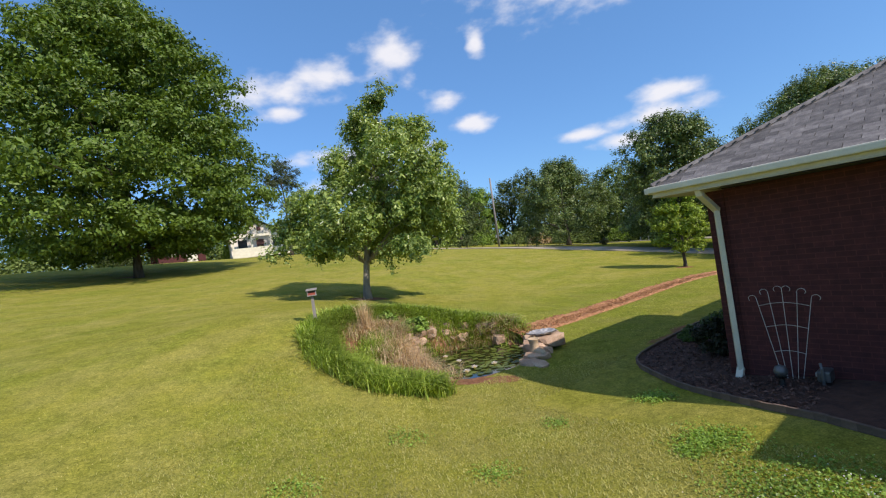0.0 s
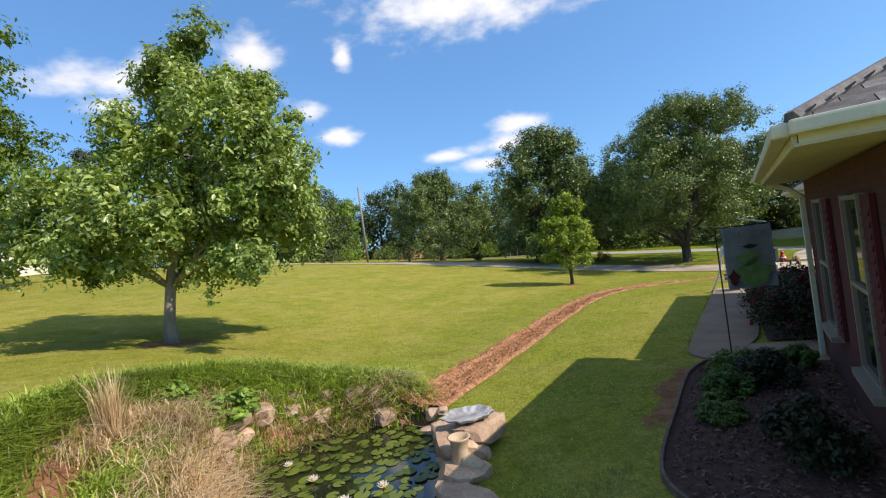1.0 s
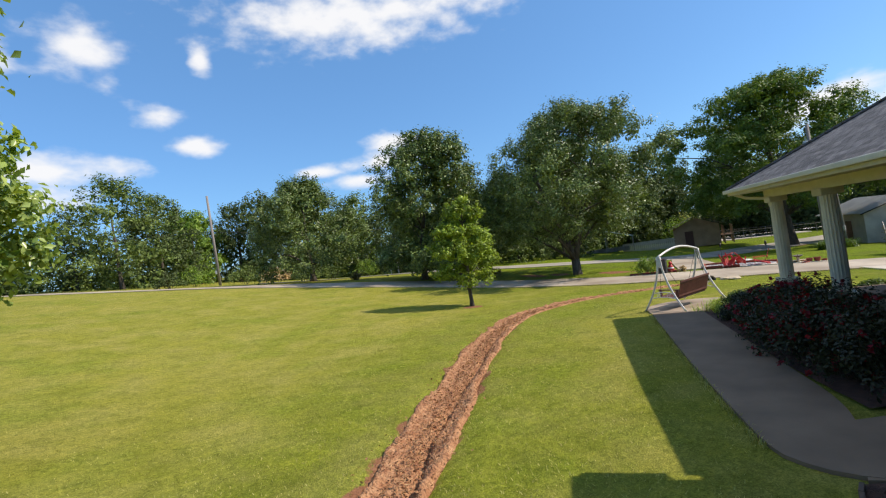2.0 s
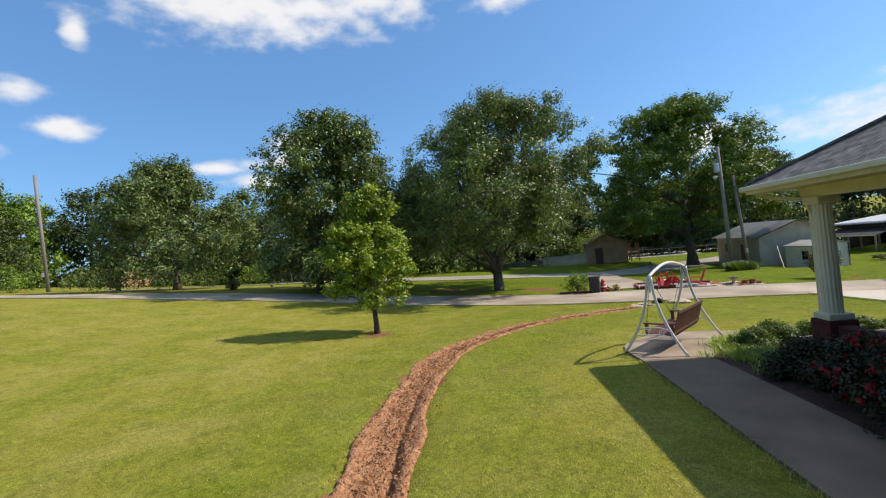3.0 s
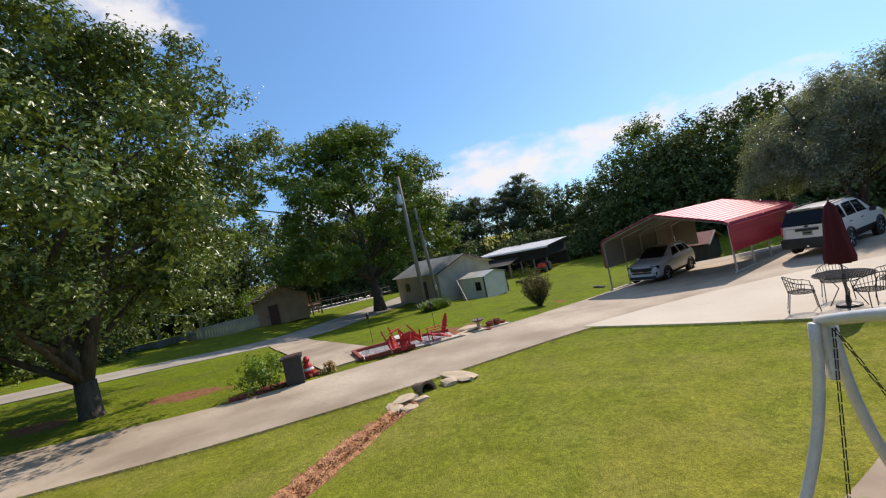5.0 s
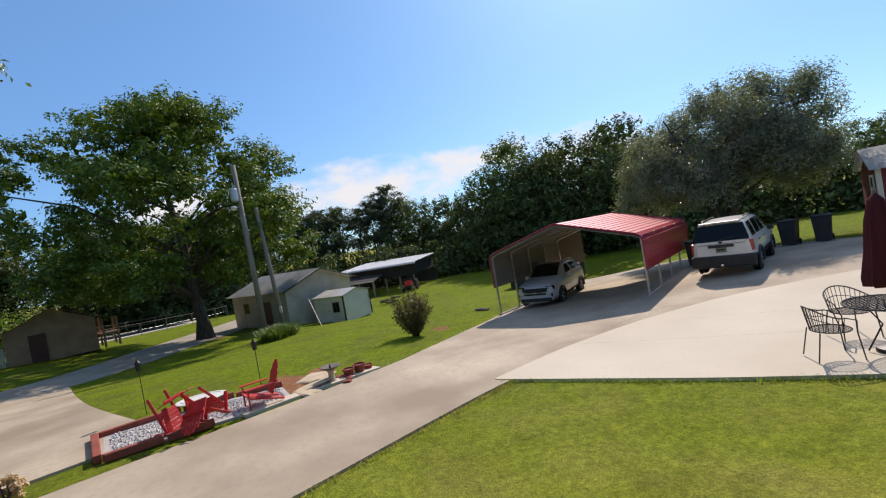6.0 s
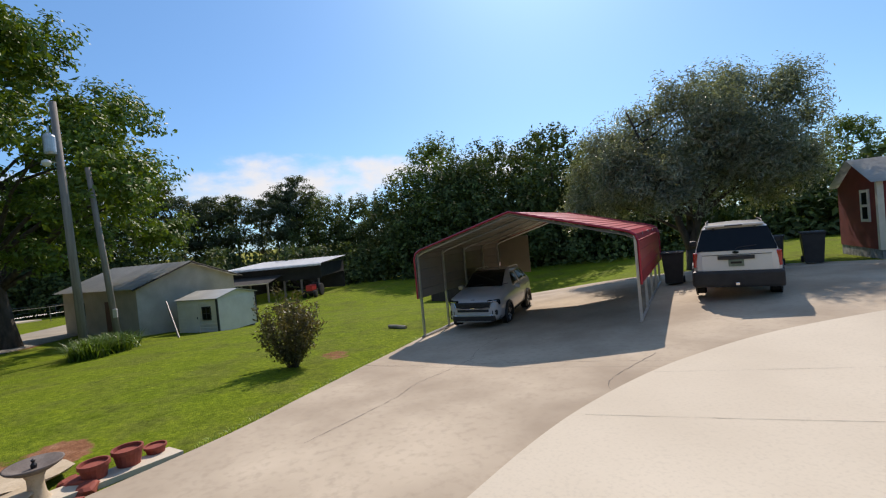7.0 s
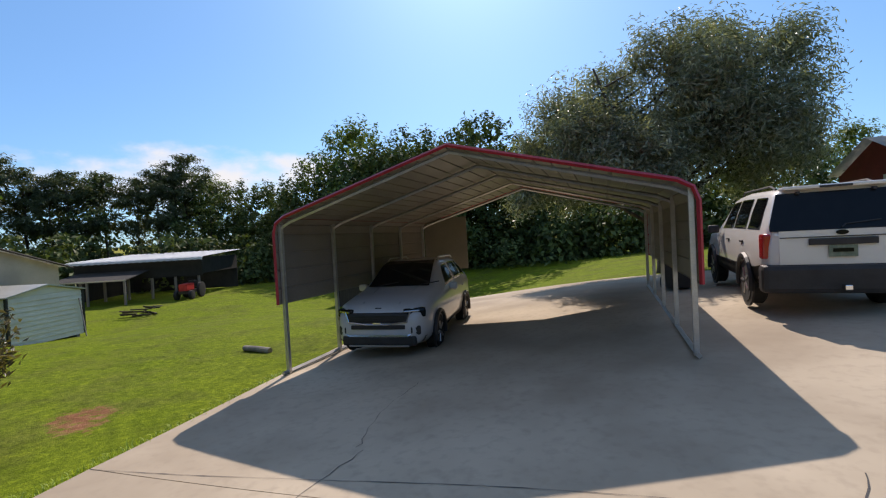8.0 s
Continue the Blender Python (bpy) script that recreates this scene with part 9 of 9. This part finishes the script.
hd, ln = lb.uniform(0, 6.28, nb), lb.uniform(0.015, 0.036, nb)
wd = lb.uniform(0.004, 0.009, nb)
zz = level(bx, by) - 0.005
sx_, sy_ = -np.sin(hd) * wd, np.cos(hd) * wd
lean_ = ln * lb.uniform(0.5, 1.8, nb)
tri = np.stack([np.stack([bx - sx_, by - sy_, zz], -1), np.stack([bx + sx_, by + sy_, zz], -1), np.stack([bx + np.cos(hd) * lean_, by + np.sin(hd) * lean_, zz + ln], -1)], 1).reshape(-1, 3)
me = bpy.data.meshes.new("lawn_blades")
me.vertices.add(3 * nb)
me.vertices.foreach_set("co", tri.astype(np.float32).ravel())
me.loops.add(3 * nb)
me.loops.foreach_set("vertex_index", np.arange(3 * nb, dtype=np.int32))
me.polygons.add(nb)
me.polygons.foreach_set("loop_start", (np.arange(nb) * 3).astype(np.int32))
me.update(calc_edges=True)
me.materials.append(L["blade"])
tagged(new("lawn_blades", me), "short mown grass blades of the lawn", "grass", kind="stuff")
# green clumps of clover and coarse grass: x, y, half width, leaves
CLOVER = [(2.94, 6.92, 0.13, 900), (2.79, 5.21, 0.20, 1500), (2.45, 5.0, 0.10, 350), (2.9, 4.0, 0.32, 1700), (2.45, 3.85, 0.24, 700), (3.4, 3.7, 0.32, 1000), (1.3, 6.6, 0.12, 250), (0.2, 5.2, 0.14, 260), (-0.9, 6.4, 0.16, 300), (-2.0, 5.0, 0.16, 300)]
cv = np.concatenate([np.array([cx, cy]) + lb.normal(size=(n, 2)) * w for cx, cy, w, n in CLOVER])
cvn = lb.normal(size=(len(cv), 3)) * 0.45 + np.array([0, 0, 1.0])
cvn /= np.linalg.norm(cvn, axis=1)[:, None]
cv_me = leaf_mesh("clover_leaves", np.c_[cv, level(cv[:, 0], cv[:, 1]) + lb.uniform(0.012, 0.05, len(cv))], cvn, lb.uniform(0.009, 0.020, len(cv)), lb, L["clover"], 0.8)
tagged(new("clover_leaves", cv_me), "fresh green clumps of clover in the lawn", "clover", kind="stuff")
cl = [(2.9 + lb.normal() * 0.40, 3.95 + lb.normal() * 0.22) for _ in range(70)] + [(3.3 + lb.normal() * 0.2, 3.7 + lb.normal() * 0.25) for _ in range(30)]
cl = np.array(cl)
cn = lb.normal(size=(len(cl), 3)) * 0.4 + np.array([0, 0, 1])
cn /= np.linalg.norm(cn, axis=1)[:, None]
new_me = leaf_mesh("clover_flowers", np.c_[cl, level(cl[:, 0], cl[:, 1]) + 0.05], cn, np.full(len(cl), 0.008), lb, L["petal"], 0.9)
tagged(new("clover_flowers", new_me), "tiny white clover heads in the lawn", "clover", kind="stuff")


# longer grass left uncut along the edges of the paving
def fringe(points, dx, dy, material, seed):
    line = np.asarray(dense(points, 0.07))
    scatter_blades("grass_fringe", line + np.array([dx, dy]), 9, 0.035, 0.10, 0.009, material, seed, "ragged grass fringe left along the concrete edge", "grass", 0.7)


fringe([(18.0, 38.2), (22.0, 30.6), (24.0, 25.4), (25.9, 21.4), (28.69, 16.64)], -0.06, -0.03, L["blade"], 101)
fringe([(32.4, 18.5), (34.0, 17.0), (35.79, 15.425), (38.2, 12.95)], 0.05, 0.05, L["tall_grass"], 102)
fringe([(28.85, 16.72), (27.4, 15.35), (25.7, 13.85), (22.2, 10.6), (19.0, 7.4)], -0.045, 0.045, L["tall_grass"], 103)
fringe([hp(5.8, 2.26), hp(7.0, 2.30), hp(10, 2.33), hp(15.0, 2.3)], -0.03, 0.035, L["blade"], 104)

# ---- roof shingles ----
def shingle_field(a, b, c, d, pieces, exposure=0.14, tab=0.32):
    """Tabs over the roof plane a-b (eave) to d-c (top); pieces: how many of the nearest are parts."""
    a, b, c, d = map(Vector, (a, b, c, d))
    e = (b - a).normalized()
    up = (d - a) - (d - a).dot(e) * e
    f = up.normalized()
    n = e.cross(f)
    if n.z < 0:
        n = -n
    length, rise = (b - a).length, up.length
    d0, c0 = (d - a).dot(e), (c - a).dot(e)
    rows, shape = [], None
    r = np.random.default_rng(int(length * 100))
    cells = []
    for i in range(int(rise / exposure)):
        v = i * exposure
        lo, hi = d0 * v / rise, length + (c0 - length) * v / rise
        u = lo - (0.16 if i % 2 else 0.0) - r.uniform(0, 0.04)
        while u < hi:
            w = tab - 0.008
            u0, u1 = max(u, lo), min(u + w, hi)
            if u1 - u0 > 0.08:
                cells.append((u0, u1, v))
            u += tab
    field = bmesh.new()
    count = 0
    base_mesh = {}
    for u0, u1, v in cells:
        m = Matrix.Translation(a + e * ((u0 + u1) / 2) + f * (v + exposure * 0.55) + n * 0.012) @ Matrix((e, f, n)).transposed().to_4x4() @ Matrix.Rotation(0.035, 4, "X")
        if count < pieces and abs(u1 - u0 - (tab - 0.008)) < 1e-6:
            if "t" not in base_mesh:
                bm = boxed(tab - 0.008, exposure * 1.15, 0.010)
                me = bpy.data.meshes.new("shingle")
                bm.to_mesh(me)
                bm.free()
                me.materials.append(M["shingle"])
                base_mesh["t"] = me
            ob = new("shingle", base_mesh["t"])
            ob.parent = house
            ob.matrix_local = m
            count += 1
        else:
            cells_box(field, u1 - u0, exposure * 1.15, 0.010, m)
    tagged(part("shingles", field, M["shingle_field"], house, "overlapping grey asphalt shingles"), kind="stuff")


def cells_box(bm, sx, sy, sz, m):
    v = [bm.verts.new(m @ Vector((x * sx / 2, y * sy / 2, z * sz / 2))) for z in (-1, 1) for x, y in ((-1, -1), (1, -1), (1, 1), (-1, 1))]
    for q in ((4, 5, 6, 7), (0, 1, 5, 4), (1, 2, 6, 5), (2, 3, 7, 6), (3, 0, 4, 7)):
        bm.faces.new([v[k] for k in q])


# the faces that the lawn sees: end slope, wing front, porch front, porch end
E0 = EAVE
rs0, rs1, rq0, rq1 = -0.55, 15.38, -12.6, PORCH_Q
P0 = PORCH_EAVE
hq = (rq1 - rq0) / 2
wz = (5.75 + 0.55) / 2
shingle_field((rs0, 0.68, E0 + 0.01), (5.75, 0.68, E0 + 0.01), (2.6 + 0.01, 0.68 - wz, E0 + wz * PITCH), (2.6 - 0.01, 0.68 - wz, E0 + wz * PITCH), 150)
shingle_field((rs0, -9.0, E0 + 0.012), (rs0, 0.68, E0 + 0.012), (rs0 + wz, 0.68 - wz, E0 + wz * PITCH), (rs0 + wz, -9.0, E0 + wz * PITCH), 150)
shingle_field((5.8, rq1, P0 + 0.006), (rs1, rq1, P0 + 0.006), (rs1 - hq, rq1 - hq, P0 + hq * PITCH), (5.8 + 0.01, rq1 - hq, P0 + hq * PITCH), 0)
shingle_field((rs1, rq1, P0 + 0.006), (rs1, rq0, P0 + 0.006), (rs1 - hq, rq0 + hq - 0.01, P0 + hq * PITCH), (rs1 - hq, rq1 - hq, P0 + hq * PITCH), 0)
for p, q in (((rs0, 0.68, E0 + 0.03), (2.6, 0.68 - wz, E0 + wz * PITCH + 0.03)), ((5.75, 0.68, E0 + 0.03), (2.6, 0.68 - wz, E0 + wz * PITCH + 0.03)), ((rs1, rq1, P0 + 0.03), (rs1 - hq, rq1 - hq, P0 + hq * PITCH + 0.03)),
             ((2.6, 0.68 - wz, E0 + wz * PITCH + 0.03), (2.6, -7.5, E0 + wz * PITCH + 0.03)), ((rs0 + hq, rq1 - hq, P0 + hq * PITCH + 0.03), (rs1 - hq, rq1 - hq, P0 + hq * PITCH + 0.03))):
    part("ridge_cap", tubed([p, q], 0.06, 6), M["shingle"], house)


# ---- far things ----
def far_house():
    x, y = -28.4, 69.0
    h = thing("far_house", pose(x, y, lz(x, y) - 0.1, 0, 0, 28), "cream cottage with a white porch and brown roof", "house")
    cream = matte("cream_siding", (0.66, 0.60, 0.50), (0.74, 0.68, 0.58), 1.2, 0.7, 0.1, 16)
    brown = matte("brown_roof", (0.16, 0.12, 0.09), (0.24, 0.18, 0.14), 1.5, 0.9, 0.2, 12)
    part("wall", boxed(8.0, 7.0, 3.2, T(0, 0, 1.6)), cream, h)
    bm = bmesh.new()
    sec = [(-4.6, 3.0), (4.6, 3.0), (0, 5.4)]
    f, b = [bm.verts.new((px, -4.1, z)) for px, z in sec], [bm.verts.new((px, 4.1, z)) for px, z in sec]
    bm.faces.new((f[0], f[2], b[2], b[0]))
    bm.faces.new((f[2], f[1], b[1], b[2]))
    bmesh.ops.solidify(bm, geom=bm.faces[:], thickness=0.18)
    part("roof", bm, brown, h, "brown shingle roof")
    bm = bmesh.new()
    f, b = [bm.verts.new((px * 0.9, -3.6, 3.0 + (z - 3.0) * 0.9)) for px, z in sec], [bm.verts.new((px * 0.9, -3.3, 3.0 + (z - 3.0) * 0.9)) for px, z in sec]
    bm.faces.new(f)
    bm.faces.new(b[::-1])
    part("gable", bm, cream, h, "cream boarded gable")
    part("vent", boxed(0.5, 0.1, 0.6, T(0, -3.65, 4.2)), M["brown_wood"], h)
    part("porch_floor", boxed(8.0, 1.8, 0.5, T(0, -4.4, 0.25)), M["white_trim"], h)
    for px in (-3.8, -1.3, 1.3, 3.8):
        part("porch_post", boxed(0.22, 0.22, 2.6, T(px, -5.1, 1.8)), M["white_trim"], h)
    part("porch_beam", boxed(8.2, 0.25, 0.35, T(0, -5.1, 3.1)), M["white_trim"], h)
    part("railing", boxed(7.8, 0.08, 0.9, T(0, -5.15, 0.95)), M["white_trim"], h)
    for px in (-2.4, 2.4):
        part("window", boxed(1.2, 0.1, 1.5, T(px, -3.55, 1.9)), M["car_glass"], h)
    part("door", boxed(1.0, 0.1, 2.1, T(0, -3.55, 1.55)), M["brown_wood"], h)
    x, y = -39.0, 66.0
    o = thing("brick_cottage", pose(x, y, lz(x, y) - 0.1, 0, 0, 40), "small red brick cottage with chimney and grey roof", "house")
    part("wall", boxed(6.0, 5.0, 2.8, T(0, 0, 1.4)), M["brick"], o)
    bm = bmesh.new()
    sec = [(-3.0, 2.7), (3.0, 2.7), (0, 4.6)]
    f, b = [bm.verts.new((-3.4, py, z)) for py, z in sec], [bm.verts.new((3.4, py, z)) for py, z in sec]
    bm.faces.new((f[0], f[2], b[2], b[0]))
    bm.faces.new((f[2], f[1], b[1], b[2]))
    bmesh.ops.solidify(bm, geom=bm.faces[:], thickness=0.15)
    part("roof", bm, brown, o, "grey-brown shingle roof")
    part("chimney", boxed(0.8, 0.8, 5.6, T(-3.2, 0.0, 2.8)), M["brick"], o)
    part("door", boxed(1.4, 0.12, 2.2, T(1.2, -2.52, 1.1)), M["white_trim"], o, "white garage door")
    part("window", boxed(0.9, 0.12, 1.1, T(-1.3, -2.52, 1.6)), M["white_trim"], o)


far_house()


def pavilion():
    x, y = 60.6, 40.0
    tan = matte("tan_board", (0.36, 0.22, 0.13), (0.48, 0.31, 0.19), 1.5, 0.85, 0.2, 14)
    p = thing("pool_house", pose(x, y, lz(x, y), 0, 0, -62), "brown boarded pool house with a low gable roof", "outbuilding")
    part("wall", boxed(5.0, 5.0, 2.5, T(0, 0, 1.25)), tan, p)
    bm = bmesh.new()
    sec = [(-3.1, 2.4), (3.1, 2.4), (0, 3.8)]
    f, b = [bm.verts.new((px, -3.0, z)) for px, z in sec], [bm.verts.new((px, 3.0, z)) for px, z in sec]
    bm.faces.new((f[0], f[2], b[2], b[0]))
    bm.faces.new((f[2], f[1], b[1], b[2]))
    bmesh.ops.solidify(bm, geom=bm.faces[:], thickness=0.12)
    part("roof", bm, matte("dark_brown_roof", (0.10, 0.07, 0.05), (0.16, 0.11, 0.085), 2, 0.9, 0.2, 14), p)
    bm = bmesh.new()
    f, b = [bm.verts.new((px * 0.8, -2.52, 2.45 + (z - 2.4) * 0.85)) for px, z in sec], [bm.verts.new((px * 0.8, -2.4, 2.45 + (z - 2.4) * 0.85)) for px, z in sec]
    bm.faces.new(f)
    bm.faces.new(b[::-1])
    part("gable", bm, tan, p)
    part("door", boxed(0.9, 0.1, 2.0, T(-0.8, -2.53, 1.0)), M["brown_wood"], p)
    for k in range(4):
        part("deck_post", boxed(0.14, 0.14, 2.2, T(2.9 + 0.9 * (k % 2), -2.2 + 2.2 * (k // 2), 1.1)), tan, p)
    part("deck_rail", boxed(1.2, 2.6, 0.12, T(3.3, -1.1, 1.0)), tan, p)
    c = thing("green_canopy", pose(50.5, 46.0, lz(50.5, 46.0), 0, 0, -56), "low green tarpaulin canopy on posts", "canopy")
    bm = bmesh.new()
    sec = [(-3.2, 1.7), (0, 2.7), (3.2, 1.7)]
    f, b = [bm.verts.new((px, -2.2, z)) for px, z in sec], [bm.verts.new((px, 2.2, z)) for px, z in sec]
    for k in range(2):
        bm.faces.new((f[k], f[k + 1], b[k + 1], b[k]))
    bmesh.ops.solidify(bm, geom=bm.faces[:], thickness=0.05)
    part("roof", bm, matte("green_tarp", (0.10, 0.17, 0.15), (0.16, 0.25, 0.22), 1.5, 0.6, 0.2, 12), c)
    for px in (-3.1, 0, 3.1):
        for py in (-2.1, 2.1):
            part("post", boxed(0.1, 0.1, 1.75 if px else 2.65, T(px, py, (1.75 if px else 2.65) / 2)), M["pole_wood"], c)
    for k in range(5):
        part("stacked_board", boxed(1.2, 0.5, 0.5, T(-2 + k, 0.3 * (k % 2), 0.25)), M["pole_wood"], c)
    w = thing("board_fence", pose(53.2, 42.0, lz(53.2, 42.0), 0, 0, -57), "low pale weathered board fence", "fence")
    for k in range(26):
        part("board", boxed(0.20, 0.03, 1.15 + 0.03 * (k % 3), T(-2.9 + 0.225 * k, 0, 0.57)), M["white_block"], w)
    for z in (0.3, 0.9):
        part("rail", boxed(5.9, 0.06, 0.09, T(0, 0.05, z)), M["white_block"], w)


pavilion()


def pool():
    draped("pool_deck", [(66.4, 39.9), (71.0, 37.0), (77.2, 33.2)], [(70.4, 44.9), (75.4, 41.2), (81.4, 37.0)], 14, 6, M["new_concrete"], lift=0.10, label="pale concrete deck round the swimming pool", category="deck")
    draped("pool_water", [(68.3, 39.7), (71.3, 37.9), (76.0, 35.0)], [(70.8, 42.9), (74.0, 40.9), (79.0, 37.7)], 10, 5, matte("pool_cover", (0.012, 0.03, 0.06), (0.02, 0.045, 0.085), 1.2, 0.12, 0.05, 10, coat=0.3), lift=0.125, label="dark blue swimming pool water", category="pool")
    f = thing("pool_fence", pose(0, 0, 0), "low chain-link fence with steel posts round the pool", "fence")
    line = [(64.9, 39.4), (70.4, 35.4), (77.4, 31.2), (83.4, 35.4), (77.0, 41.4), (71.0, 46.2)]
    pts = dense([(x, y) for x, y in line], 2.2)
    tops = []
    for x, y in pts:
        z = lz(x, y)
        part("post", tubed([(x, y, z - 0.1), (x, y, z + 1.25)], 0.03, 6), M["pole_wood"], f)
        tops.append((x, y, z + 1.22))
    part("rail", tubed(tops, 0.022, 6), M["pole_wood"], f)
    part("rail", tubed([(x, y, z - 0.6) for x, y, z in tops], 0.008, 4), M["steel"], f)
    s = thing("pool_slide", pose(67.0, 40.6, lz(67.0, 40.6) + 0.1, 0, 0, 30), "pale blue and white pool slide", "slide")
    sl = matte("pale_blue_plastic", (0.45, 0.58, 0.66), (0.55, 0.68, 0.75), 3, 0.4, 0.05, 20)
    bm = bmesh.new()
    prof = [(0.0, 1.7), (0.5, 1.65), (1.1, 1.1), (1.8, 0.6), (2.4, 0.45)]
    l = [bm.verts.new((x, -0.28, z)) for x, z in prof]
    r = [bm.verts.new((x, 0.28, z)) for x, z in prof]
    for k in range(4):
        bm.faces.new((l[k], l[k + 1], r[k + 1], r[k]))
    bmesh.ops.solidify(bm, geom=bm.faces[:], thickness=0.08)
    part("chute", bm, sl, s)
    for py in (-0.25, 0.25):
        part("ladder_rail", tubed([(-0.5, py, 0), (-0.05, py, 1.7), (0.1, py, 2.3)], 0.03, 6), M["steel"], s)
        part("support", tubed([(1.2, py, 0), (1.2, py, 1.0)], 0.03, 6), M["steel"], s)


pool()


def small_tractor():
    x, y = 67.3, 11.2
    t = thing("garden_tractor", pose(x, y, lz(x, y), 0, 0, 150), "small red tractor standing by the barn", "tractor")
    part("bonnet", boxed(1.2, 0.55, 0.5, T(0.4, 0, 0.85), 0.06), M["red_paint"], t)
    part("seat", boxed(0.45, 0.5, 0.5, T(-0.6, 0, 1.0), 0.06), M["black_plastic"], t)
    part("steering_wheel", tubed([(-0.2 + 0.16 * math.cos(a) * 0.4, 0.18 * math.sin(a), 1.3 + 0.14 * math.cos(a)) for a in np.linspace(0, 6.28, 14, endpoint=False)], 0.015, 5, closed=True), M["black_plastic"], t)
    part("chassis", boxed(2.2, 0.5, 0.2, T(0, 0, 0.5)), M["black_iron"], t)
    for px, r in ((-0.75, 0.55), (0.8, 0.32)):
        for sy in (-1, 1):
            part("wheel", turned([(r * 0.5, -0.12), (r, -0.1), (r, 0.1), (r * 0.5, 0.12)], 18, m=T(px, sy * 0.5, r) @ Matrix.Rotation(radians(90), 4, "X")), M["rubber"], t)


small_tractor()


def lumber_pile(x, y, turn, seed):
    r = np.random.default_rng(seed)
    p = thing("scrap_pile", pose(x, y, lz(x, y), 0, 0, turn), "pile of old boards and scrap by the barn", "scrap")
    for k in range(9):
        part("board", boxed(r.uniform(0.5, 1.2), r.uniform(0.05, 0.10), r.uniform(0.04, 0.08), T(r.uniform(-0.5, 0.5), r.uniform(-0.4, 0.4), 0.05 + 0.05 * k) @ Matrix.Rotation(r.uniform(-0.4, 0.4), 4, "Z")), [M["bark"], M["bark"], M["black_iron"]][k % 3], p)


lumber_pile(61.2, 14.6, 60, 3)
lumber_pile(62.0, 13.8, 20, 4)
lg = thing("log", pose(40.9, 12.75, lz(40.9, 12.75) + 0.05, 0, 0, 25), "short pale weathered log lying on the lawn", "log")
part("trunk", tubed([(-0.42, 0, 0), (0, 0.02, 0.02), (0.42, 0, 0)], [0.07, 0.065, 0.06], 10), M["grey_bark"], lg)
# shrubs along the drive and its far verge
for k, (x, y, w, h, mt) in enumerate(((25.1, 38.2, 1.3, 1.2, "russet"), (17.8, 49.2, 1.0, 0.9, "russet"), (3.6, 63.2, 2.6, 2.2, "dark"), (6.2, 69.5, 4.0, 2.8, "bright"), (11.5, 68.5, 4.2, 2.6, "wood"), (14.5, 66.0, 3.6, 2.2, "straw"), (17.5, 64.5, 3.2, 1.9, "wood"),
                                      (21.5, 66.0, 3.2, 2.2, "wood"), (26.0, 66.0, 3.4, 2.4, "bright"), (31.0, 61.0, 3.0, 2.0, "wood"), (39.5, 46.5, 1.8, 1.4, "wood"), (46.0, 50.0, 3.4, 2.6, "wood"), (67.5, 46.5, 4.0, 5.0, "bright"), (72.0, 47.0, 4.0, 6.0, "wood"))):
    bush("verge_shrub", x, y, w, h, 900, 0.11 if w > 2 else 0.06, L[mt], 200 + k, {"russet": "small bronze shrub beside the drive", "straw": "dry brown brush beside the road"}.get(mt, "rounded green shrub beyond the drive"), "shrub", 30, 0.5, "shrubs along the drive")


def marker_post(x, y, h):
    p = thing("marker_post", pose(x, y, lz(x, y)), "short white marker post beside the road", "post")
    part("post", tubed([(0, 0, -0.1), (0, 0, h)], 0.07, 8), M["white_metal"], p)
    part("cap", turned([(0.1, h), (0.1, h + 0.08), (0.02, h + 0.14)], 10), M["white_metal"], p)


marker_post(26.8, 58.0, 1.2)
marker_post(25.4, 57.2, 0.5)
